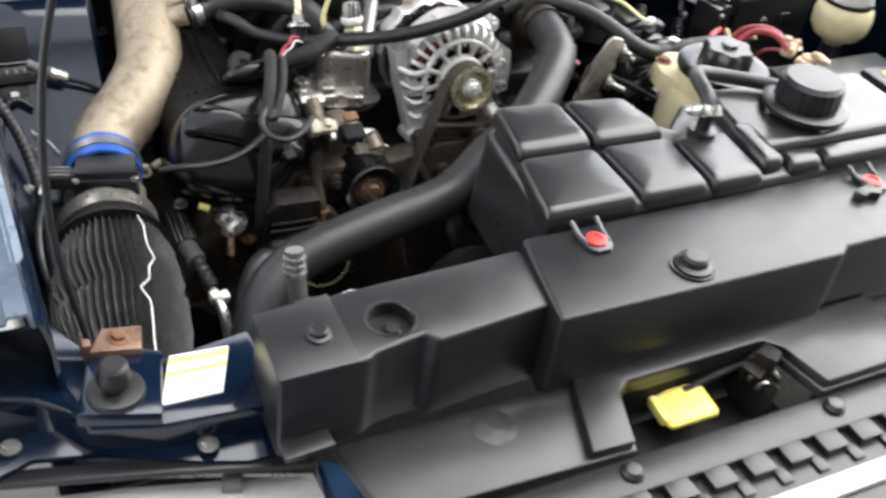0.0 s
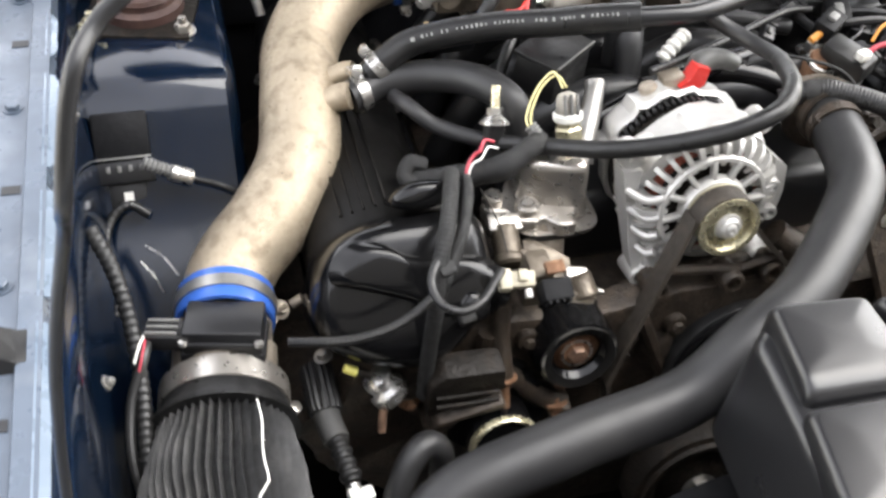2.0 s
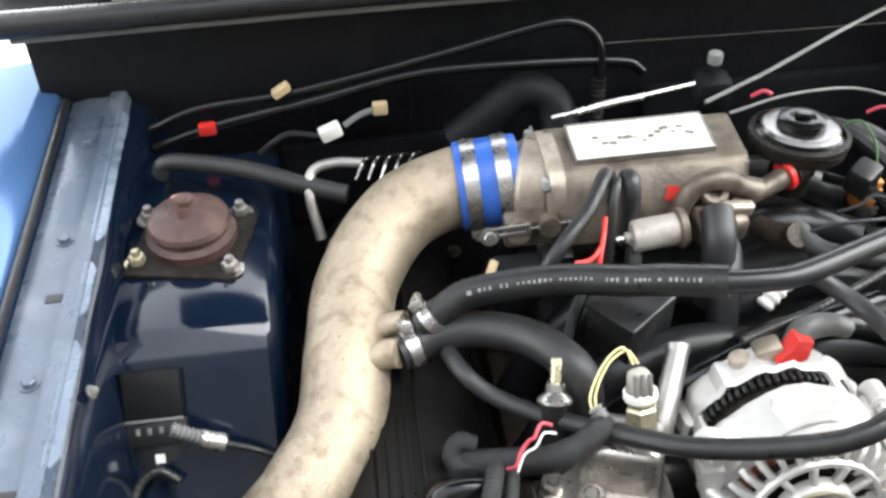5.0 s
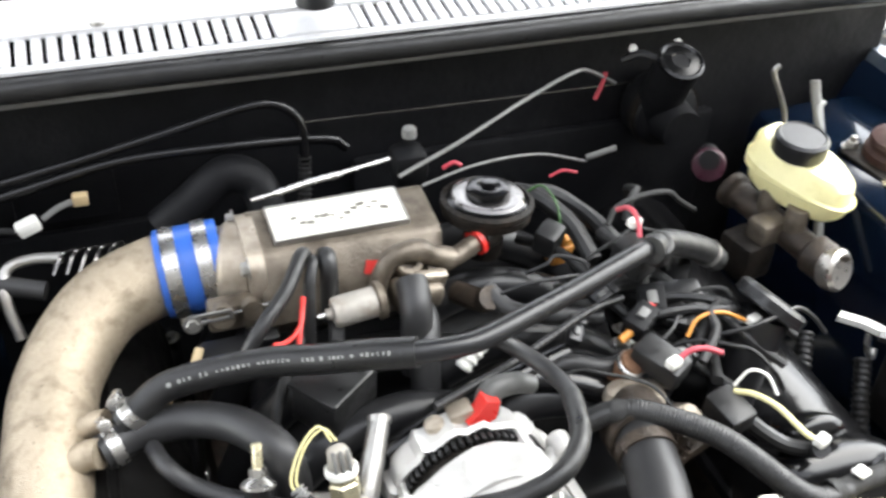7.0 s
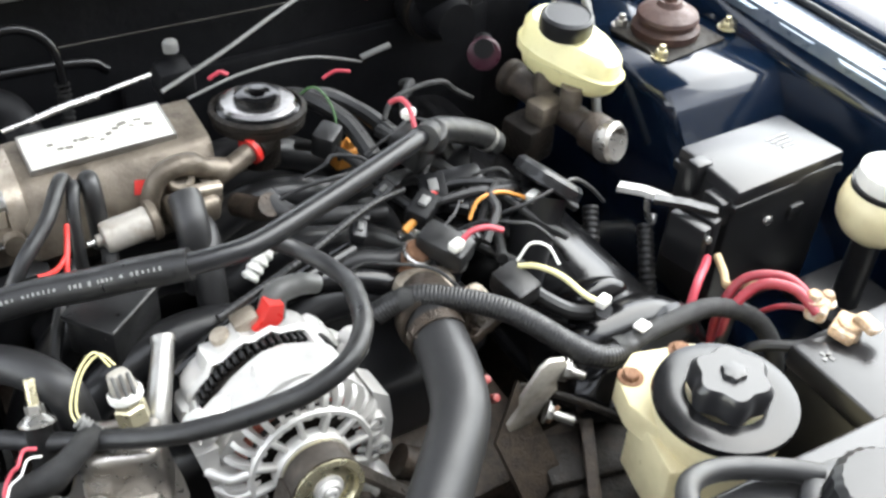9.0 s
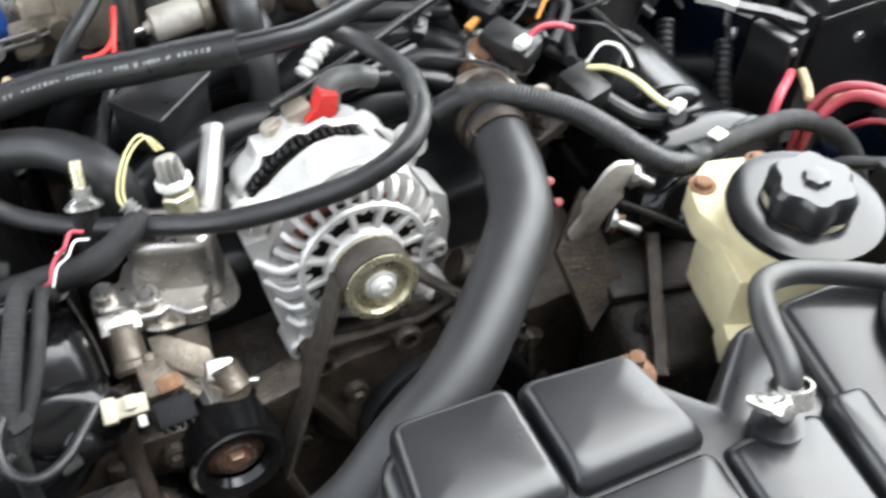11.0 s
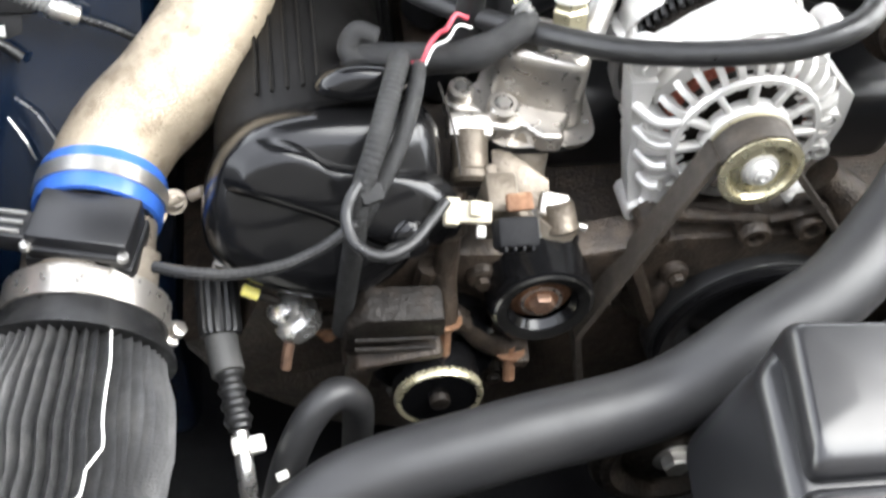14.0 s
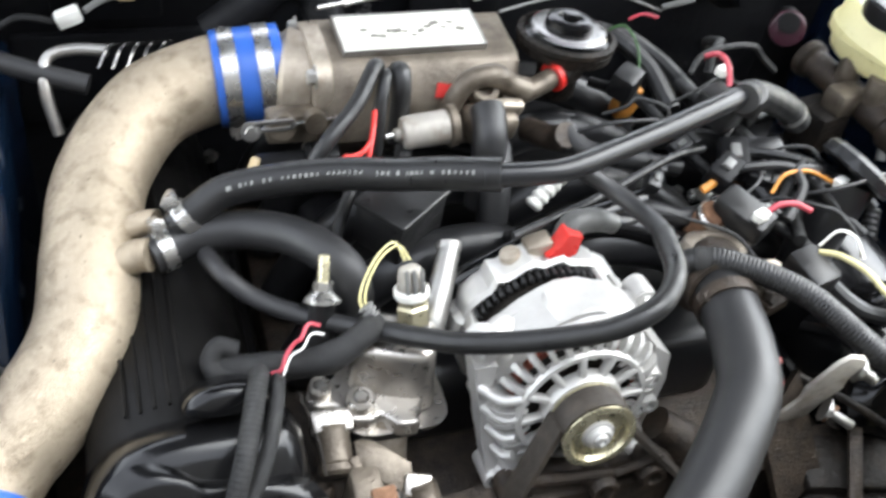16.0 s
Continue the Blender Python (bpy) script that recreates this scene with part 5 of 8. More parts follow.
part("skirt", loft([oval(-0.153, 0.466, 0.04 * k, 0.036 * k, z, 0.04, 0.5) for k, z in ((0.8, 0.692), (0.96, 0.70), (1.0, 0.706))]), CAST, ct)
for x, y, r in ((-0.183, 0.453, 0.0115), (-0.211, 0.470, 0.0095)):
    part("boss", lathe([(r, 0), (r, 0.01), (r * 0.85, 0.012), (r * 0.6, 0.012), (r * 0.55, 0.008), (0, 0.008)], 20, at((x, y, 0.718))), CAST, ct)
    part("bolt", bolt((x, y, 0.726), Z, r * 0.55, 0.005, False), STEEL, ct)
part("lower_tube", tube([(-0.16, 0.456, 0.708), (-0.163, 0.444, 0.68), (-0.166, 0.428, 0.65)], 0.019, 18), DIRTY, ct)
part("gasket", loft([oval(-0.157, 0.465, 0.04, 0.034, z) for z in (0.699, 0.705)]), RUBBER, ct)
cs = thing("sensor_casting", (-0.18, 0.39, 0.62), "dirty aluminium sensor mount with brown stained bosses", "casting")
part("left_boss", lathe([(0.0, -0.001), (0.012, 0.0), (0.0145, 0.003), (0.0145, 0.008), (0.0128, 0.01), (0.0128, 0.034), (0.014, 0.037), (0.0, 0.039)], 28, along((-0.2085, 0.41, 0.694), (-0.2065, 0.446, 0.712))), GRIME, cs)
part("boss_head", box(0.032, 0.018, 0.016, 0.003, at((-0.2065, 0.449, 0.706), 24, 0, -4)), CAST, cs)
part("boss_clip", box(0.008, 0.014, 0.012, 0.002, at((-0.196, 0.414, 0.697), 30, 0, 6)), GRIME, cs)
part("cross_arm", loft([[V((x, y, z)) + V(d) for d in ((-0.005, 0.007, 0.006), (0.005, 0.009, 0.005), (0.006, -0.007, -0.007), (-0.005, -0.009, -0.006))] for x, y, z in ((-0.186, 0.426, 0.696), (-0.172, 0.415, 0.693), (-0.156, 0.403, 0.687))]), GRIME, cs, "bent dirty strap")
part("right_block", box(0.021, 0.018, 0.018, 0.0025, at((-0.149, 0.402, 0.672), 28, 6, -12)), CAST, cs)
part("right_boss", lathe([(0.0, 0.0), (0.011, 0.0), (0.0125, 0.002), (0.0125, 0.016), (0.0135, 0.018), (0.0135, 0.021), (0.0115, 0.023), (0.0, 0.0235)], 24, along((-0.1465, 0.398, 0.684), (-0.1405, 0.375, 0.662))), GRIME, cs)
part("pin", tube([(-0.135, 0.386, 0.672), (-0.129, 0.385, 0.671), (-0.124, 0.384, 0.67)], 0.0028, 8, 4), STEEL, cs)
part("fold", loft([[(x, y, z), (x + 0.004, y, z + 0.001), (x + 0.007, y - 0.016, z - 0.014), (x + 0.003, y - 0.016, z - 0.015)] for x, y, z in ((-0.172, 0.396, 0.682), (-0.166, 0.392, 0.684), (-0.161, 0.394, 0.68))]), STEEL, cs, "bent sheet tab")
part("copper_link", box(0.018, 0.012, 0.006, 0.002, at((-0.19, 0.36, 0.736), 25, 0, 4)), RUST, cs, "orange-brown spacer")
part("base", box(0.085, 0.05, 0.05, 0.008, at((-0.165, 0.425, 0.592), 10)), BROWN, cs)
part("post", box(0.022, 0.03, 0.05, 0.004, at((-0.197, 0.385, 0.682), 12)), GRIME, cs)
part("rib", tube([(-0.215, 0.44, 0.70), (-0.19, 0.40, 0.70), (-0.17, 0.38, 0.685)], 0.006, 8, 4), GRIME, cs)
cn = thing("beige_connector", (-0.222, 0.362, 0.725), "beige electrical connector with a black plug", "connector")
cb = Matrix.Translation((-0.222, 0.362, 0.724)) @ pose(0, 0, 0, 30, 0, -6)
part("body", box(0.03, 0.014, 0.011, 0.0015, cb), BEIGE, cn)
part("collar", box(0.01, 0.018, 0.014, 0.0015, cb @ at((-0.011, 0, -0.001))), BEIGE, cn)
part("latch", box(0.008, 0.01, 0.006, 0.001, cb @ at((0.004, 0.002, 0.010))), BEIGE, cn)
part("tab", box(0.006, 0.008, 0.008, 0.001, cb @ at((0.009, -0.012, 0.0))), WHITEP, cn)
part("plug", box(0.028, 0.02, 0.018, 0.003, at((-0.194, 0.348, 0.718), 30, 4, 4)), FIREW, cn, "black ribbed plug")
for k in range(4):
    part("plug_rib", box(0.002, 0.003, 0.014, 0.0005, at((-0.203 + k * 0.006, 0.3365, 0.716), 30, 4, 4)), FIREW, cn)

# oil pressure sender and dipstick hose low down
sd = thing("oil_sender", (-0.332, 0.35, 0.58), "zinc oil sender with a yellow-tipped wire", "sender")
part("can", lathe([(0.0, 0), (0.016, 0), (0.018, 0.004), (0.018, 0.012), (0.013, 0.016), (0.013, 0.02), (0.0145, 0.022), (0.0145, 0.027), (0.009, 0.031), (0.0, 0.032)], 24, along((-0.328, 0.352, 0.607), (-0.346, 0.362, 0.632))), CHROME, sd)
part("stem", tube([(-0.342, 0.36, 0.627), (-0.353, 0.363, 0.632), (-0.362, 0.364, 0.636)], 0.004, 8), DARK, sd)
part("tip", disc(0.0045, 0.012, 10, along((-0.36, 0.364, 0.635), (-0.373, 0.367, 0.641)), 0.001), LEMON, sd, "yellow wire tip")
part("lower_pin", tube([(-0.336, 0.348, 0.612), (-0.341, 0.338, 0.598), (-0.343, 0.331, 0.586)], 0.0042, 8), COPPER, sd)
dp = thing("dipstick_hose", (-0.37, 0.28, 0.5), "black ribbed dipstick hose with white clips and a bright tail", "hose")
part("upper_sleeve", lathe([(0.0, -0.004), (0.0135, -0.003), (0.015, 0.0), (0.0155, 0.04), (0.0145, 0.044), (0.012, 0.045)], 90, along((-0.391, 0.402, 0.602), (-0.3885, 0.357, 0.588)), 18, 0.05), RUBBER, dp, "sleeve with lengthwise ribs")
part("cylinder", tube([(-0.389, 0.362, 0.589), (-0.387, 0.346, 0.587), (-0.384, 0.33, 0.585)], 0.0122, 18), DARKGREY, dp, "smooth grey rubber cylinder")
part("hose", tube([(-0.384, 0.333, 0.585), (-0.381, 0.313, 0.581), (-0.377, 0.29, 0.576)], 0.0092, 16, 8, 0.11, 0.0105), RUBBER, dp)
for p in ((-0.379, 0.284, 0.575), (-0.367, 0.2865, 0.57)):
    part("collar", box(0.011, 0.014, 0.012, 0.002, along(p, V(p) + V((0.004, -0.02, -0.006)))), WHITEP, dp, "white plastic clip")
part("tail", tube([(-0.3775, 0.288, 0.574), (-0.374, 0.26, 0.567), (-0.372, 0.24, 0.54), (-0.371, 0.235, 0.5)], 0.0066, 12), CHROME, dp, "bright metal tail")
lw = thing("lower_hose", (-0.33, 0.29, 0.46), "black rubber lower coolant hose bend with a white tag", "hose")
part("hose", tube([(-0.356, 0.258, 0.49), (-0.346, 0.268, 0.55), (-0.33, 0.288, 0.584), (-0.311, 0.302, 0.595), (-0.297, 0.305, 0.583), (-0.291, 0.307, 0.55), (-0.289, 0.308, 0.46)], 0.0122, 16), HOSEM, lw)
part("tag", box(0.009, 0.006, 0.003, 0.001, at((-0.3495, 0.257, 0.566), 30, 0, 20)), WHITEP, lw, "small white tag")

# ---- intake pipe, meter and filter ----
PIPE = [(-0.4645, 0.436, 0.6645), (-0.46, 0.46, 0.668), (-0.444, 0.484, 0.679), (-0.412, 0.512, 0.698), (-0.379, 0.560, 0.722), (-0.367, 0.622, 0.748), (-0.352, 0.700, 0.762), (-0.308, 0.757, 0.788), (-0.25, 0.776, 0.803), (-0.21, 0.775, 0.807)]
ip = thing("intake_pipe", (-0.37, 0.6, 0.7), "worn champagne-coated metal intake pipe with stains", "intake pipe")
part("pipe", tube(PIPE, 0.0395, 40, 12, wobble=0.01), PIPEM, ip)
for loc in ((-0.334, 0.596, 0.765), (-0.326, 0.625, 0.772)):
    part("stub", tube([V(loc) - V((0.03, 0, 0.012)), V(loc), V(loc) + V((0.012, -0.004, 0.004))], 0.0135 if loc[1] < 0.6 else 0.011, 18, 4), PIPEM, ip)
for k, (r, d) in enumerate(((0.009, 0.001), (0.005, 0.001))):
    part("pit", disc(r * 0.6, 0.0012, 10, along(((-0.4115, 0.515, 0.7385), (-0.402, 0.502, 0.7345))[k], ((-0.44, 0.45, 0.83), (-0.43, 0.44, 0.83))[k])), DARK, ip, "dark chip in the coating")
d0 = V((-0.129, -0.986, -0.108)).normalized()
sl = thing("lower_coupler", (-0.46, 0.43, 0.62), "blue silicone coupler with a steel band", "coupler", "couplers")
c0 = V((-0.4628, 0.4491, 0.666))
part("sleeve", lathe([(0.0405, 0), (0.0435, 0.001), (0.044, 0.004), (0.044, 0.03), (0.0435, 0.033), (0.0405, 0.034)], 48, along(c0, c0 + d0)), SILIC, sl)
part("band", clamp(c0 + d0 * 0.016, d0, 0.0445, 0.012, 20, False), STEEL, sl, "dull steel band")
part("screw", merge(disc(0.003, 0.03, 8, along((-0.436, 0.42, 0.661), (-0.408, 0.438, 0.655)), 0.001), bolt((-0.417, 0.438, 0.65), (0.3, -0.5, 0.8), 0.0062, 0.009), bolt((-0.43, 0.421, 0.659), (0.3, -0.5, 0.8), 0.0062, 0.009), disc(0.0045, 0.012, 12, along((-0.405, 0.441, 0.652), (-0.395, 0.44, 0.66)), 0.001)), DIRTY, sl)
uc = thing("upper_coupler", (-0.22, 0.77, 0.73), "blue silicone coupler with two steel bands", "coupler", "couplers")
d1 = V((0.99, -0.03, 0.09)).normalized()
c1 = V((-0.247, 0.775, 0.783))
part("sleeve", lathe([(0.0405, 0), (0.0435, 0.001), (0.044, 0.004), (0.044, 0.058), (0.0435, 0.061), (0.0405, 0.062)], 48, along(c1, c1 + d1)), SILIC, uc)
for q, tn in ((0.014, 250), (0.045, 265)):
    part("band", clamp(c1 + d1 * q, d1, 0.0445, 0.014, tn), CHROME, uc, "bright steel band")
mf = thing("air_meter", (-0.47, 0.39, 0.6), "aluminium air meter tube with black sensor box", "air meter")
c2 = c0 + d0 * 0.04
part("tube", lathe([(0.041, 0), (0.041, 0.02), (0.045, 0.022), (0.046, 0.075), (0.05, 0.078), (0.05, 0.085), (0.04, 0.086)], 44, along(c2 - d0 * 0.008, (-0.476, 0.358, 0.634))), DIRTY, mf)
bm_ = Matrix.Translation((-0.4685, 0.3865, 0.677)) @ pose(0, 0, 0, -6, 0, -12)
part("sensor_box", box(0.066, 0.044, 0.026, 0.003, bm_), BLACK, mf, "black plastic sensor box")
part("box_base", box(0.07, 0.046, 0.014, 0.002, bm_ @ at((0, 0, -0.01))), BLACK, mf)
part("box_lip", box(0.058, 0.006, 0.005, 0.001, bm_ @ at((0, -0.0225, 0.012))), BLACK, mf)
part("plug", box(0.034, 0.024, 0.016, 0.003, bm_ @ at((-0.048, -0.008, 0.004))), BLACK, mf)
for k in (-0.008, 0.0, 0.008):
    part("plug_rib", box(0.026, 0.003, 0.003, 0.001, bm_ @ at((-0.05, k - 0.008, 0.0195))), GREYP, mf)
for x in (-0.031, 0.031):
    part("screw", disc(0.004, 0.004, 10, bm_ @ at((x, -0.024, 0.016)), 0.001), CHROME, mf)
part("plug_wire", tube([bm_ @ V((-0.062, -0.008, 0.012)), (-0.535, 0.37, 0.69), (-0.55, 0.34, 0.665), (-0.553, 0.3, 0.635), (-0.54, 0.26, 0.6)], 0.0045, 10), RUBBER, mf)
part("wire_end", tube([bm_ @ V((-0.064, -0.004, 0.014)), (-0.537, 0.372, 0.702), (-0.543, 0.36, 0.694)], 0.0013, 6), WHITEP, mf)
part("wire_end", tube([bm_ @ V((-0.064, -0.008, 0.014)), (-0.535, 0.366, 0.70), (-0.54, 0.354, 0.69)], 0.0012, 6), PINK, mf)
FD = (V((-0.503, 0.092, 0.606)) - V((-0.476, 0.352, 0.632))).normalized()
fl = thing("air_filter", (-0.49, 0.2, 0.55), "grey pleated cone air filter, dented, in a steel clamp", "air filter")
f0 = V((-0.476, 0.358, 0.632))
fm = along(f0, f0 + FD)
part("neck", lathe([(0.05, -0.006), (0.054, 0.0), (0.054, 0.016), (0.062, 0.028), (0.064, 0.034), (0.05, 0.034)], 44, fm), RUBBER, fl)
part("clamp", clamp(f0 + FD * 0.0, FD, 0.0548, 0.021, 330), CAST, fl, "bright worm-drive clamp")
fr = []
NP = 48
for k in range(17):
    u = k / 16
    rad_ = 0.057 + 0.014 * math.sin(min(1, u * 2.2) * math.pi / 2) - 0.03 * max(0, u - 0.45)
    row = []
    for i in range(NP * 2):
        a = math.pi * i / NP
        dent = 0.012 * math.exp(-((u - 0.42) / 0.05) ** 2) * (0.5 + 0.5 * math.sin(a * 3 + 1)) + 0.004 * noise.noise((u * 9, math.cos(a) * 3, math.sin(a) * 3))
        sw = a + 0.05 * math.sin(u * 9) * math.exp(-((u - 0.42) / 0.12) ** 2)
        r_ = rad_ - dent - (0.0115 if i % 2 else 0)
        row.append(fm @ V((r_ * math.cos(sw), r_ * math.sin(sw), 0.03 + u * 0.225)))
    fr.append(row)
part("pleats", loft(fr), PLEAT, fl, "grey pleated filter media", 20)
part("end_cap", lathe([(0.054, 0.25), (0.056, 0.256), (0.054, 0.274), (0.045, 0.28), (0, 0.28)], 40, fm), RUBBER, fl)
seam = []
for k, row in enumerate(fr):
    ax = f0 + FD * (0.03 + k / 16 * 0.225)
    h = min(1, max(0, (k - 6) / 3))
    want = V((0.033 - 0.012 * h, -0.009, 0.056 + 0.006 * h)).normalized()
    best = max(row[::2], key=lambda p: (p - ax).normalized().dot(want))
    seam.append(best + (best - ax).normalized() * 0.0012)
part("seam", tube(seam, 0.0009, 6, 2), LABELM, fl, "white seam strip")

# ---- hoses over the engine ----
def hose(name, pts, r, label, material=HOSEM, ends=(), **kw):
    """A hose with a clamp at each of the given ends (0 or 1)."""
    root = thing(name, pts[0], label, "hose")
    part("hose", tube(pts, r, 16, 8, **kw), material, root)
    rr = r(0.0) if callable(r) else r
    for e in ends:
        a, b = (V(pts[0]), V(pts[1])) if e == 0 else (V(pts[-1]), V(pts[-2]))
        d = (b - a).normalized()
        part("clamp", clamp(a + d * 0.012, d, rr + 0.0005, 0.011, 60 + 90 * e), CHROME, root, "bright worm-drive clamp")
    return root


lh = hose("loop_hose", [(-0.28, 0.59, 0.765), (-0.271, 0.557, 0.773), (-0.25, 0.537, 0.764), (-0.215, 0.511, 0.764), (-0.17, 0.479, 0.774), (-0.123, 0.442, 0.792), (-0.087, 0.423, 0.805), (-0.052, 0.407, 0.821), (-0.021, 0.395, 0.838), (0.012, 0.4, 0.85), (0.035, 0.425, 0.855), (0.048, 0.47, 0.85), (0.045, 0.51, 0.842), (0.028, 0.537, 0.846), (0.01, 0.545, 0.856)], 0.0075, "slim black rubber hose looped over the alternator", ribs=0.0)
sleeve = tube([(-0.17, 0.479, 0.774), (-0.123, 0.442, 0.792), (-0.087, 0.423, 0.805), (-0.052, 0.407, 0.821), (-0.021, 0.395, 0.838), (0.012, 0.4, 0.85), (0.035, 0.425, 0.855), (0.048, 0.47, 0.85)], 0.0084, 16)
part("sleeve", sleeve, RUBBER, lh, "thicker black rubber sleeve")
RAIL = [(-0.300, 0.613, 0.777), (-0.283, 0.616, 0.79), (-0.258, 0.621, 0.803), (-0.215, 0.611, 0.818), (-0.172, 0.598, 0.829), (-0.133, 0.578, 0.84), (-0.1, 0.56, 0.852), (-0.06, 0.541, 0.862)]
rl = hose("breather_hose", RAIL, 0.0135, "thick black printed breather hose from the intake pipe", RUBBER, (0,))
random.seed(5)
for k in range(46):
    u = 0.3 + k * 0.0142
    if random.random() < 0.2:
        continue
    c = smooth(RAIL, 20)
    p = c[int(u * (len(c) - 1))]
    d = (c[int(u * (len(c) - 1)) + 1] - p).normalized()
    side = (V((-0.33, 0.0, 1.42)) - p)
    side = (side - d * side.dot(d)).normalized()
    part("print_bar", box(random.uniform(0.001, 0.0024), random.uniform(0.0022, 0.004), 0.0006, 0, Matrix.Translation(p + side * 0.0132) @ Matrix((d, side.cross(d), side)).transposed().to_4x4()), PRINT, rl)
tb = thing("breather_tube", (0.0, 0.52, 0.85), "satin black metal breather tube with rubber ends", "tube")
part("tube", tube([(-0.075, 0.543, 0.861), (-0.034, 0.536, 0.864), (-0.004, 0.5385, 0.864), (0.049, 0.557, 0.864), (0.112, 0.58, 0.865), (0.175, 0.605, 0.866), (0.205, 0.622, 0.86)], 0.0095, 18), BLACK, tb)
part("end_boot", tube([(0.19, 0.606, 0.866), (0.212, 0.625, 0.856), (0.235, 0.635, 0.845), (0.275, 0.645, 0.822), (0.30, 0.65, 0.80)], 0.0135, 16), RUBBER, tb, "black rubber elbow")
part("joint", disc(0.015, 0.02, 18, along((0.205, 0.618, 0.85), (0.2, 0.61, 0.875)), 0.003), RUBBER, tb)
part("boot_band", ring(0.012, 0.0145, 0.006, 20, along((0.285, 0.647, 0.814), (0.30, 0.65, 0.80))), STEEL, tb)
hose("second_tube", [(-0.05, 0.52, 0.815), (0.03, 0.545, 0.822), (0.12, 0.585, 0.825), (0.17, 0.61, 0.81)], 0.0036, "slim black braided line below the breather tube", RUBBER, ribs=0.05)
hose("bypass_hose", [(-0.322, 0.598, 0.762), (-0.29, 0.609, 0.767), (-0.252, 0.604, 0.775), (-0.22, 0.585, 0.784), (-0.198, 0.561, 0.789), (-0.18, 0.537, 0.784), (-0.174, 0.526, 0.765), (-0.172, 0.522, 0.735)], 0.0162, "thick black rubber hose clamped to the intake pipe", HOSEM, (0,))
ch = hose("coolant_harness", [(0.079, 0.490, 0.788), (0.10, 0.484, 0.80), (0.124, 0.471, 0.806), (0.174, 0.429, 0.802), (0.228, 0.372, 0.774), (0.27, 0.372, 0.765)], 0.0105, "black finely ribbed wiring conduit across the engine", RUBBER, ribs=0.025, pitch=0.0034)
for a, b in (((0.1, 0.484, 0.80), (0.112, 0.478, 0.803)), ((0.25, 0.372, 0.769), (0.262, 0.372, 0.767))):
    part("tape_band", ring(0.0095, 0.0117, 0.012, 22, along(a, b)), CLOTH, ch, "black cloth tape band")
hose("battery_cable", [(0.262, 0.373, 0.767), (0.312, 0.378, 0.766), (0.37, 0.377, 0.764), (0.415, 0.36, 0.742), (0.425, 0.335, 0.71), (0.42, 0.32, 0.66)], 0.0092, "black taped cable running down behind the reservoir", CLOTH)
hose("heater_hose", [(0.07, 0.57, 0.775), (0.1, 0.566, 0.783), (0.13, 0.555, 0.78), (0.16, 0.56, 0.782), (0.175, 0.57, 0.785)], 0.0085, "black rubber heater hose bend", HOSEM, (1,))
hose("vacuum_hose", [(0.05, 0.66, 0.80), (0.065, 0.635, 0.79), (0.10, 0.615, 0.79), (0.15, 0.61, 0.78)], 0.009, "black rubber vacuum hose", HOSEM)
hose("idle_hose", [(-0.02, 0.665, 0.79), (-0.018, 0.645, 0.785), (-0.025, 0.62, 0.77), (-0.03, 0.6, 0.73)], 0.0145, "thick black idle air hose", HOSEM)
solo("white_elbow", merge(tube([(0.005, 0.6, 0.77), (0.02, 0.607, 0.782), (0.035, 0.615, 0.79)], 0.008, 12, 6, 0.1, 0.008)), WHITEP, "small ribbed white hose fitting", "fitting")
hose("bulkhead_hose", [(-0.56, 0.94, 0.775), (-0.505, 0.935, 0.799), (-0.41, 0.935, 0.808), (-0.321, 0.935, 0.824), (-0.22, 0.935, 0.845), (-0.128, 0.935, 0.865), (-0.09, 0.935, 0.86), (-0.07, 0.93, 0.835), (-0.07, 0.92, 0.79)], 0.0055, "black heater pipe along the bulkhead", GLOSSB, wobble=0.1)
hose("bulkhead_hose", [(-0.56, 0.935, 0.755), (-0.486, 0.93, 0.78), (-0.38, 0.93, 0.80), (-0.268, 0.93, 0.822), (-0.15, 0.925, 0.825), (-0.046, 0.93, 0.815), (-0.02, 0.93, 0.80)], 0.0062, "black heater pipe along the bulkhead", GLOSSB, wobble=0.1)
hose("elbow_hose", [(-0.235, 0.885, 0.762), (-0.205, 0.885, 0.785), (-0.165, 0.89, 0.812), (-0.135, 0.885, 0.805), (-0.125, 0.87, 0.78), (-0.128, 0.85, 0.74)], 0.0205, "fat matt black rubber elbow hose", FIREW, (1,))
hose("spring_hose", [(-0.07, 0.925, 0.8), (-0.072, 0.915, 0.77), (-0.078, 0.9, 0.74)], 0.007, "short corrugated black hose", RUBBER, ribs=0.15, pitch=0.006)
hose("side_hose", [(-0.545, 0.86, 0.77), (-0.53, 0.86, 0.785), (-0.46, 0.84, 0.783), (-0.40, 0.815, 0.775), (-0.355, 0.80, 0.768)], 0.0095, "black rubber hose behind the intake pipe", HOSEM)
solo("bent_pipe", tube([(-0.335, 0.82, 0.79), (-0.365, 0.825, 0.79), (-0.388, 0.82, 0.785), (-0.392, 0.80, 0.765), (-0.385, 0.78, 0.73)], 0.0055, 12), STEEL, "bent grey metal pipe behind the intake", "pipe")
for k in range(5):
    solo("coil_wire", tube([(-0.345 + k * 0.012, 0.80 - k * 0.002, 0.785), (-0.335 + k * 0.012, 0.815, 0.796), (-0.325 + k * 0.012, 0.83, 0.79)], 0.002, 6), DSTEEL, "dull wire coil behind the intake pipe", "wire", "coil wires")

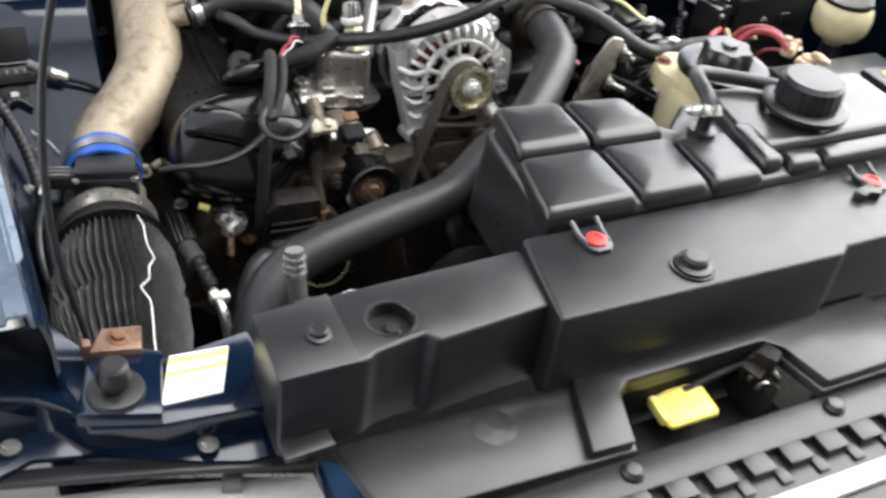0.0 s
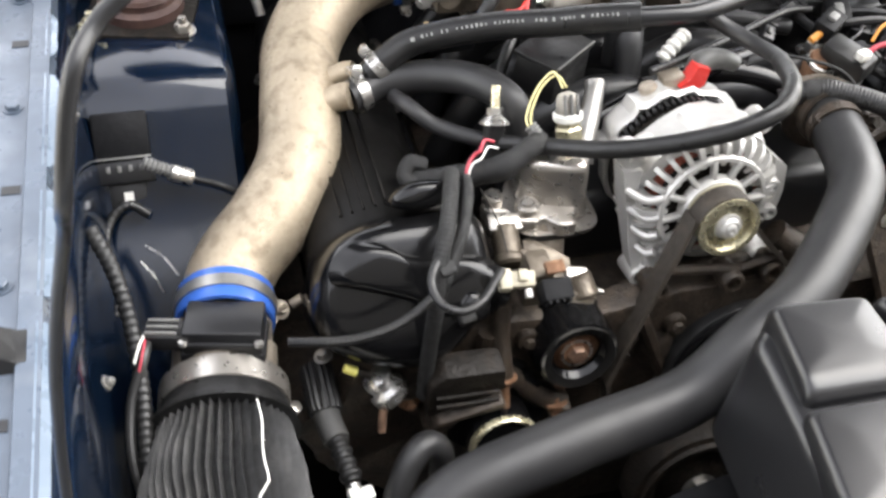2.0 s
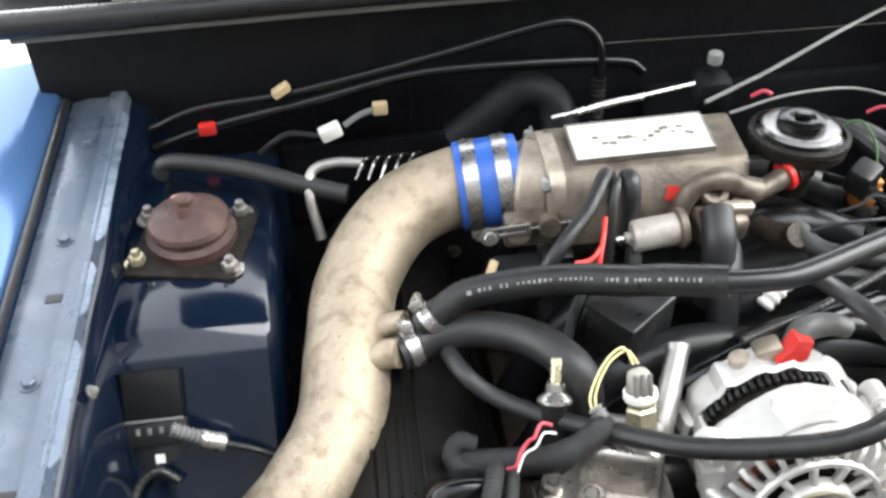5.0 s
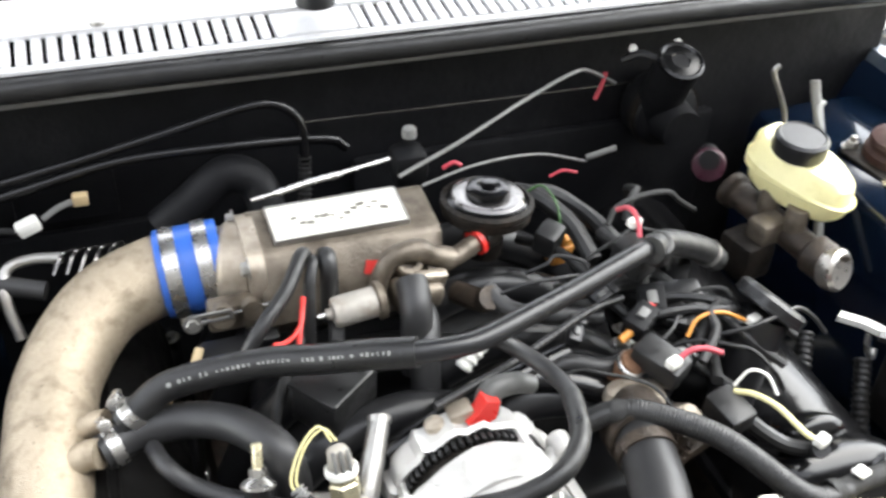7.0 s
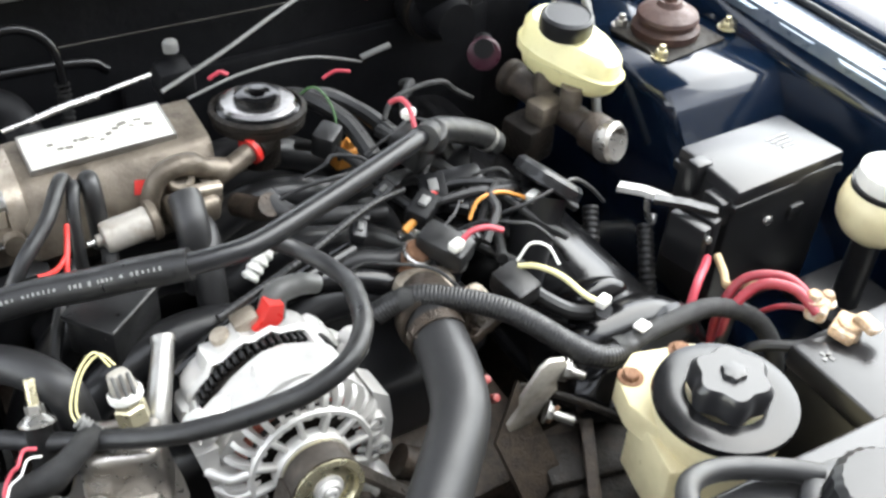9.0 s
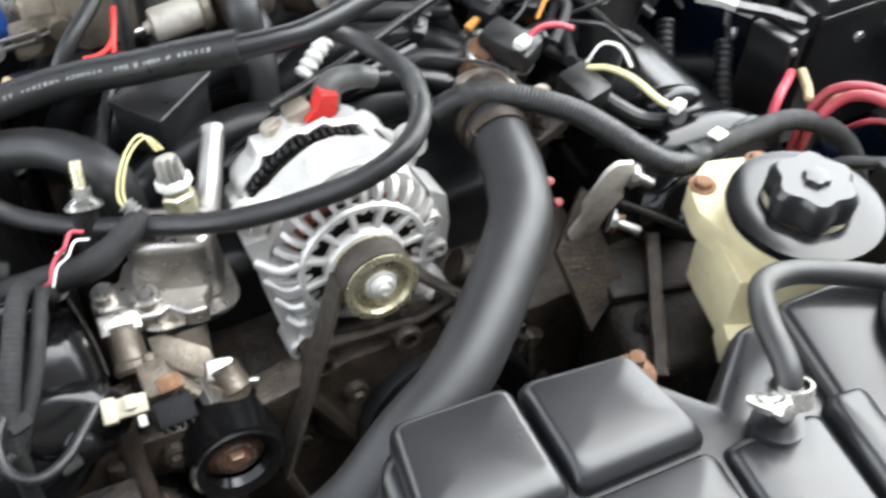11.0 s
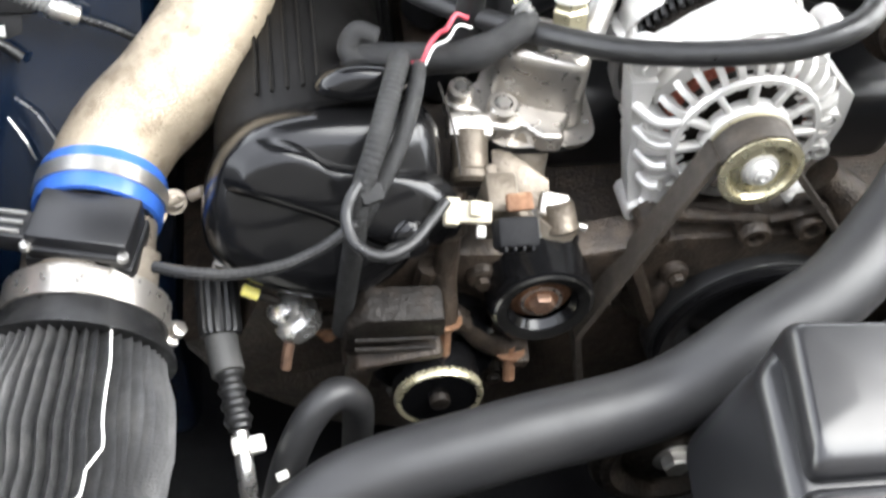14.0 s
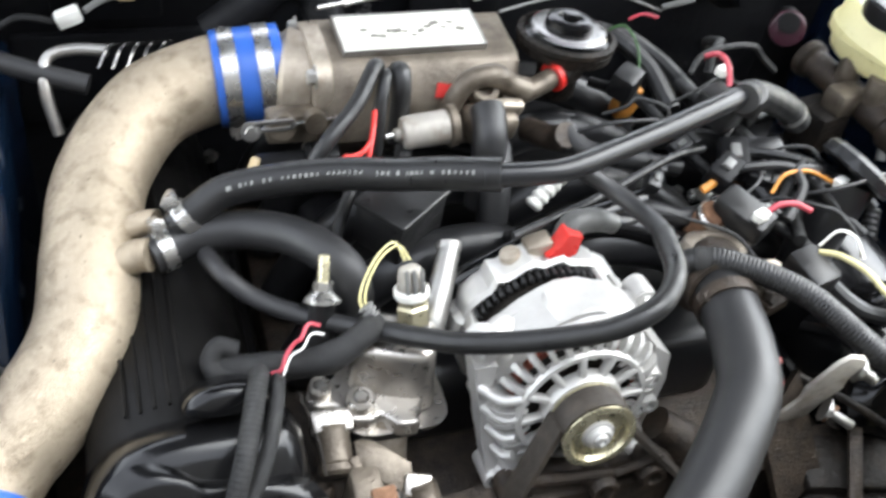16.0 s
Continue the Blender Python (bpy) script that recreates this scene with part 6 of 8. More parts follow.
# ---- plenum ----
pn = thing("plenum", (-0.06, 0.75, 0.72), "dirty cast aluminium inlet plenum with a cream name plate", "plenum")
part("body", loft([[(x, 0.705 - g, 0.742), (x, 0.688 - g, 0.768), (x, 0.693 - g, 0.79), (x, 0.716, 0.824), (x, 0.724, 0.829), (x, 0.784, 0.834), (x, 0.797, 0.826), (x, 0.802, 0.77), (x, 0.79, 0.742)] for x, g in ((-0.16, -0.006), (-0.154, 0.0), (-0.09, 0.0), (0.0, 0.0), (0.014, -0.004), (0.021, -0.012))]), GRIME, pn)
part("flange", loft([[(x, 0.754 + 0.052 * math.copysign(abs(math.cos(a)) ** 0.6, math.cos(a)), 0.783 + 0.052 * math.copysign(abs(math.sin(a)) ** 0.6, math.sin(a))) for a in [k * math.pi / 12 for k in range(24)]] for x in (-0.17, -0.154)]), DIRTY, pn)
part("throttle_body", merge(lathe([(0.04, 0), (0.041, 0.02), (0.046, 0.026), (0.047, 0.05), (0.04, 0.052)], 36, along((-0.208, 0.773, 0.785), (-0.16, 0.76, 0.786)))), DIRTY, pn)
for y, z in ((0.708, 0.825), (0.796, 0.82), (0.712, 0.745)):
    part("bolt", bolt((-0.17, y, z), (-1, 0, 0), 0.007, 0.007), STEEL, pn)
pm = Matrix.Translation((-0.0748, 0.7545, 0.8322)) @ pose(0, 0, 0, 5, 0, 0.8)
part("name_plate", box(0.1305, 0.05, 0.006, 0.0015, pm), BADGE, pn, "cream enamel plate with worn dark emblem")
part("plate_frame", merge(box(0.1335, 0.002, 0.0065, 0.0005, pm @ at((0, -0.0258, 0))), box(0.1335, 0.002, 0.0065, 0.0005, pm @ at((0, 0.0258, 0))), box(0.002, 0.05, 0.0065, 0.0005, pm @ at((-0.066, 0, 0))), box(0.002, 0.05, 0.0065, 0.0005, pm @ at((0.066, 0, 0)))), STEEL, pn)
random.seed(11)
for k in range(13):
    x = -0.042 + k * 0.0075
    part("emblem_bar", box(random.uniform(0.004, 0.009), random.uniform(0.0015, 0.005), 0.0008, 0, pm @ at((x, random.uniform(-0.006, 0.006) + (0.004 if k > 7 else -0.002), 0.006), 0, 0, random.uniform(-30, 30))), INKM, pn)
part("red_mark", prism([(-0.05, -0.006), (-0.036, -0.008), (-0.03, 0.004), (-0.046, 0.007)], 0, 0.002, 0, Matrix.Translation((-0.012, 0.7035, 0.806)) @ pose(0, 0, 0, 56)), RED, pn, "red paint mark")
part("idle_valve", lathe([(0.0, 0), (0.0055, 0), (0.0055, 0.005), (0.0135, 0.006), (0.015, 0.009), (0.015, 0.048), (0.0165, 0.05), (0.0165, 0.056), (0.0, 0.057)], 28, along((-0.109, 0.661, 0.793), (-0.043, 0.665, 0.797))), GREYB, pn, "dull zinc cylindrical idle valve")
part("valve_tip", disc(0.0026, 0.01, 10, along((-0.117, 0.6605, 0.7925), (-0.10, 0.6615, 0.7935)), 0.001), CHROME, pn)
part("valve_collar", lathe([(0.0145, 0), (0.019, 0.002), (0.0185, 0.008), (0.0145, 0.01)], 28, along((-0.062, 0.664, 0.796), (-0.043, 0.665, 0.797))), GRIME, pn)
part("valve_block", box(0.05, 0.034, 0.03, 0.009, at((-0.018, 0.676, 0.775), 10, 0, 6), 3), GRIME, pn)
part("valve_arch", tube([(-0.056, 0.68, 0.79), (-0.05, 0.682, 0.812), (-0.036, 0.686, 0.827), (-0.014, 0.688, 0.829), (0.002, 0.69, 0.818), (0.02, 0.694, 0.806)], 0.0122, 14, 6, wobble=0.4), GRIME, pn, "lumpy brown cast arch")
part("arch_boss", lathe([(0.0125, -0.016), (0.0135, 0.0), (0.0115, 0.003), (0.007, 0.002), (0.006, -0.004), (0, -0.004)], 24, along((-0.022, 0.684, 0.818), (-0.022, 0.671, 0.836))), GRIME, pn)
part("arch_flange", box(0.034, 0.012, 0.016, 0.004, at((-0.006, 0.674, 0.798), 16, 8, 4), 3), DIRTY, pn)
part("valve_neck", tube([(-0.026, 0.664, 0.812), (-0.027, 0.65, 0.805), (-0.029, 0.637, 0.788), (-0.03, 0.632, 0.73)], 0.0155, 18), HOSEM, pn, "black rubber neck")
part("side_tube", tube([(-0.004, 0.688, 0.8), (0.03, 0.698, 0.804), (0.066, 0.713, 0.811)], 0.0098, 16), GRIME, pn)
part("red_ring", ring(0.0095, 0.0145, 0.005, 22, along((0.054, 0.708, 0.8085), (0.066, 0.713, 0.811))), RED, pn, "red rubber ring")
part("tube_cap", disc(0.0135, 0.02, 18, along((0.062, 0.7115, 0.81), (0.09, 0.722, 0.815)), 0.004), DARK, pn)
part("lug", tube([(0.03, 0.69, 0.765), (0.045, 0.66, 0.775), (0.048, 0.645, 0.79)], 0.012, 12), BROWN, pn)
part("linkage", merge(box(0.045, 0.02, 0.03, 0.004, at((-0.19, 0.705, 0.765))), disc(0.012, 0.01, 14, at((-0.2, 0.7, 0.785), 80)), disc(0.01, 0.012, 14, at((-0.172, 0.698, 0.79), 80))), GRIME, pn)
part("sensor_plug", merge(box(0.05, 0.03, 0.022, 0.004, at((-0.2, 0.685, 0.735), 10)), box(0.03, 0.02, 0.014, 0.003, at((-0.165, 0.69, 0.75), 10))), BLACK, pn, "black throttle sensor")
lv = thing("throttle_lever", (-0.2, 0.69, 0.78), "bright slotted throttle lever with a thin pull rod", "lever")
part("plate", merge(box(0.034, 0.003, 0.0035, 0.0006, at((-0.208, 0.69, 0.7955), 0, -3)), box(0.034, 0.003, 0.0035, 0.0006, at((-0.208, 0.69, 0.7875), 0, -3)), box(0.004, 0.003, 0.011, 0.0006, at((-0.224, 0.69, 0.787), 0, -3)), box(0.004, 0.003, 0.011, 0.0006, at((-0.192, 0.69, 0.788), 0, -3))), STEEL, lv)
part("rod", tube([(-0.193, 0.69, 0.7935), (-0.175, 0.69, 0.7955), (-0.152, 0.691, 0.797)], 0.0013, 8, 4), CHROME, lv)
part("pivot", bolt((-0.228, 0.6885, 0.79), (0, -1, 0.3), 0.006, 0.005), STEEL, lv)
for k, pts in enumerate(([(-0.118, 0.697, 0.845), (-0.124, 0.69, 0.855), (-0.145, 0.66, 0.841), (-0.176, 0.632, 0.824), (-0.2, 0.62, 0.79)], [(-0.112, 0.698, 0.835), (-0.115, 0.685, 0.845), (-0.122, 0.668, 0.83), (-0.126, 0.655, 0.80), (-0.128, 0.648, 0.75)], [(-0.1, 0.7, 0.835), (-0.1, 0.69, 0.84), (-0.101, 0.68, 0.825), (-0.102, 0.675, 0.78)])):
    solo("drop_hose", tube(pts, (0.0068, 0.006, 0.009)[k], 14), RUBBER, "short black hose dropping from the plenum", "hose", "drop hoses")
solo("ground_strap", tube([(-0.225, 0.68, 0.775), (-0.235, 0.665, 0.765), (-0.25, 0.66, 0.757), (-0.262, 0.645, 0.75), (-0.275, 0.64, 0.745)], 0.0045, 8), TAN, "pinkish braided ground strap", "strap")
sb = thing("support_rod", (-0.07, 0.8, 0.83), "bright slim rod behind the plenum", "rod")
part("rod", tube([(-0.15, 0.798, 0.838), (-0.08, 0.81, 0.842), (0.0, 0.825, 0.845)], 0.0022, 10), CHROME, sb)
part("sleeve", tube([(-0.125, 0.802, 0.839), (-0.09, 0.809, 0.8415), (-0.055, 0.814, 0.8425)], 0.0036, 10), CHROME, sb)
part("mount", box(0.04, 0.04, 0.04, 0.01, at((0.03, 0.855, 0.795))), FIREW, sb)
part("knob", disc(0.008, 0.012, 16, at((0.034, 0.865, 0.843)), 0.004), GREYP, sb)

eg = thing("egr_valve", (0.09, 0.74, 0.76), "round black and steel vacuum valve with stepped top", "valve")
em = at((0.08, 0.746, 0.828), -4, 3, 0)
part("base", lathe([(0.02, -0.06), (0.022, -0.02), (0.046, -0.012), (0.047, -0.004), (0.04, 0.0)], 40, em), DARK, eg)
part("dome", lathe([(0.042, 0.0), (0.041, 0.003), (0.034, 0.006), (0.03, 0.010)], 40, em), GLOSSB, eg)
part("bright_ring", lathe([(0.036, 0.004), (0.0385, 0.0075), (0.036, 0.0105), (0.029, 0.0115), (0.023, 0.0105), (0.02, 0.011)], 40, em), DSTEEL, eg, "polished steel pressed ring")
part("rim", lathe([(0.044, -0.004), (0.048, -0.002), (0.048, 0.003), (0.043, 0.005)], 40, em), DARK, eg)
part("cap", lathe([(0.0235, 0.0105), (0.0225, 0.018), (0.018, 0.0205), (0.0125, 0.02), (0.011, 0.017), (0.008, 0.018), (0.0075, 0.025), (0, 0.026)], 32, em), GLOSSB, eg)

# cables to the bulkhead
for pts, r, lab in (([(0.0, 0.79, 0.845), (0.08, 0.83, 0.85), (0.18, 0.885, 0.858), (0.255, 0.925, 0.86), (0.285, 0.94, 0.85), (0.33, 0.955, 0.82)], 0.0022, "grey throttle cable arching to the bulkhead"), ([(0.02, 0.775, 0.84), (0.09, 0.80, 0.838), (0.17, 0.825, 0.822), (0.245, 0.85, 0.785)], 0.0016, "slim grey cable behind the valve"), ([(0.245, 0.85, 0.79), (0.262, 0.848, 0.795), (0.28, 0.846, 0.80)], 0.0035, "short bright cable end")):
    solo("cable", tube(pts, r, 8), GREYP, lab, "cable")

# dark box and fittings beside the hoses
bx = thing("relay_box", (-0.12, 0.6, 0.75), "black plastic relay box with sharp folded lid", "box")
xm = at((-0.118, 0.598, 0.757), 2, 0, 39)
part("box", box(0.066, 0.048, 0.04, 0.003, xm), RUBBER, bx)
part("lid", box(0.07, 0.052, 0.005, 0.001, xm @ at((0, 0, 0.04))), RUBBER, bx)
part("edge", box(0.068, 0.002, 0.002, 0.0006, xm @ at((0, -0.0255, 0.0445))), GREYP, bx)
nv = thing("bleed_valve", (-0.198, 0.511, 0.72), "small bright bleed valve on a stem", "valve")
part("post", tube([(-0.206, 0.495, 0.735), (-0.205, 0.503, 0.762), (-0.2035, 0.509, 0.782)], 0.0105, 14), RUBBER, nv)
part("cone", lathe([(0.0145, 0), (0.0145, 0.0025), (0.009, 0.007), (0.0065, 0.009), (0, 0.009)], 20, along((-0.2035, 0.508, 0.781), (-0.1995, 0.527, 0.81))), CHROME, nv)
part("nut", lathe([(0.0075, 0), (0.0075, 0.007), (0.005, 0.008), (0, 0.008)], 6, along((-0.2025, 0.5125, 0.788), (-0.1995, 0.527, 0.81))), CHROME, nv)
part("stem", disc(0.0045, 0.026, 12, along((-0.2025, 0.5135, 0.7895), (-0.1992, 0.528, 0.812)), 0.001), GOLD, nv)
sn = thing("temperature_sensor", (-0.137, 0.495, 0.74), "grey plug on a brass sensor with yellow wires", "sensor")
part("brass", lathe([(0.0135, 0), (0.0135, 0.014), (0.0115, 0.016), (0.0115, 0.024), (0, 0.024)], 6, along((-0.135, 0.49, 0.766), (-0.137, 0.498, 0.79))), GOLD, sn)
part("collar", lathe([(0.0125, 0), (0.014, 0.002), (0.014, 0.007), (0.012, 0.009)], 24, along((-0.1365, 0.497, 0.786), (-0.138, 0.503, 0.806))), WHITEP, sn, "pale plug collar")
part("plug", box(0.021, 0.019, 0.024, 0.005, along((-0.1365, 0.497, 0.789), (-0.139, 0.507, 0.817)), 2, 0.8), GREYB, sn, "pale grey ribbed plug")
for d in (-0.006, 0.0, 0.006):
    part("plug_rib", box(0.003, 0.003, 0.02, 0.0008, along((-0.137 + d, 0.4885, 0.797), (-0.1385 + d, 0.4975, 0.82))), GREYP, sn)
for d in (0.0, 0.004):
    part("wire", tube([(-0.138 - d, 0.508, 0.815), (-0.147 - d, 0.514, 0.825 + d), (-0.163 - d, 0.508, 0.817), (-0.175 - d, 0.494, 0.795), (-0.168 - d, 0.482, 0.78)], 0.0011, 6), YWIRE, sn, "pale yellow wire")
part("boot", tube([(-0.176, 0.49, 0.79), (-0.165, 0.478, 0.778), (-0.155, 0.468, 0.768)], 0.006, 10, 8, 0.12, 0.004), GREYP, sn)
ot = thing("outlet_tube", (-0.105, 0.48, 0.74), "bright bent metal coolant tube", "tube")
part("tube", tube([(-0.12, 0.486, 0.742), (-0.1165, 0.495, 0.755), (-0.106, 0.515, 0.769), (-0.0965, 0.534, 0.78), (-0.0905, 0.546, 0.787)], lambda u: 0.0115 - 0.0025 * u, 18), STEEL, ot)
part("lip", ring(0.0065, 0.0105, 0.006, 18, along((-0.0918, 0.544, 0.784), (-0.089, 0.554, 0.79))), STEEL, ot)

# wiring loom on the passenger bank
lm = thing("wiring_loom", (-0.26, 0.42, 0.62), "black taped wiring loom with a bare red wire", "wiring loom")
part("flat_tape", tube([(-0.287, 0.497, 0.735), (-0.262, 0.485, 0.742), (-0.23, 0.472, 0.755), (-0.205, 0.464, 0.768), (-0.182, 0.47, 0.78), (-0.168, 0.482, 0.778)], 0.0115, 14, 8, wobble=0.3), CLOTH, lm, "lumpy taped bundle")
part("curl", tube([(-0.27, 0.5, 0.748), (-0.283, 0.502, 0.752), (-0.29, 0.494, 0.744), (-0.282, 0.484, 0.738), (-0.265, 0.478, 0.74)], 0.008, 12), CLOTH, lm)
part("red_wire", tube([(-0.21, 0.487, 0.778), (-0.219, 0.487, 0.781), (-0.226, 0.477, 0.778), (-0.231, 0.476, 0.775), (-0.238, 0.47, 0.77), (-0.243, 0.462, 0.764), (-0.25, 0.463, 0.76)], 0.0017, 8), PINK, lm, "red wire")
part("white_wire", tube([(-0.208, 0.48, 0.776), (-0.218, 0.479, 0.779), (-0.226, 0.47, 0.775), (-0.235, 0.468, 0.77), (-0.242, 0.458, 0.762)], 0.001, 6), LABELM, lm, "white wire")
part("trunk", tube([(-0.258, 0.475, 0.745), (-0.262, 0.445, 0.782), (-0.269, 0.419, 0.79), (-0.282, 0.38, 0.78), (-0.294, 0.355, 0.755), (-0.297, 0.346, 0.72), (-0.30, 0.345, 0.67), (-0.302, 0.346, 0.61)], 0.007, 14, 10, 0.03, 0.004), CLOTH, lm)
part("branch", tube([(-0.245, 0.465, 0.745), (-0.25, 0.44, 0.778), (-0.257, 0.41, 0.782), (-0.269, 0.38, 0.77), (-0.285, 0.357, 0.752), (-0.293, 0.35, 0.735)], 0.0055, 12, wobble=0.05), CLOTH, lm)
part("ring_loop", tube([(-0.285, 0.368, 0.768), (-0.299, 0.352, 0.763), (-0.304, 0.338, 0.757), (-0.299, 0.322, 0.752), (-0.284, 0.314, 0.75), (-0.266, 0.322, 0.75), (-0.252, 0.338, 0.75), (-0.24, 0.354, 0.749)], 0.0037, 12, wobble=0.04), RUBBER, lm, "looped rubber wire")
part("side_lead", tube([(-0.297, 0.345, 0.742), (-0.32, 0.333, 0.733), (-0.346, 0.325, 0.728), (-0.375, 0.322, 0.727), (-0.40, 0.325, 0.727), (-0.42, 0.335, 0.72)], 0.0038, 10, 8, 0.03, 0.004), RUBBER, lm)
part("post", tube([(-0.235, 0.44, 0.765), (-0.228, 0.405, 0.755), (-0.226, 0.38, 0.742)], 0.0008, 6), DARK, lm)
for p in ((-0.270, 0.35, 0.70), (-0.289, 0.358, 0.752)):
    part("clip", box(0.016, 0.012, 0.012, 0.003, at(p, 30, 0, 20)), CHROME if p[0] > -0.27 else CLOTH, lm)

# thermostat neck and front bracket on the driver's side
th = thing("thermostat_housing", (0.14, 0.5, 0.7), "grimy cast thermostat housing with rounded cap", "thermostat housing")
part("neck", tube([(0.118, 0.462, 0.782), (0.128, 0.485, 0.776), (0.138, 0.505, 0.765), (0.142, 0.515, 0.73)], 0.0275, 24), BROWN, th)
part("cap", lathe([(0.027, 0), (0.029, 0.006), (0.025, 0.014), (0.012, 0.019), (0, 0.02)], 28, at((0.14, 0.512, 0.772), -20)), DIRTY, th)
part("flange", box(0.06, 0.05, 0.02, 0.008, at((0.165, 0.48, 0.745), 10, 0, 20)), BROWN, th)
part("ear", merge(box(0.03, 0.02, 0.03, 0.005, at((0.158, 0.462, 0.762), 0, 0, 12)), box(0.024, 0.024, 0.012, 0.004, at((0.166, 0.474, 0.778)))), BROWN, th)
part("bolt", bolt((0.168, 0.47, 0.79), Z, 0.0075, 0.008), DIRTY, th)
part("bolt", bolt((0.155, 0.45, 0.782), (0.2, -0.8, 0.5), 0.007, 0.01), BROWN, th)
part("collar", lathe([(0.0245, 0), (0.0285, 0.001), (0.0295, 0.006), (0.0285, 0.011), (0.0245, 0.012)], 36, along((0.119, 0.462, 0.782), (0.122, 0.49, 0.777))), BROWN, th)
part("bolt", bolt((0.098, 0.45, 0.79), (-0.4, -0.5, 1), 0.006, 0.008), BROWN, th)
br = thing("steel_bracket", (0.19, 0.38, 0.66), "worn grey steel bracket with protruding studs", "bracket")
part("plate", prism([(0.15, 0.712), (0.147, 0.724), (0.156, 0.745), (0.153, 0.76), (0.166, 0.795), (0.174, 0.801), (0.19, 0.795), (0.196, 0.784), (0.189, 0.765), (0.192, 0.752), (0.183, 0.735), (0.174, 0.705), (0.162, 0.702)], 0, 0.004, 0.0015, Matrix.Translation((0, 0.478, 0.0075)) @ pose(0, 0, 0, 98)), GREYB, br)
part("washer", disc(0.009, 0.003, 18, along((0.186, 0.365, 0.728), (0.2, 0.33, 0.722)), 0.001), RUST, br)
for q, l in ((V((0.18, 0.366, 0.733)), 0.026), (V((0.195, 0.37, 0.775)), 0.014), (V((0.203, 0.374, 0.766)), 0.016)):
    part("stud", merge(disc(0.0042, l, 12, along(q, q + V((0.7, -0.6, -0.25))), 0.001), bolt(q, V((0.7, -0.6, -0.25)), 0.007, 0.006)), STEEL, br)
for p in ((0.127, 0.39, 0.776), (0.135, 0.385, 0.754)):
    solo("red_plug", lathe([(0, 0), (0.004, 0), (0.0042, 0.003), (0.0035, 0.008), (0, 0.009)], 14, along(p, V(p) + V((0.1, -0.5, 0.6)))), FADED, "small faded red plastic plug", "plug", "red plugs")
cp = thing("compressor_bracket", (0.18, 0.33, 0.5), "rusty brown steel bracket beside the pump", "bracket")
part("side_plate", loft([[V(p) + V(d) for p in ((0.135, 0.372, 0.71), (0.172, 0.4, 0.745), (0.19, 0.345, 0.672), (0.15, 0.326, 0.648))] for d in ((0, 0, 0), (0.003, 0.008, -0.012))]), BROWN, cp, "smooth grimy brown plate")
part("body", box(0.13, 0.12, 0.17, 0.014, at((0.235, 0.33, 0.49), 6, 0, -10), 3), DARK, cp)
part("top_plate", box(0.1, 0.05, 0.012, 0.004, at((0.225, 0.35, 0.662), 10, 4, -10)), DARK, cp)
part("strap", box(0.012, 0.15, 0.006, 0.002, at((0.205, 0.32, 0.675), 14, 0, -28)), BROWN, cp, "rusty brown strap")
part("cross_rod", tube([(0.175, 0.40, 0.735), (0.215, 0.37, 0.725), (0.262, 0.33, 0.705)], 0.0035, 8, 6), DARK, cp)
for x, y, z in ((0.205, 0.268, 0.63), (0.245, 0.262, 0.615), (0.26, 0.29, 0.655), (0.19, 0.305, 0.665)):
    part("bolt", bolt((x, y, z), (-0.1, -0.7, 0.6), 0.008, 0.008), (BROWN, DARK)[z > 0.64], cp)
cf_ = thing("copper_fitting", (0.12, 0.235, 0.70), "copper-coloured round fitting with a stud", "fitting")
part("dome", lathe([(0.018, 0), (0.018, 0.008), (0.012, 0.013), (0.006, 0.014), (0.006, 0.03), (0, 0.031)], 20, at((0.117, 0.235, 0.714))), RUST, cf_)
part("post", disc(0.014, 0.02, 16, at((0.117, 0.235, 0.70))), DARK, cf_)

# ---- power steering reservoir ----
ps = thing("steering_reservoir", (0.28, 0.27, 0.6), "cream plastic power steering reservoir with black cap", "reservoir")
PX, PY = 0.278, 0.268


def rsec(z, rx, ry, dx=0.0, dy=0.0):
    return [(PX + dx + rx * math.copysign(abs(math.cos(a)) ** 0.8, math.cos(a)), PY + dy + ry * math.copysign(abs(math.sin(a)) ** 0.8, math.sin(a)), z) for a in [k * math.pi / 16 for k in range(32)]]


part("body", loft([rsec(0.6, 0.04, 0.038, 0.006), rsec(0.66, 0.043, 0.041, 0.006), rsec(0.74, 0.048, 0.046), rsec(0.782, 0.052, 0.05), rsec(0.79, 0.05, 0.048)]), CREAM, ps)
part("back_flange", prism([(0.222, 0.315), (0.232, 0.345), (0.262, 0.362), (0.32, 0.345), (0.325, 0.325), (0.25, 0.28), (0.228, 0.28)], 0.745, 0.772, 0.004), CREAM, ps)
part("foot", merge(box(0.075, 0.03, 0.034, 0.004, at((0.248, 0.234, 0.675), 0, 0, -26))), CREAM, ps)
part("foot_hole", box(0.02, 0.004, 0.014, 0.001, at((0.2245, 0.2295, 0.684), 0, 0, -26)), DARK, ps)
part("side_web", prism([(0.215, 0.25), (0.232, 0.32), (0.24, 0.32), (0.24, 0.24)], 0.69, 0.76, 0.004), CREAM, ps)
for p in ((0.242, 0.338, 0.772), (0.3, 0.342, 0.772)):
    part("bolt", bolt(p, Z, 0.0075, 0.006), RUST, ps)
capd = part("cap", lathe([(0.05, 0.0), (0.058, 0.002), (0.0592, 0.006), (0.058, 0.01), (0.045, 0.013), (0.033, 0.012)], 52, at((PX, PY, 0.79))), GLOSSB, ps, "wide black cap with a lobed grip")
part("grip", lathe([(0.026, 0.0), (0.031, 0.002), (0.031, 0.02), (0.027, 0.026), (0.01, 0.026), (0.009, 0.03), (0.0, 0.031)], 64, at((PX, PY, 0.80)), 6, 0.09), TANK, capd)
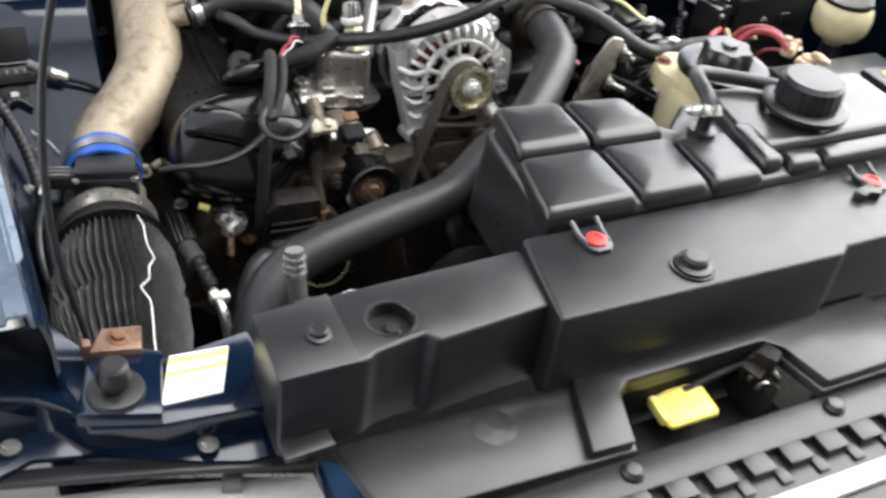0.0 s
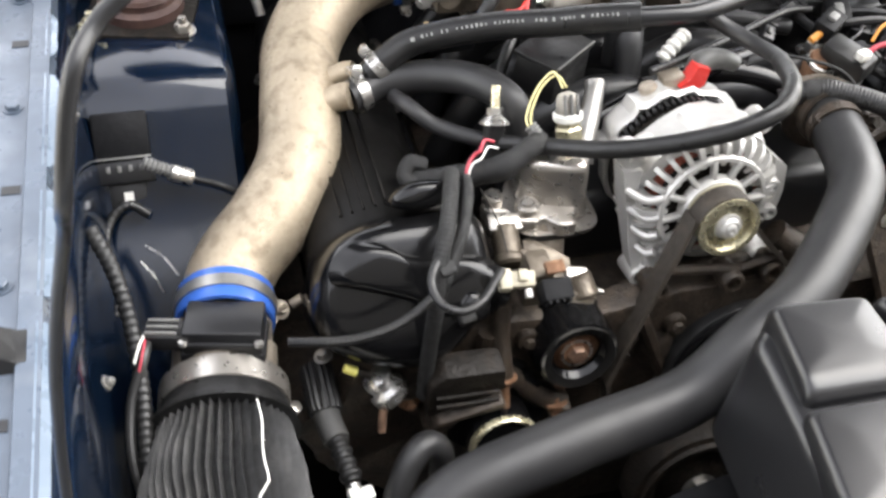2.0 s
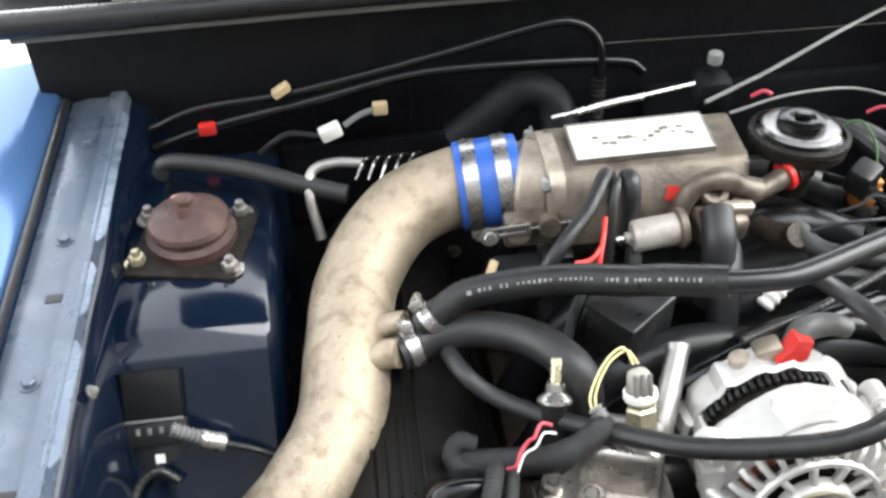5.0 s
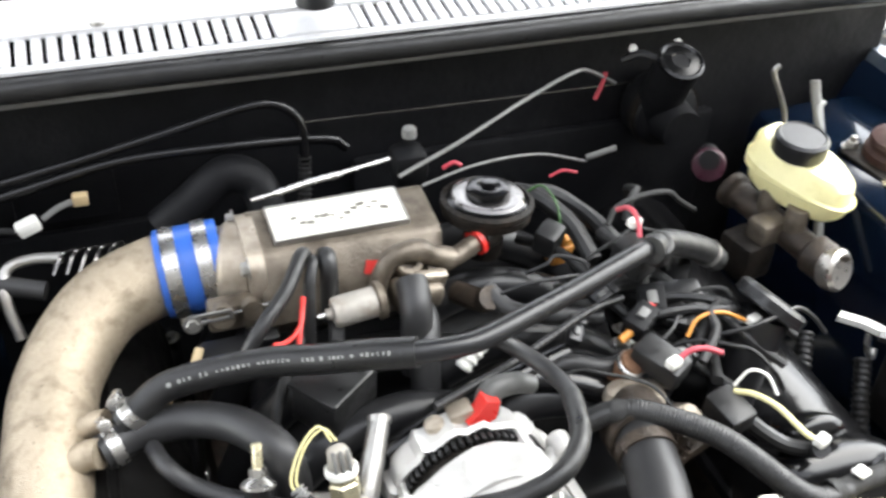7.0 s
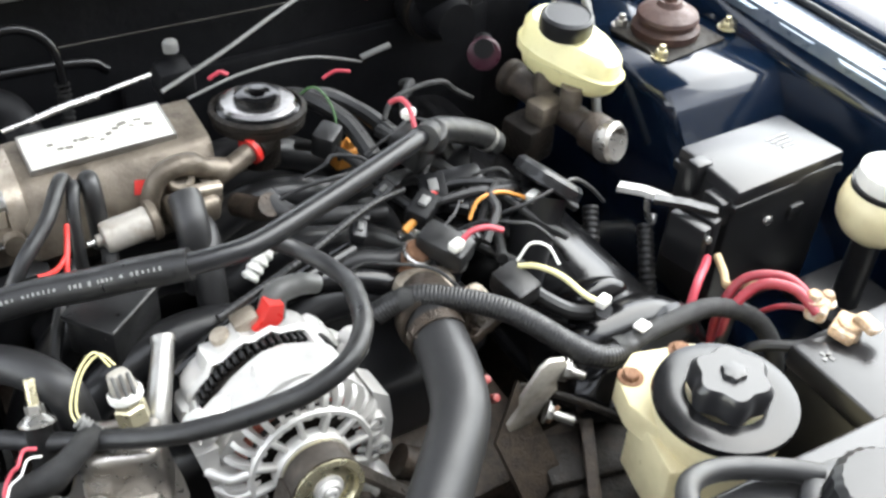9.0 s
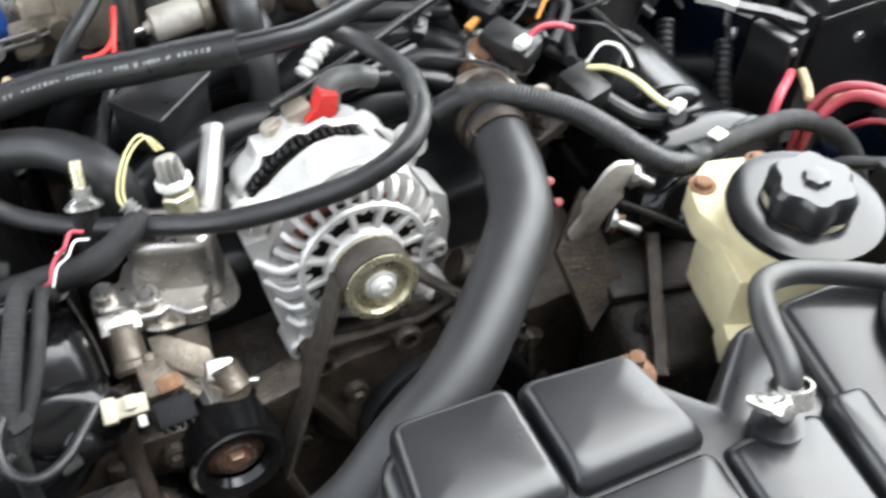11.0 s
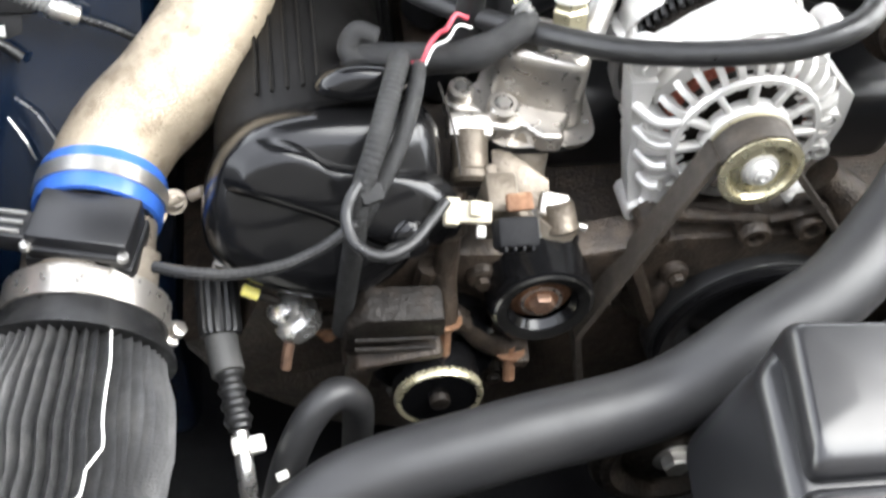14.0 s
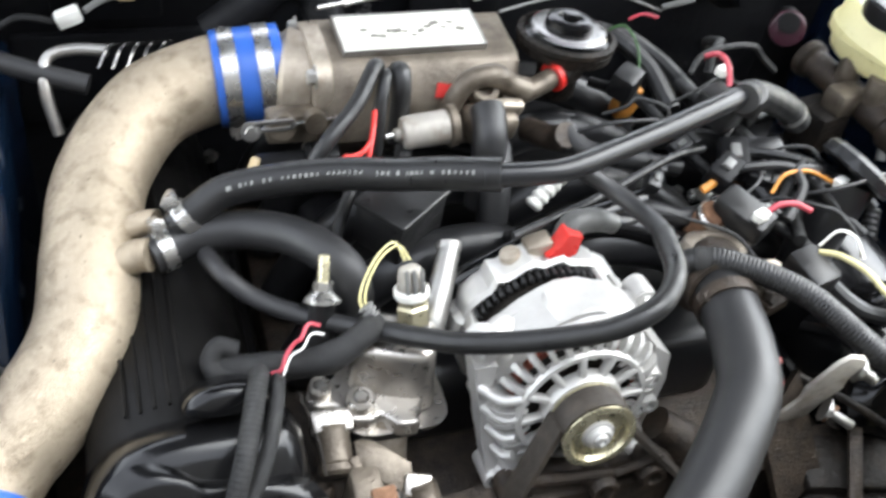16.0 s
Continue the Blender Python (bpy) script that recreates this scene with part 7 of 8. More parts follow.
solo("hose_tag", box(0.016, 0.012, 0.004, 0.002, at((0.285, 0.378, 0.776), 0, 10, 20)), LABELM, "small white tag on the cable", "tag")

# ---- battery, fuse box, washer bottle ----
ba = thing("battery", (0.51, 0.2, 0.54), "dark grey car battery with corroded terminals", "battery")
part("case", box(0.2, 0.23, 0.19, 0.005, at((0.508, 0.195, 0.54))), BLACK, ba)
part("lid", box(0.205, 0.235, 0.026, 0.005, at((0.508, 0.195, 0.731))), TANK, ba)
part("vent_strip", box(0.05, 0.16, 0.012, 0.004, at((0.55, 0.18, 0.757))), BLACK, ba)
part("blue_label", box(0.03, 0.06, 0.001, 0, at((0.595, 0.16, 0.7572))), SILIC, ba, "blue and red printed label")
part("red_spot", disc(0.01, 0.001, 16, at((0.553, 0.235, 0.7692))), ORANGE, ba)
part("plus_mark", merge(box(0.014, 0.004, 0.0008, 0, at((0.425, 0.285, 0.7572), 0, 0, 20)), box(0.004, 0.014, 0.0008, 0, at((0.425, 0.285, 0.7572), 0, 0, 20))), GREYP, ba)
part("terminal", merge(disc(0.012, 0.018, 16, at((0.462, 0.297, 0.757)), 0.003), box(0.036, 0.024, 0.012, 0.004, at((0.46, 0.3, 0.758), 8, 6, 24)), box(0.022, 0.02, 0.018, 0.005, at((0.448, 0.325, 0.764), 0, -8, 30)), bolt((0.445, 0.33, 0.782), Z, 0.007, 0.007), bolt((0.462, 0.328, 0.772), Z, 0.0065, 0.011), box(0.022, 0.024, 0.01, 0.004, at((0.47, 0.288, 0.77), 10, 20, 10))), CRUST, ba, "corroded brass terminal with white crust")
for k, pts in enumerate(([(0.44, 0.318, 0.775), (0.435, 0.345, 0.785), (0.415, 0.368, 0.78), (0.39, 0.372, 0.755), (0.38, 0.365, 0.715)], [(0.448, 0.325, 0.775), (0.44, 0.36, 0.785), (0.412, 0.385, 0.775), (0.39, 0.385, 0.74), (0.385, 0.38, 0.70)], [(0.45, 0.32, 0.77), (0.435, 0.35, 0.76), (0.43, 0.375, 0.73)])):
    solo("battery_lead", tube(pts, (0.005, 0.0046, 0.0026)[k], 12), DULLRED, "red battery lead with faded insulation", "cable", "red leads")
for k, pts in enumerate(([(0.39, 0.371, 0.75), (0.381, 0.366, 0.72), (0.378, 0.362, 0.69)], [(0.45, 0.30, 0.755), (0.42, 0.31, 0.75), (0.39, 0.335, 0.74), (0.37, 0.34, 0.72)])):
    solo("black_lead", tube(pts, 0.0055, 10), RUBBER, "black battery cable end", "cable")
solo("tan_wire", tube([(0.452, 0.455, 0.735), (0.445, 0.435, 0.73), (0.43, 0.415, 0.735), (0.425, 0.395, 0.755), (0.435, 0.38, 0.765)], 0.0045, 8), TAN, "tan wire loop beside the fuse box", "wire")
solo("red_wire", tube([(0.435, 0.452, 0.74), (0.42, 0.44, 0.745), (0.392, 0.42, 0.75), (0.372, 0.405, 0.73)], 0.0045, 8), PINK, "red wire below the fuse box", "wire")

fb = thing("fuse_box", (0.53, 0.485, 0.62), "black plastic fuse box with a pale reflecting lid", "fuse box")
part("body", box(0.155, 0.088, 0.17, 0.005, at((0.528, 0.486, 0.62))), BLACK, fb)
part("lid", prism([(0.452, 0.44), (0.612, 0.446), (0.6, 0.534), (0.452, 0.534)], 0.784, 0.802, 0.005), TANK, fb, "black lid with worn print")
part("lid_rim", prism([(0.45, 0.438), (0.614, 0.444), (0.602, 0.536), (0.45, 0.536)], 0.775, 0.785, 0.002), BLACK, fb)
part("latch", box(0.022, 0.018, 0.04, 0.003, at((0.452, 0.5, 0.765))), BLACK, fb)
part("latch", box(0.018, 0.03, 0.03, 0.003, at((0.447, 0.46, 0.758))), BLACK, fb)
part("screw", disc(0.006, 0.004, 12, at((0.51, 0.4425, 0.745), 90), 0.001), CHROME, fb)
part("side_latch", box(0.02, 0.008, 0.02, 0.003, at((0.55, 0.441, 0.735))), BLACK, fb)
for k in range(4):
    part("print_bar", box(0.03 - 0.004 * k, 0.0022, 0.0006, 0, at((0.56, 0.5 - 0.006 * k, 0.802), 0, 0, 2)), PRINT, fb)
fb.location += V((0.034, 0.036, -0.014))
cq = thing("cable_connector", (0.44, 0.48, 0.71), "tall black twin cable connector beside the fuse box", "connector")
for x in (0.436, 0.455):
    part("housing", box(0.014, 0.045, 0.058, 0.003, at((x, 0.486 + (x - 0.436) * 0.3, 0.708), 0, 0, 14)), BLACK, cq)
part("arm", loft([[(x - 0.004, y - 0.005, z), (x + 0.004, y + 0.003, z), (x + 0.004, y + 0.003, z + 0.006), (x - 0.004, y - 0.005, z + 0.006)] for x, y, z in ((0.412, 0.52, 0.775), (0.44, 0.5, 0.772), (0.465, 0.48, 0.766))]), RUBBER, cq)
part("screw", disc(0.004, 0.004, 10, at((0.44, 0.462, 0.755), 70), 0.001), CHROME, cq)
gb_ = thing("grey_lever", (0.44, 0.57, 0.72), "pale grey plastic lever arm", "lever")
part("arm", loft([[(x - 0.005, y - 0.003, z), (x + 0.005, y + 0.003, z), (x + 0.0045, y + 0.003, z + 0.007), (x - 0.0045, y - 0.003, z + 0.007)] for x, y, z in ((0.43, 0.592, 0.735), (0.447, 0.57, 0.738), (0.466, 0.545, 0.735))]), WHITEP, gb_)
part("clip", tube([(0.45, 0.565, 0.735), (0.45, 0.56, 0.715), (0.455, 0.555, 0.705), (0.46, 0.56, 0.712)], 0.0035, 8), CHROME, gb_)
wb = thing("washer_bottle", (0.63, 0.4, 0.6), "cream plastic washer bottle with a white cap", "bottle")
part("body", lathe([(0.012, 0.09), (0.02, 0.1), (0.034, 0.108), (0.043, 0.122), (0.045, 0.14), (0.042, 0.155), (0.034, 0.165), (0.03, 0.168)], 36, at((0.638, 0.415, 0.622))), CREAM, wb)
part("cap", lathe([(0.034, 0), (0.036, 0.004), (0.034, 0.018), (0.03, 0.02), (0.0, 0.021)], 36, at((0.638, 0.415, 0.789))), WHITEP, wb)
part("neck", ring(0.028, 0.038, 0.005, 36, at((0.638, 0.415, 0.784))), BLACK, wb)

part("foot", disc(0.016, 0.1, 18, at((0.638, 0.415, 0.615))), BLACK, wb)
part("bracket", box(0.1, 0.1, 0.02, 0.006, at((0.648, 0.42, 0.605))), BLACK, wb)

# ---- brakes ----
bk = thing("brake_booster", (0.42, 0.92, 0.6), "black brake booster drum on the bulkhead", "brake booster")
part("drum", lathe([(0.0, 0), (0.04, 0.0), (0.046, 0.01), (0.046, 0.04), (0.042, 0.05), (0.03, 0.055), (0.026, 0.09), (0, 0.09)], 44, along((0.40, 0.985, 0.775), (0.40, 0.86, 0.775))), FIREW, bk)
part("band", ring(0.042, 0.0475, 0.01, 44, along((0.40, 0.95, 0.775), (0.40, 0.86, 0.775))), DARK, bk)
pc = thing("vacuum_valve", (0.385, 0.83, 0.76), "plum-coloured round plastic valve with hose", "valve")
part("disc", disc(0.02, 0.01, 28, along((0.392, 0.818, 0.776), (0.37, 0.79, 0.786)), 0.003), PURPLE, pc)
part("tube", tube([(0.40, 0.835, 0.78), (0.392, 0.82, 0.784), (0.385, 0.81, 0.787)], 0.012, 14), BLACK, pc)
mc = thing("master_cylinder", (0.43, 0.7, 0.7), "dirty cast aluminium brake master cylinder", "master cylinder")
part("body", lathe([(0.022, 0), (0.022, 0.01), (0.017, 0.014), (0.017, 0.13), (0.023, 0.135), (0.023, 0.165), (0.02, 0.17), (0, 0.17)], 32, along((0.418, 0.80, 0.748), (0.448, 0.64, 0.742))), BROWN, mc)
part("end_plug", lathe([(0.022, 0), (0.024, 0.004), (0.024, 0.016), (0.02, 0.02), (0.012, 0.018), (0, 0.018)], 28, along((0.444, 0.645, 0.74), (0.458, 0.61, 0.752))), CAST, mc)
part("port", merge(disc(0.013, 0.03, 16, at((0.435, 0.70, 0.755)), 0.002), disc(0.013, 0.03, 16, at((0.427, 0.74, 0.757)), 0.002), box(0.04, 0.03, 0.03, 0.006, at((0.412, 0.715, 0.735), 0, 0, 12))), GRIME, mc)
part("valve_block", box(0.045, 0.05, 0.05, 0.008, at((0.395, 0.72, 0.69), 0, 0, 12)), DARK, mc)
rs = thing("brake_reservoir", (0.445, 0.73, 0.77), "pale yellow brake fluid reservoir with black cap", "reservoir")


def bsec(z, k, dy=0.0):
    out = []
    for i in range(32):
        a = 2 * math.pi * i / 32
        y = 0.068 * math.copysign(abs(math.sin(a)) ** 0.75, math.sin(a))
        w = 0.036 + 0.004 * math.sin(a)
        x = w * math.copysign(abs(math.cos(a)) ** 0.75, math.cos(a))
        v = Matrix.Rotation(radians(22), 2) @ V((x * k, y * k))
        out.append((0.452 + v.x, 0.73 + v.y + dy, z + 0.012 * math.sin(a) * (1 if z > 0.8 else 0.3)))
    return out


part("body", loft([bsec(0.775, 0.72), bsec(0.783, 0.86), bsec(0.797, 0.9), bsec(0.8, 0.98), bsec(0.806, 0.98), bsec(0.809, 0.92), bsec(0.826, 0.88), bsec(0.834, 0.76)]), PALE, rs)
part("cap", lathe([(0.028, 0), (0.03, 0.003), (0.0295, 0.02), (0.026, 0.023), (0.024, 0.0215), (0, 0.021)], 60, at((0.442, 0.735, 0.834), 4), 30, 0.012), BLACK, rs, "ribbed black screw cap")
solo("brake_pipe", tube([(0.51, 0.84, 0.78), (0.506, 0.85, 0.815), (0.482, 0.85, 0.86), (0.478, 0.85, 0.872), (0.484, 0.85, 0.877)], 0.0032, 8), STEEL, "pale bent metal brake pipe", "pipe")
hose("grey_hose", [(0.536, 0.845, 0.853), (0.536, 0.835, 0.835), (0.534, 0.81, 0.8), (0.52, 0.76, 0.73), (0.5, 0.71, 0.66)], 0.006, "smooth grey conduit beside the reservoir", GREYP)
hose("strut_wire", [(0.545, 0.83, 0.83), (0.53, 0.82, 0.825), (0.525, 0.79, 0.80), (0.51, 0.77, 0.79), (0.49, 0.76, 0.77)], 0.0035, "thin black wire beside the strut tower", GREYP)
for x, y in ((0.395, 0.555), (0.43, 0.50)):
    hose("conduit", [(x + 0.02, y + 0.06, 0.70), (x, y + 0.02, 0.66), (x - 0.01, y - 0.03, 0.58), (x - 0.015, y - 0.06, 0.48)], 0.009, "black corrugated conduit running down", RUBBER, ribs=0.09, pitch=0.007)
cn2 = thing("vacuum_canister", (0.395, 0.95, 0.76), "round black canister on the bulkhead", "canister")
part("body", lathe([(0.026, 0), (0.028, 0.006), (0.028, 0.09), (0.028, 0.094), (0.024, 0.0955), (0.022, 0.094), (0.01, 0.095), (0, 0.095)], 36, at((0.389, 0.95, 0.778), 24)), FIREW, cn2)
part("lid", lathe([(0.0285, 0.092), (0.029, 0.096), (0.026, 0.0975), (0.023, 0.0955), (0.012, 0.0965), (0.010, 0.0945), (0, 0.0945)], 36, at((0.389, 0.95, 0.778), 24)), GLOSSB, cn2, "round black lid")
part("neck_pipe", tube([(0.37, 0.93, 0.86), (0.352, 0.945, 0.862), (0.335, 0.955, 0.85)], 0.005, 10), BLACK, cn2)
for x in (0.348, 0.41):
    part("screw", disc(0.0048, 0.006, 12, at((x, 0.958, 0.862), 30), 0.001), WHITEP, cn2)
solo("red_tag", tube([(0.312, 0.95, 0.84), (0.305, 0.945, 0.825), (0.296, 0.94, 0.81)], 0.003, 8), DULLRED, "red wire end on the bulkhead", "wire")

# oil filler
of = thing("oil_filler", (0.30, 0.56, 0.7), "black plastic oil filler neck with a capped top", "oil filler")
part("neck", tube([(0.262, 0.53, 0.7), (0.275, 0.542, 0.75), (0.296, 0.554, 0.805)], lambda u: 0.022 + 0.004 * u, 22, 6), BLACK, of)
part("cap", lathe([(0.03, 0), (0.036, 0.003), (0.036, 0.012), (0.032, 0.016), (0, 0.017)], 40, along((0.298, 0.556, 0.808), (0.325, 0.562, 0.84)), 10, 0.03), BLACK, of)
part("cap_rim", ring(0.034, 0.0372, 0.003, 40, along((0.2995, 0.5565, 0.8095), (0.325, 0.562, 0.84))), BLACK, of)

# injector wiring: taped bundles with bright wire ends
random.seed(21)
BUNDLES = (((0.12, 0.75, 0.79), (0.15, 0.7, 0.80), (0.17, 0.63, 0.79), (0.2, 0.56, 0.78), (0.24, 0.5, 0.77)), ((0.2, 0.72, 0.80), (0.22, 0.66, 0.80), (0.24, 0.6, 0.79), (0.26, 0.55, 0.76)), ((0.1, 0.77, 0.78), (0.16, 0.8, 0.79), (0.2, 0.77, 0.78), (0.23, 0.7, 0.76)), ((0.23, 0.6, 0.795), (0.25, 0.575, 0.79), (0.235, 0.54, 0.785), (0.215, 0.5, 0.79)), ((0.215, 0.49, 0.79), (0.225, 0.465, 0.775), (0.25, 0.44, 0.76), (0.27, 0.42, 0.765), (0.262, 0.405, 0.785)), ((0.13, 0.67, 0.77), (0.17, 0.66, 0.775), (0.22, 0.66, 0.77), (0.28, 0.62, 0.75)), ((-0.13, 0.66, 0.80), (-0.145, 0.64, 0.79), (-0.165, 0.61, 0.77), (-0.18, 0.58, 0.74)), ((-0.1, 0.66, 0.80), (-0.105, 0.64, 0.785), (-0.115, 0.6, 0.75)), ((0.08, 0.79, 0.80), (0.13, 0.77, 0.815), (0.165, 0.73, 0.80), (0.175, 0.68, 0.78)), ((0.06, 0.6, 0.74), (0.12, 0.61, 0.75), (0.18, 0.58, 0.745), (0.25, 0.6, 0.74)))
for k, b in enumerate(BUNDLES):
    solo("wiring_loom", tube([V(p) for p in b], 0.0055 + 0.002 * (k % 3), 10, 8, wobble=0.12), CLOTH if k % 2 else RUBBER, "black taped engine wiring loom", "wiring", "wiring bundles")
for p, s_, rz in (((0.195, 0.64, 0.815), (0.03, 0.04, 0.03), 20), ((0.235, 0.615, 0.785), (0.05, 0.026, 0.022), -14), ((0.24, 0.6, 0.78), (0.045, 0.02, 0.018), 10), ((0.17, 0.53, 0.79), (0.03, 0.05, 0.024), 30), ((0.27, 0.565, 0.785), (0.035, 0.03, 0.025), -30), ((0.21, 0.47, 0.772), (0.03, 0.04, 0.025), 12), ((0.14, 0.72, 0.775), (0.03, 0.025, 0.03), 40), ((0.25, 0.66, 0.77), (0.04, 0.03, 0.03), 0)):
    solo("wire_plug", box(*s_, 0.005, at(p, 8, -6, rz)), RUBBER if rz > 0 else BLACK, "black injector wiring plug", "plug", "wiring plugs")
for name, m, lab, r, pts in (
        ("orange_wire", ORANGE, "orange wire with a white plug", 0.0019, [(0.205, 0.544, 0.808), (0.22, 0.553, 0.82), (0.245, 0.553, 0.821), (0.268, 0.545, 0.812)]),
        ("pink_wire", PINK, "pink-red wire with a white plug", 0.0028, [(0.172, 0.507, 0.82), (0.185, 0.51, 0.826), (0.2, 0.508, 0.827), (0.216, 0.505, 0.82)]),
        ("pink_wire", PINK, "pink-red wire on the plug", 0.0026, [(0.192, 0.68, 0.852), (0.198, 0.67, 0.86), (0.2, 0.655, 0.858), (0.198, 0.64, 0.845)]),
        ("yellow_wire", YWIRE, "pale yellow twisted wires", 0.0028, [(0.217, 0.477, 0.798), (0.228, 0.465, 0.803), (0.24, 0.445, 0.803), (0.25, 0.42, 0.796), (0.256, 0.412, 0.793)]),
        ("white_wire", LABELM, "white wire beside the yellow ones", 0.0014, [(0.219, 0.482, 0.80), (0.232, 0.482, 0.815), (0.246, 0.474, 0.812), (0.25, 0.46, 0.8)]),
        ("red_wire", RED, "red wire below the throttle body", 0.0024, [(-0.131, 0.655, 0.842), (-0.136, 0.638, 0.836), (-0.143, 0.62, 0.824), (-0.146, 0.61, 0.81)]),
        ("red_wire", RED, "red wire below the throttle body", 0.0022, [(-0.138, 0.632, 0.834), (-0.148, 0.62, 0.832), (-0.158, 0.612, 0.834), (-0.167, 0.61, 0.836)]),
        ("green_wire", GREEN, "thin green wire by the valve", 0.0012, [(0.125, 0.76, 0.82), (0.145, 0.755, 0.83), (0.155, 0.735, 0.815), (0.15, 0.71, 0.79)]),
        ("pink_wire", PINK, "pink-red wire by the valve", 0.0018, [(0.17, 0.79, 0.815), (0.185, 0.79, 0.82), (0.2, 0.785, 0.818)]),
        ("pink_wire", PINK, "short red wire end by the cable", 0.0022, [(0.05, 0.80, 0.84), (0.062, 0.80, 0.845), (0.07, 0.797, 0.842)]),
        ("red_wire", RED, "short red wire by the bundle", 0.0035, [(0.18, 0.585, 0.81), (0.19, 0.59, 0.812), (0.2, 0.592, 0.808)]),
        ("orange_tape", ORANGE, "orange tape on a thin line", 0.004, [(0.145, 0.56, 0.805), (0.152, 0.562, 0.808), (0.16, 0.565, 0.81)])):
    solo(name, tube(pts, r, 8), m, lab, "wire")
for p, m in (((0.275, 0.543, 0.808), WHITEP), ((0.168, 0.506, 0.815), WHITEP), ((0.203, 0.662, 0.842), WHITEP), ((0.262, 0.408, 0.788), WHITEP)):
    solo("white_plug", box(0.014, 0.01, 0.009, 0.002, at(p, 0, 0, 20)), m, "small white plastic wire plug", "plug", "white plugs")
bp = thing("brown_cap", (0.148, 0.54, 0.77), "rusty brown round cap with a bright rim beside the hose", "cap")
part("cap", lathe([(0.013, -0.03), (0.013, 0.0), (0.0115, 0.004), (0.006, 0.006), (0, 0.0062)], 28, at((0.149, 0.54, 0.794), 20, 10)), RUST, bp)
part("rim", lathe([(0.0128, -0.005), (0.0146, -0.004), (0.0146, 0.0), (0.0128, 0.001)], 28, at((0.149, 0.54, 0.794), 20, 10)), CHROME, bp, "bright metal rim")
for loc, size, turn in (((0.17, 0.575, 0.802), (0.034, 0.022, 0.022), 35), ((0.2, 0.6, 0.796), (0.026, 0.04, 0.018), -20)):
    bc = thing("loom_connector", loc, "black ribbed loom connector with a grey latch", "connector", "loom connectors")
    cm2 = at(loc, 12, -8, turn)
    part("body", box(*size, 0.003, cm2), FIREW, bc)
    part("latch", box(size[0] * 0.35, size[1] * 0.4, 0.004, 0.001, cm2 @ at((0, 0, size[2]))), GREYP, bc)
    for q in (-0.3, 0.0, 0.3):
        part("rib", box(0.002, size[1] * 1.04, size[2] * 0.8, 0.0005, cm2 @ at((q * size[0], 0, 0.002))), BLACK, bc)
tc = thing("hose_neck", (0.178, 0.526, 0.76), "round black hose neck with a thin bright band", "neck")
part("neck", lathe([(0.013, -0.03), (0.013, 0.0), (0.0105, 0.003), (0.009, 0.0), (0.0, -0.002)], 28, at((0.178, 0.526, 0.787), 10, 6)), BLACK, tc)
part("band", ring(0.0128, 0.0138, 0.004, 28, at((0.178, 0.526, 0.78), 10, 6)), CHROME, tc, "bright band")
op = thing("orange_plug", (0.178, 0.767, 0.70), "bright orange plastic wiring plug", "plug")
part("body", box(0.026, 0.02, 0.03, 0.005, at((0.186, 0.785, 0.70), 12, 10, 15)), ORANGE, op)
part("tab", box(0.013, 0.01, 0.012, 0.002, at((0.193, 0.778, 0.727), 12, 10, 15)), ORANGE, op)
part("mouth", box(0.014, 0.004, 0.012, 0.001, at((0.183, 0.774, 0.716), 12, 10, 15)), BLACK, op)

# loose thin wires over the driver's side of the manifold
random.seed(23)
for k in range(16):
    x, y = random.uniform(0.04, 0.24), random.uniform(0.5, 0.72)
    a = random.uniform(-0.6, 1.2)
    l = random.uniform(0.08, 0.16)
    z = 0.79 + 0.02 * random.random()
    pts = []
    for i in range(6):
        u = i / 5
        pts.append((x + l * u * math.cos(a) + random.uniform(-0.008, 0.008), y + l * u * math.sin(a) + random.uniform(-0.008, 0.008), z + 0.03 * math.sin(u * 3.1) - 0.03 * u))
    solo("loose_wire", tube(pts, random.choice((0.0016, 0.002, 0.003, 0.0045)), 8, 5), random.choice((RUBBER, CLOTH, HOSEM)), "thin black loose engine wire", "wire", "loose wires")
for x, y, rz in ((0.16, 0.63, 20), (0.215, 0.575, -35), (0.11, 0.59, 60), (0.19, 0.53, 10), (0.235, 0.655, -60)):
    q = thing("wire_connector", (x, y, 0.79), "small black wiring connector with pale latch", "connector", "wire connectors")
    qm = at((x, y, 0.795), random.uniform(-25, 25), random.uniform(-20, 20), rz)
    part("body", box(0.026, 0.014, 0.012, 0.002, qm), BLACK, q)
    part("collar", box(0.008, 0.017, 0.015, 0.0015, qm @ at((0.011, 0, -0.0015))), RUBBER, q)
    part("latch", box(0.009, 0.005, 0.003, 0.001, qm @ at((-0.003, 0, 0.012))), GREYP, q)

# ---- passenger inner wing and bulkhead details ----
rb_ = thing("relay_unit", (-0.535, 0.585, 0.70), "flat black relay unit on the strut tower's sloping front", "relay")
rm = Matrix.Translation((-0.5385, 0.5945, 0.7475)) @ pose(0, 0, 0, 52.8)
part("case", box(0.0505, 0.0425, 0.014, 0.0025, rm @ at((0, 0, -0.011))), FIREW, rb_)
part("case_edge", box(0.0505, 0.0022, 0.002, 0.0004, rm @ at((0, -0.0212, 0.0025))), GREYP, rb_)
part("socket", box(0.054, 0.022, 0.016, 0.002, rm @ at((0, -0.034, -0.016))), BLACK, rb_)
for kx in (-0.015, -0.005, 0.005, 0.015):
    part("pin", box(0.0035, 0.006, 0.002, 0.0004, rm @ at((kx, -0.031, 0.0))), GREYP, rb_)
part("bracket", box(0.034, 0.03, 0.006, 0.0015, rm @ at((0.0, -0.058, -0.014))), BLACK, rb_)
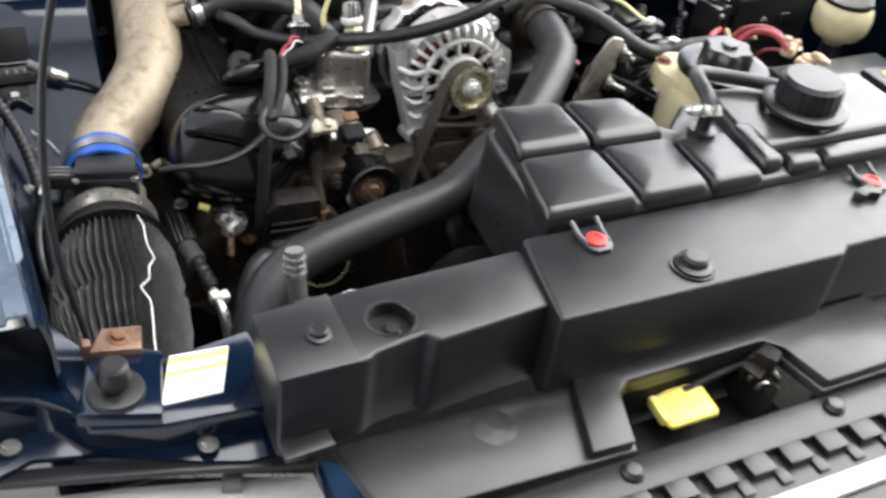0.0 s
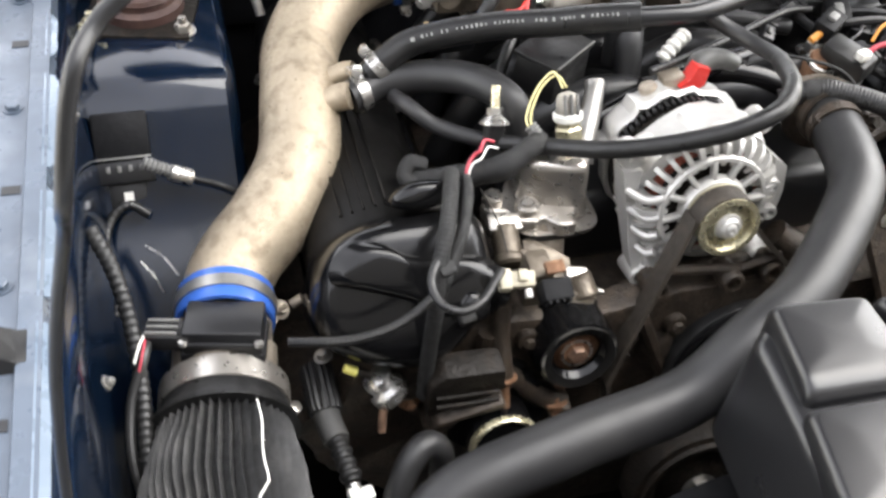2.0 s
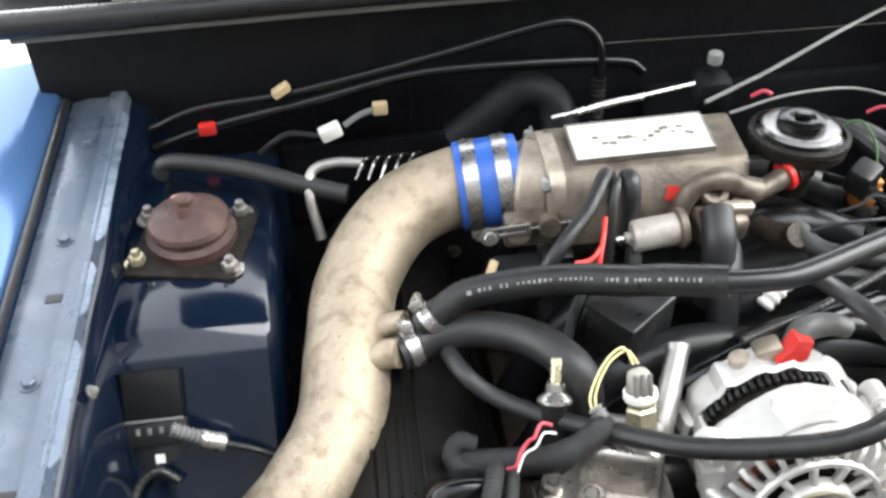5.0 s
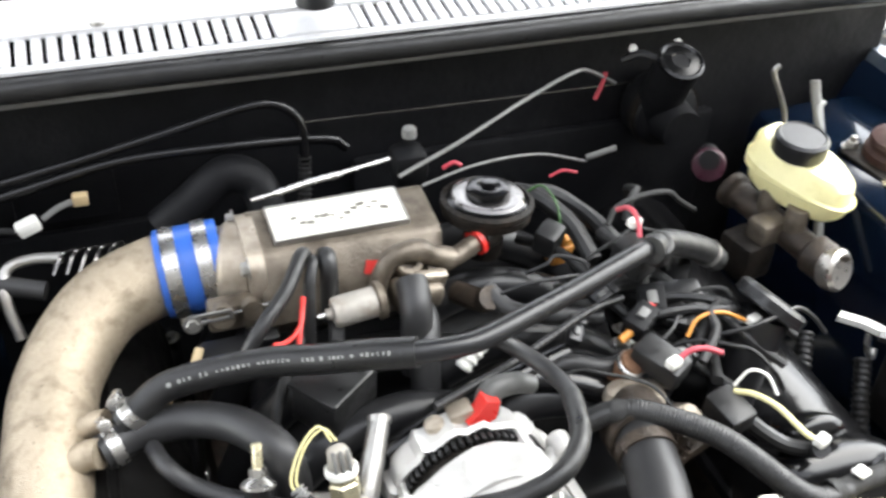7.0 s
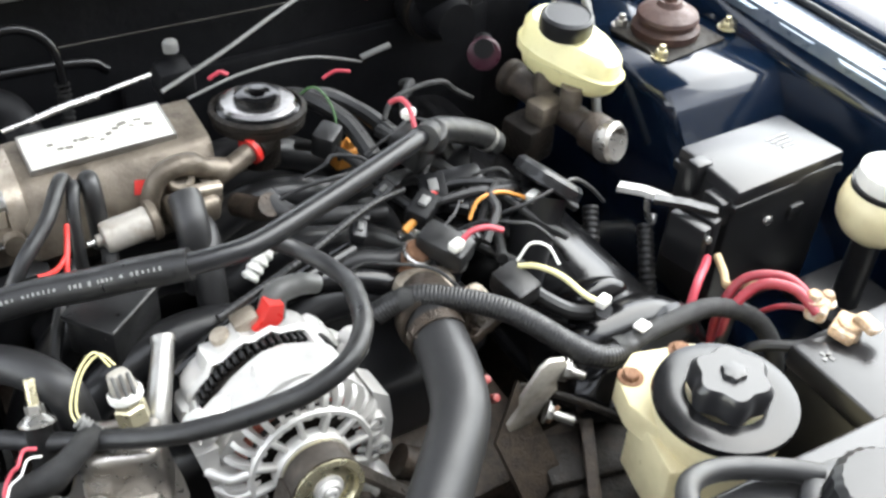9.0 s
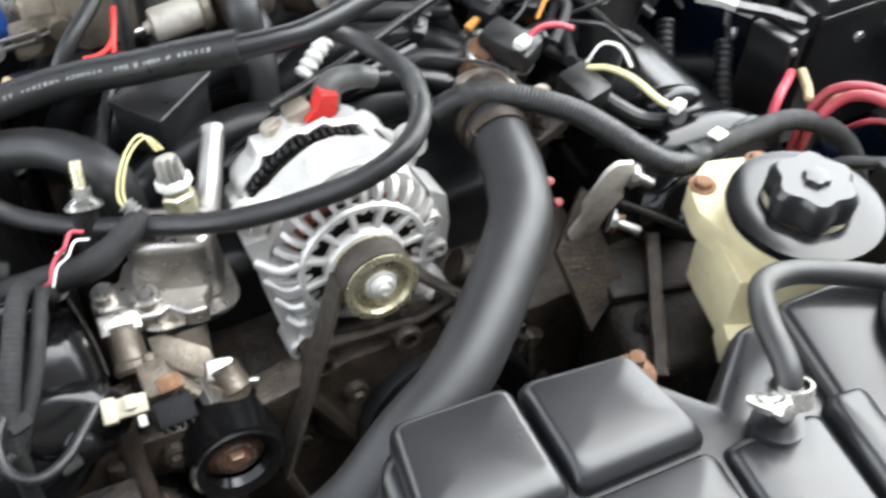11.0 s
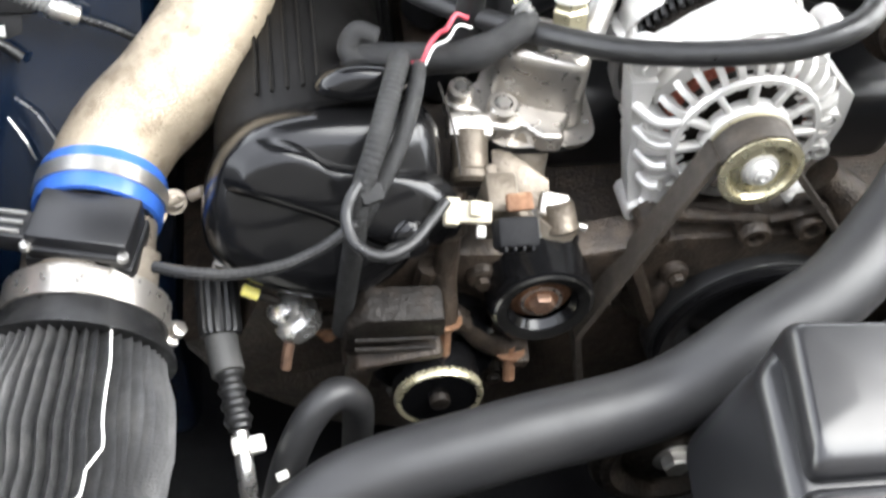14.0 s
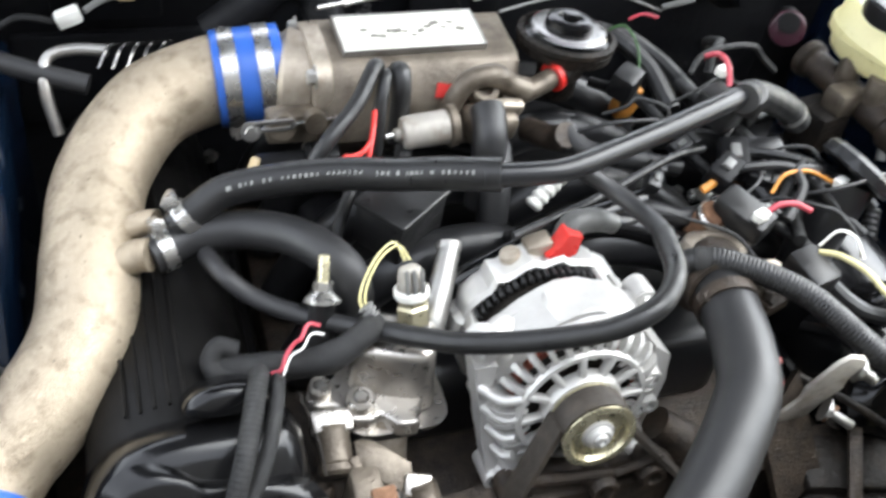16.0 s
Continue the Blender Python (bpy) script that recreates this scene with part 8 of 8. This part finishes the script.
part("label", box(0.0085, 0.008, 0.001, 0, rm @ at((0.0, -0.0575, -0.0075))), LABELM, rb_, "white label square")
wp2 = thing("wing_plug", (-0.48, 0.575, 0.685), "small silver plug with a corrugated wire", "plug")
part("plug", disc(0.008, 0.022, 12, along((-0.498, 0.558, 0.727), (-0.476, 0.559, 0.715)), 0.002), CHROME, wp2)
part("tail", tube([(-0.521, 0.561, 0.74), (-0.511, 0.559, 0.735), (-0.496, 0.558, 0.727)], 0.006, 10, 8, 0.12, 0.004), GREYP, wp2)
part("wire", tube([(-0.478, 0.559, 0.715), (-0.455, 0.556, 0.707), (-0.435, 0.558, 0.69)], 0.003, 8, 8, 0.1, 0.003), RUBBER, wp2)
hose("wing_conduit", [(-0.566, 0.46, 0.755), (-0.552, 0.43, 0.735), (-0.543, 0.395, 0.705), (-0.54, 0.35, 0.67), (-0.542, 0.29, 0.63), (-0.54, 0.2, 0.58)], 0.0065, "black corrugated conduit along the inner wing", RUBBER, ribs=0.07, pitch=0.007)
hose("thin_conduit", [(-0.562, 0.47, 0.635), (-0.566, 0.505, 0.668), (-0.558, 0.538, 0.69), (-0.54, 0.55, 0.70), (-0.522, 0.545, 0.69)], 0.0042, "thin looped black wire on the inner wing", RUBBER, ribs=0.05)
for pts in ([(-0.53, 0.525, 0.67), (-0.515, 0.515, 0.662), (-0.503, 0.50, 0.65)], [(-0.535, 0.512, 0.662), (-0.525, 0.50, 0.652), (-0.518, 0.49, 0.64)]):
    solo("bare_wire", tube(pts, 0.0009, 6), CHROME, "bright bare wire ends", "wire", "bare wires")
for p in ((-0.572, 0.556, 0.80), (-0.558, 0.3, 0.745)):
    solo("wing_bolt", bolt(p, (0.9, 0, 0.4), 0.004, 0.005, True, 0.002), STEEL, "dull steel bolt in the inner wing", "bolt", "wing bolts")
wc = thing("white_connector", (-0.365, 0.9, 0.76), "white and pink wiring connector", "connector")
part("plug", box(0.024, 0.014, 0.016, 0.003, at((-0.365, 0.898, 0.772), 0, -16, 10)), WHITEP, wc)
part("tail", tube([(-0.352, 0.9, 0.784), (-0.335, 0.905, 0.792), (-0.318, 0.908, 0.796)], 0.0035, 8), GREYP, wc)
part("pink_end", box(0.016, 0.01, 0.014, 0.002, at((-0.312, 0.908, 0.79))), TAN, wc)
part("wires", tube([(-0.38, 0.898, 0.775), (-0.41, 0.9, 0.78), (-0.43, 0.9, 0.77), (-0.445, 0.905, 0.755)], 0.0035, 8), RUBBER, wc)
solo("red_connector", box(0.018, 0.01, 0.013, 0.002, at((-0.498, 0.922, 0.775), 0, 0, 5)), RED, "red and white connector on the heater pipe", "connector")
solo("pink_connector", box(0.02, 0.012, 0.01, 0.002, at((-0.412, 0.925, 0.815), 0, -30, 5)), TAN, "pink wiring connector above the pipe", "connector")
solo("green_plug", lathe([(0, 0), (0.01, 0), (0.01, 0.01), (0.006, 0.014), (0, 0.014)], 14, along((-0.455, 0.80, 0.745), (-0.45, 0.78, 0.75))), GREEN, "bright green plug behind the strut tower", "plug")
solo("grommet_bolt", bolt((-0.52, 0.80, 0.772), (0.4, -0.5, 0.6), 0.009, 0.01), COPPER, "copper-coloured bolt on the wing", "bolt")
solo("bulkhead_plate", box(0.11, 0.008, 0.06, 0.004, at((-0.33, 0.965, 0.735))), FIREW, "black plate on the bulkhead", "plate")

# ---- bonnet prop, near the view ----
rod = thing("prop_rod", (-0.536, 0.076, 0.735), "thin black bent bonnet prop rod on the radiator support", "prop rod")
part("rod", tube([(-0.542, 0.069, 0.735), (-0.558, 0.091, 0.856), (-0.549, 0.11, 0.97), (-0.528, 0.105, 1.066), (-0.520, 0.064, 1.111), (-0.5096, 0.0671, 1.1569), (-0.4994, 0.0822, 1.17), (-0.4803, 0.092, 1.1855), (-0.4661, 0.1179, 1.217), (-0.4493, 0.1387, 1.2676), (-0.4367, 0.1594, 1.3353), (-0.4258, 0.1802, 1.4123), (-0.4155, 0.2013, 1.4931), (-0.40, 0.29, 1.75), (-0.39, 0.48, 2.02)], 0.0031, 14, 8), BLACK, rod)
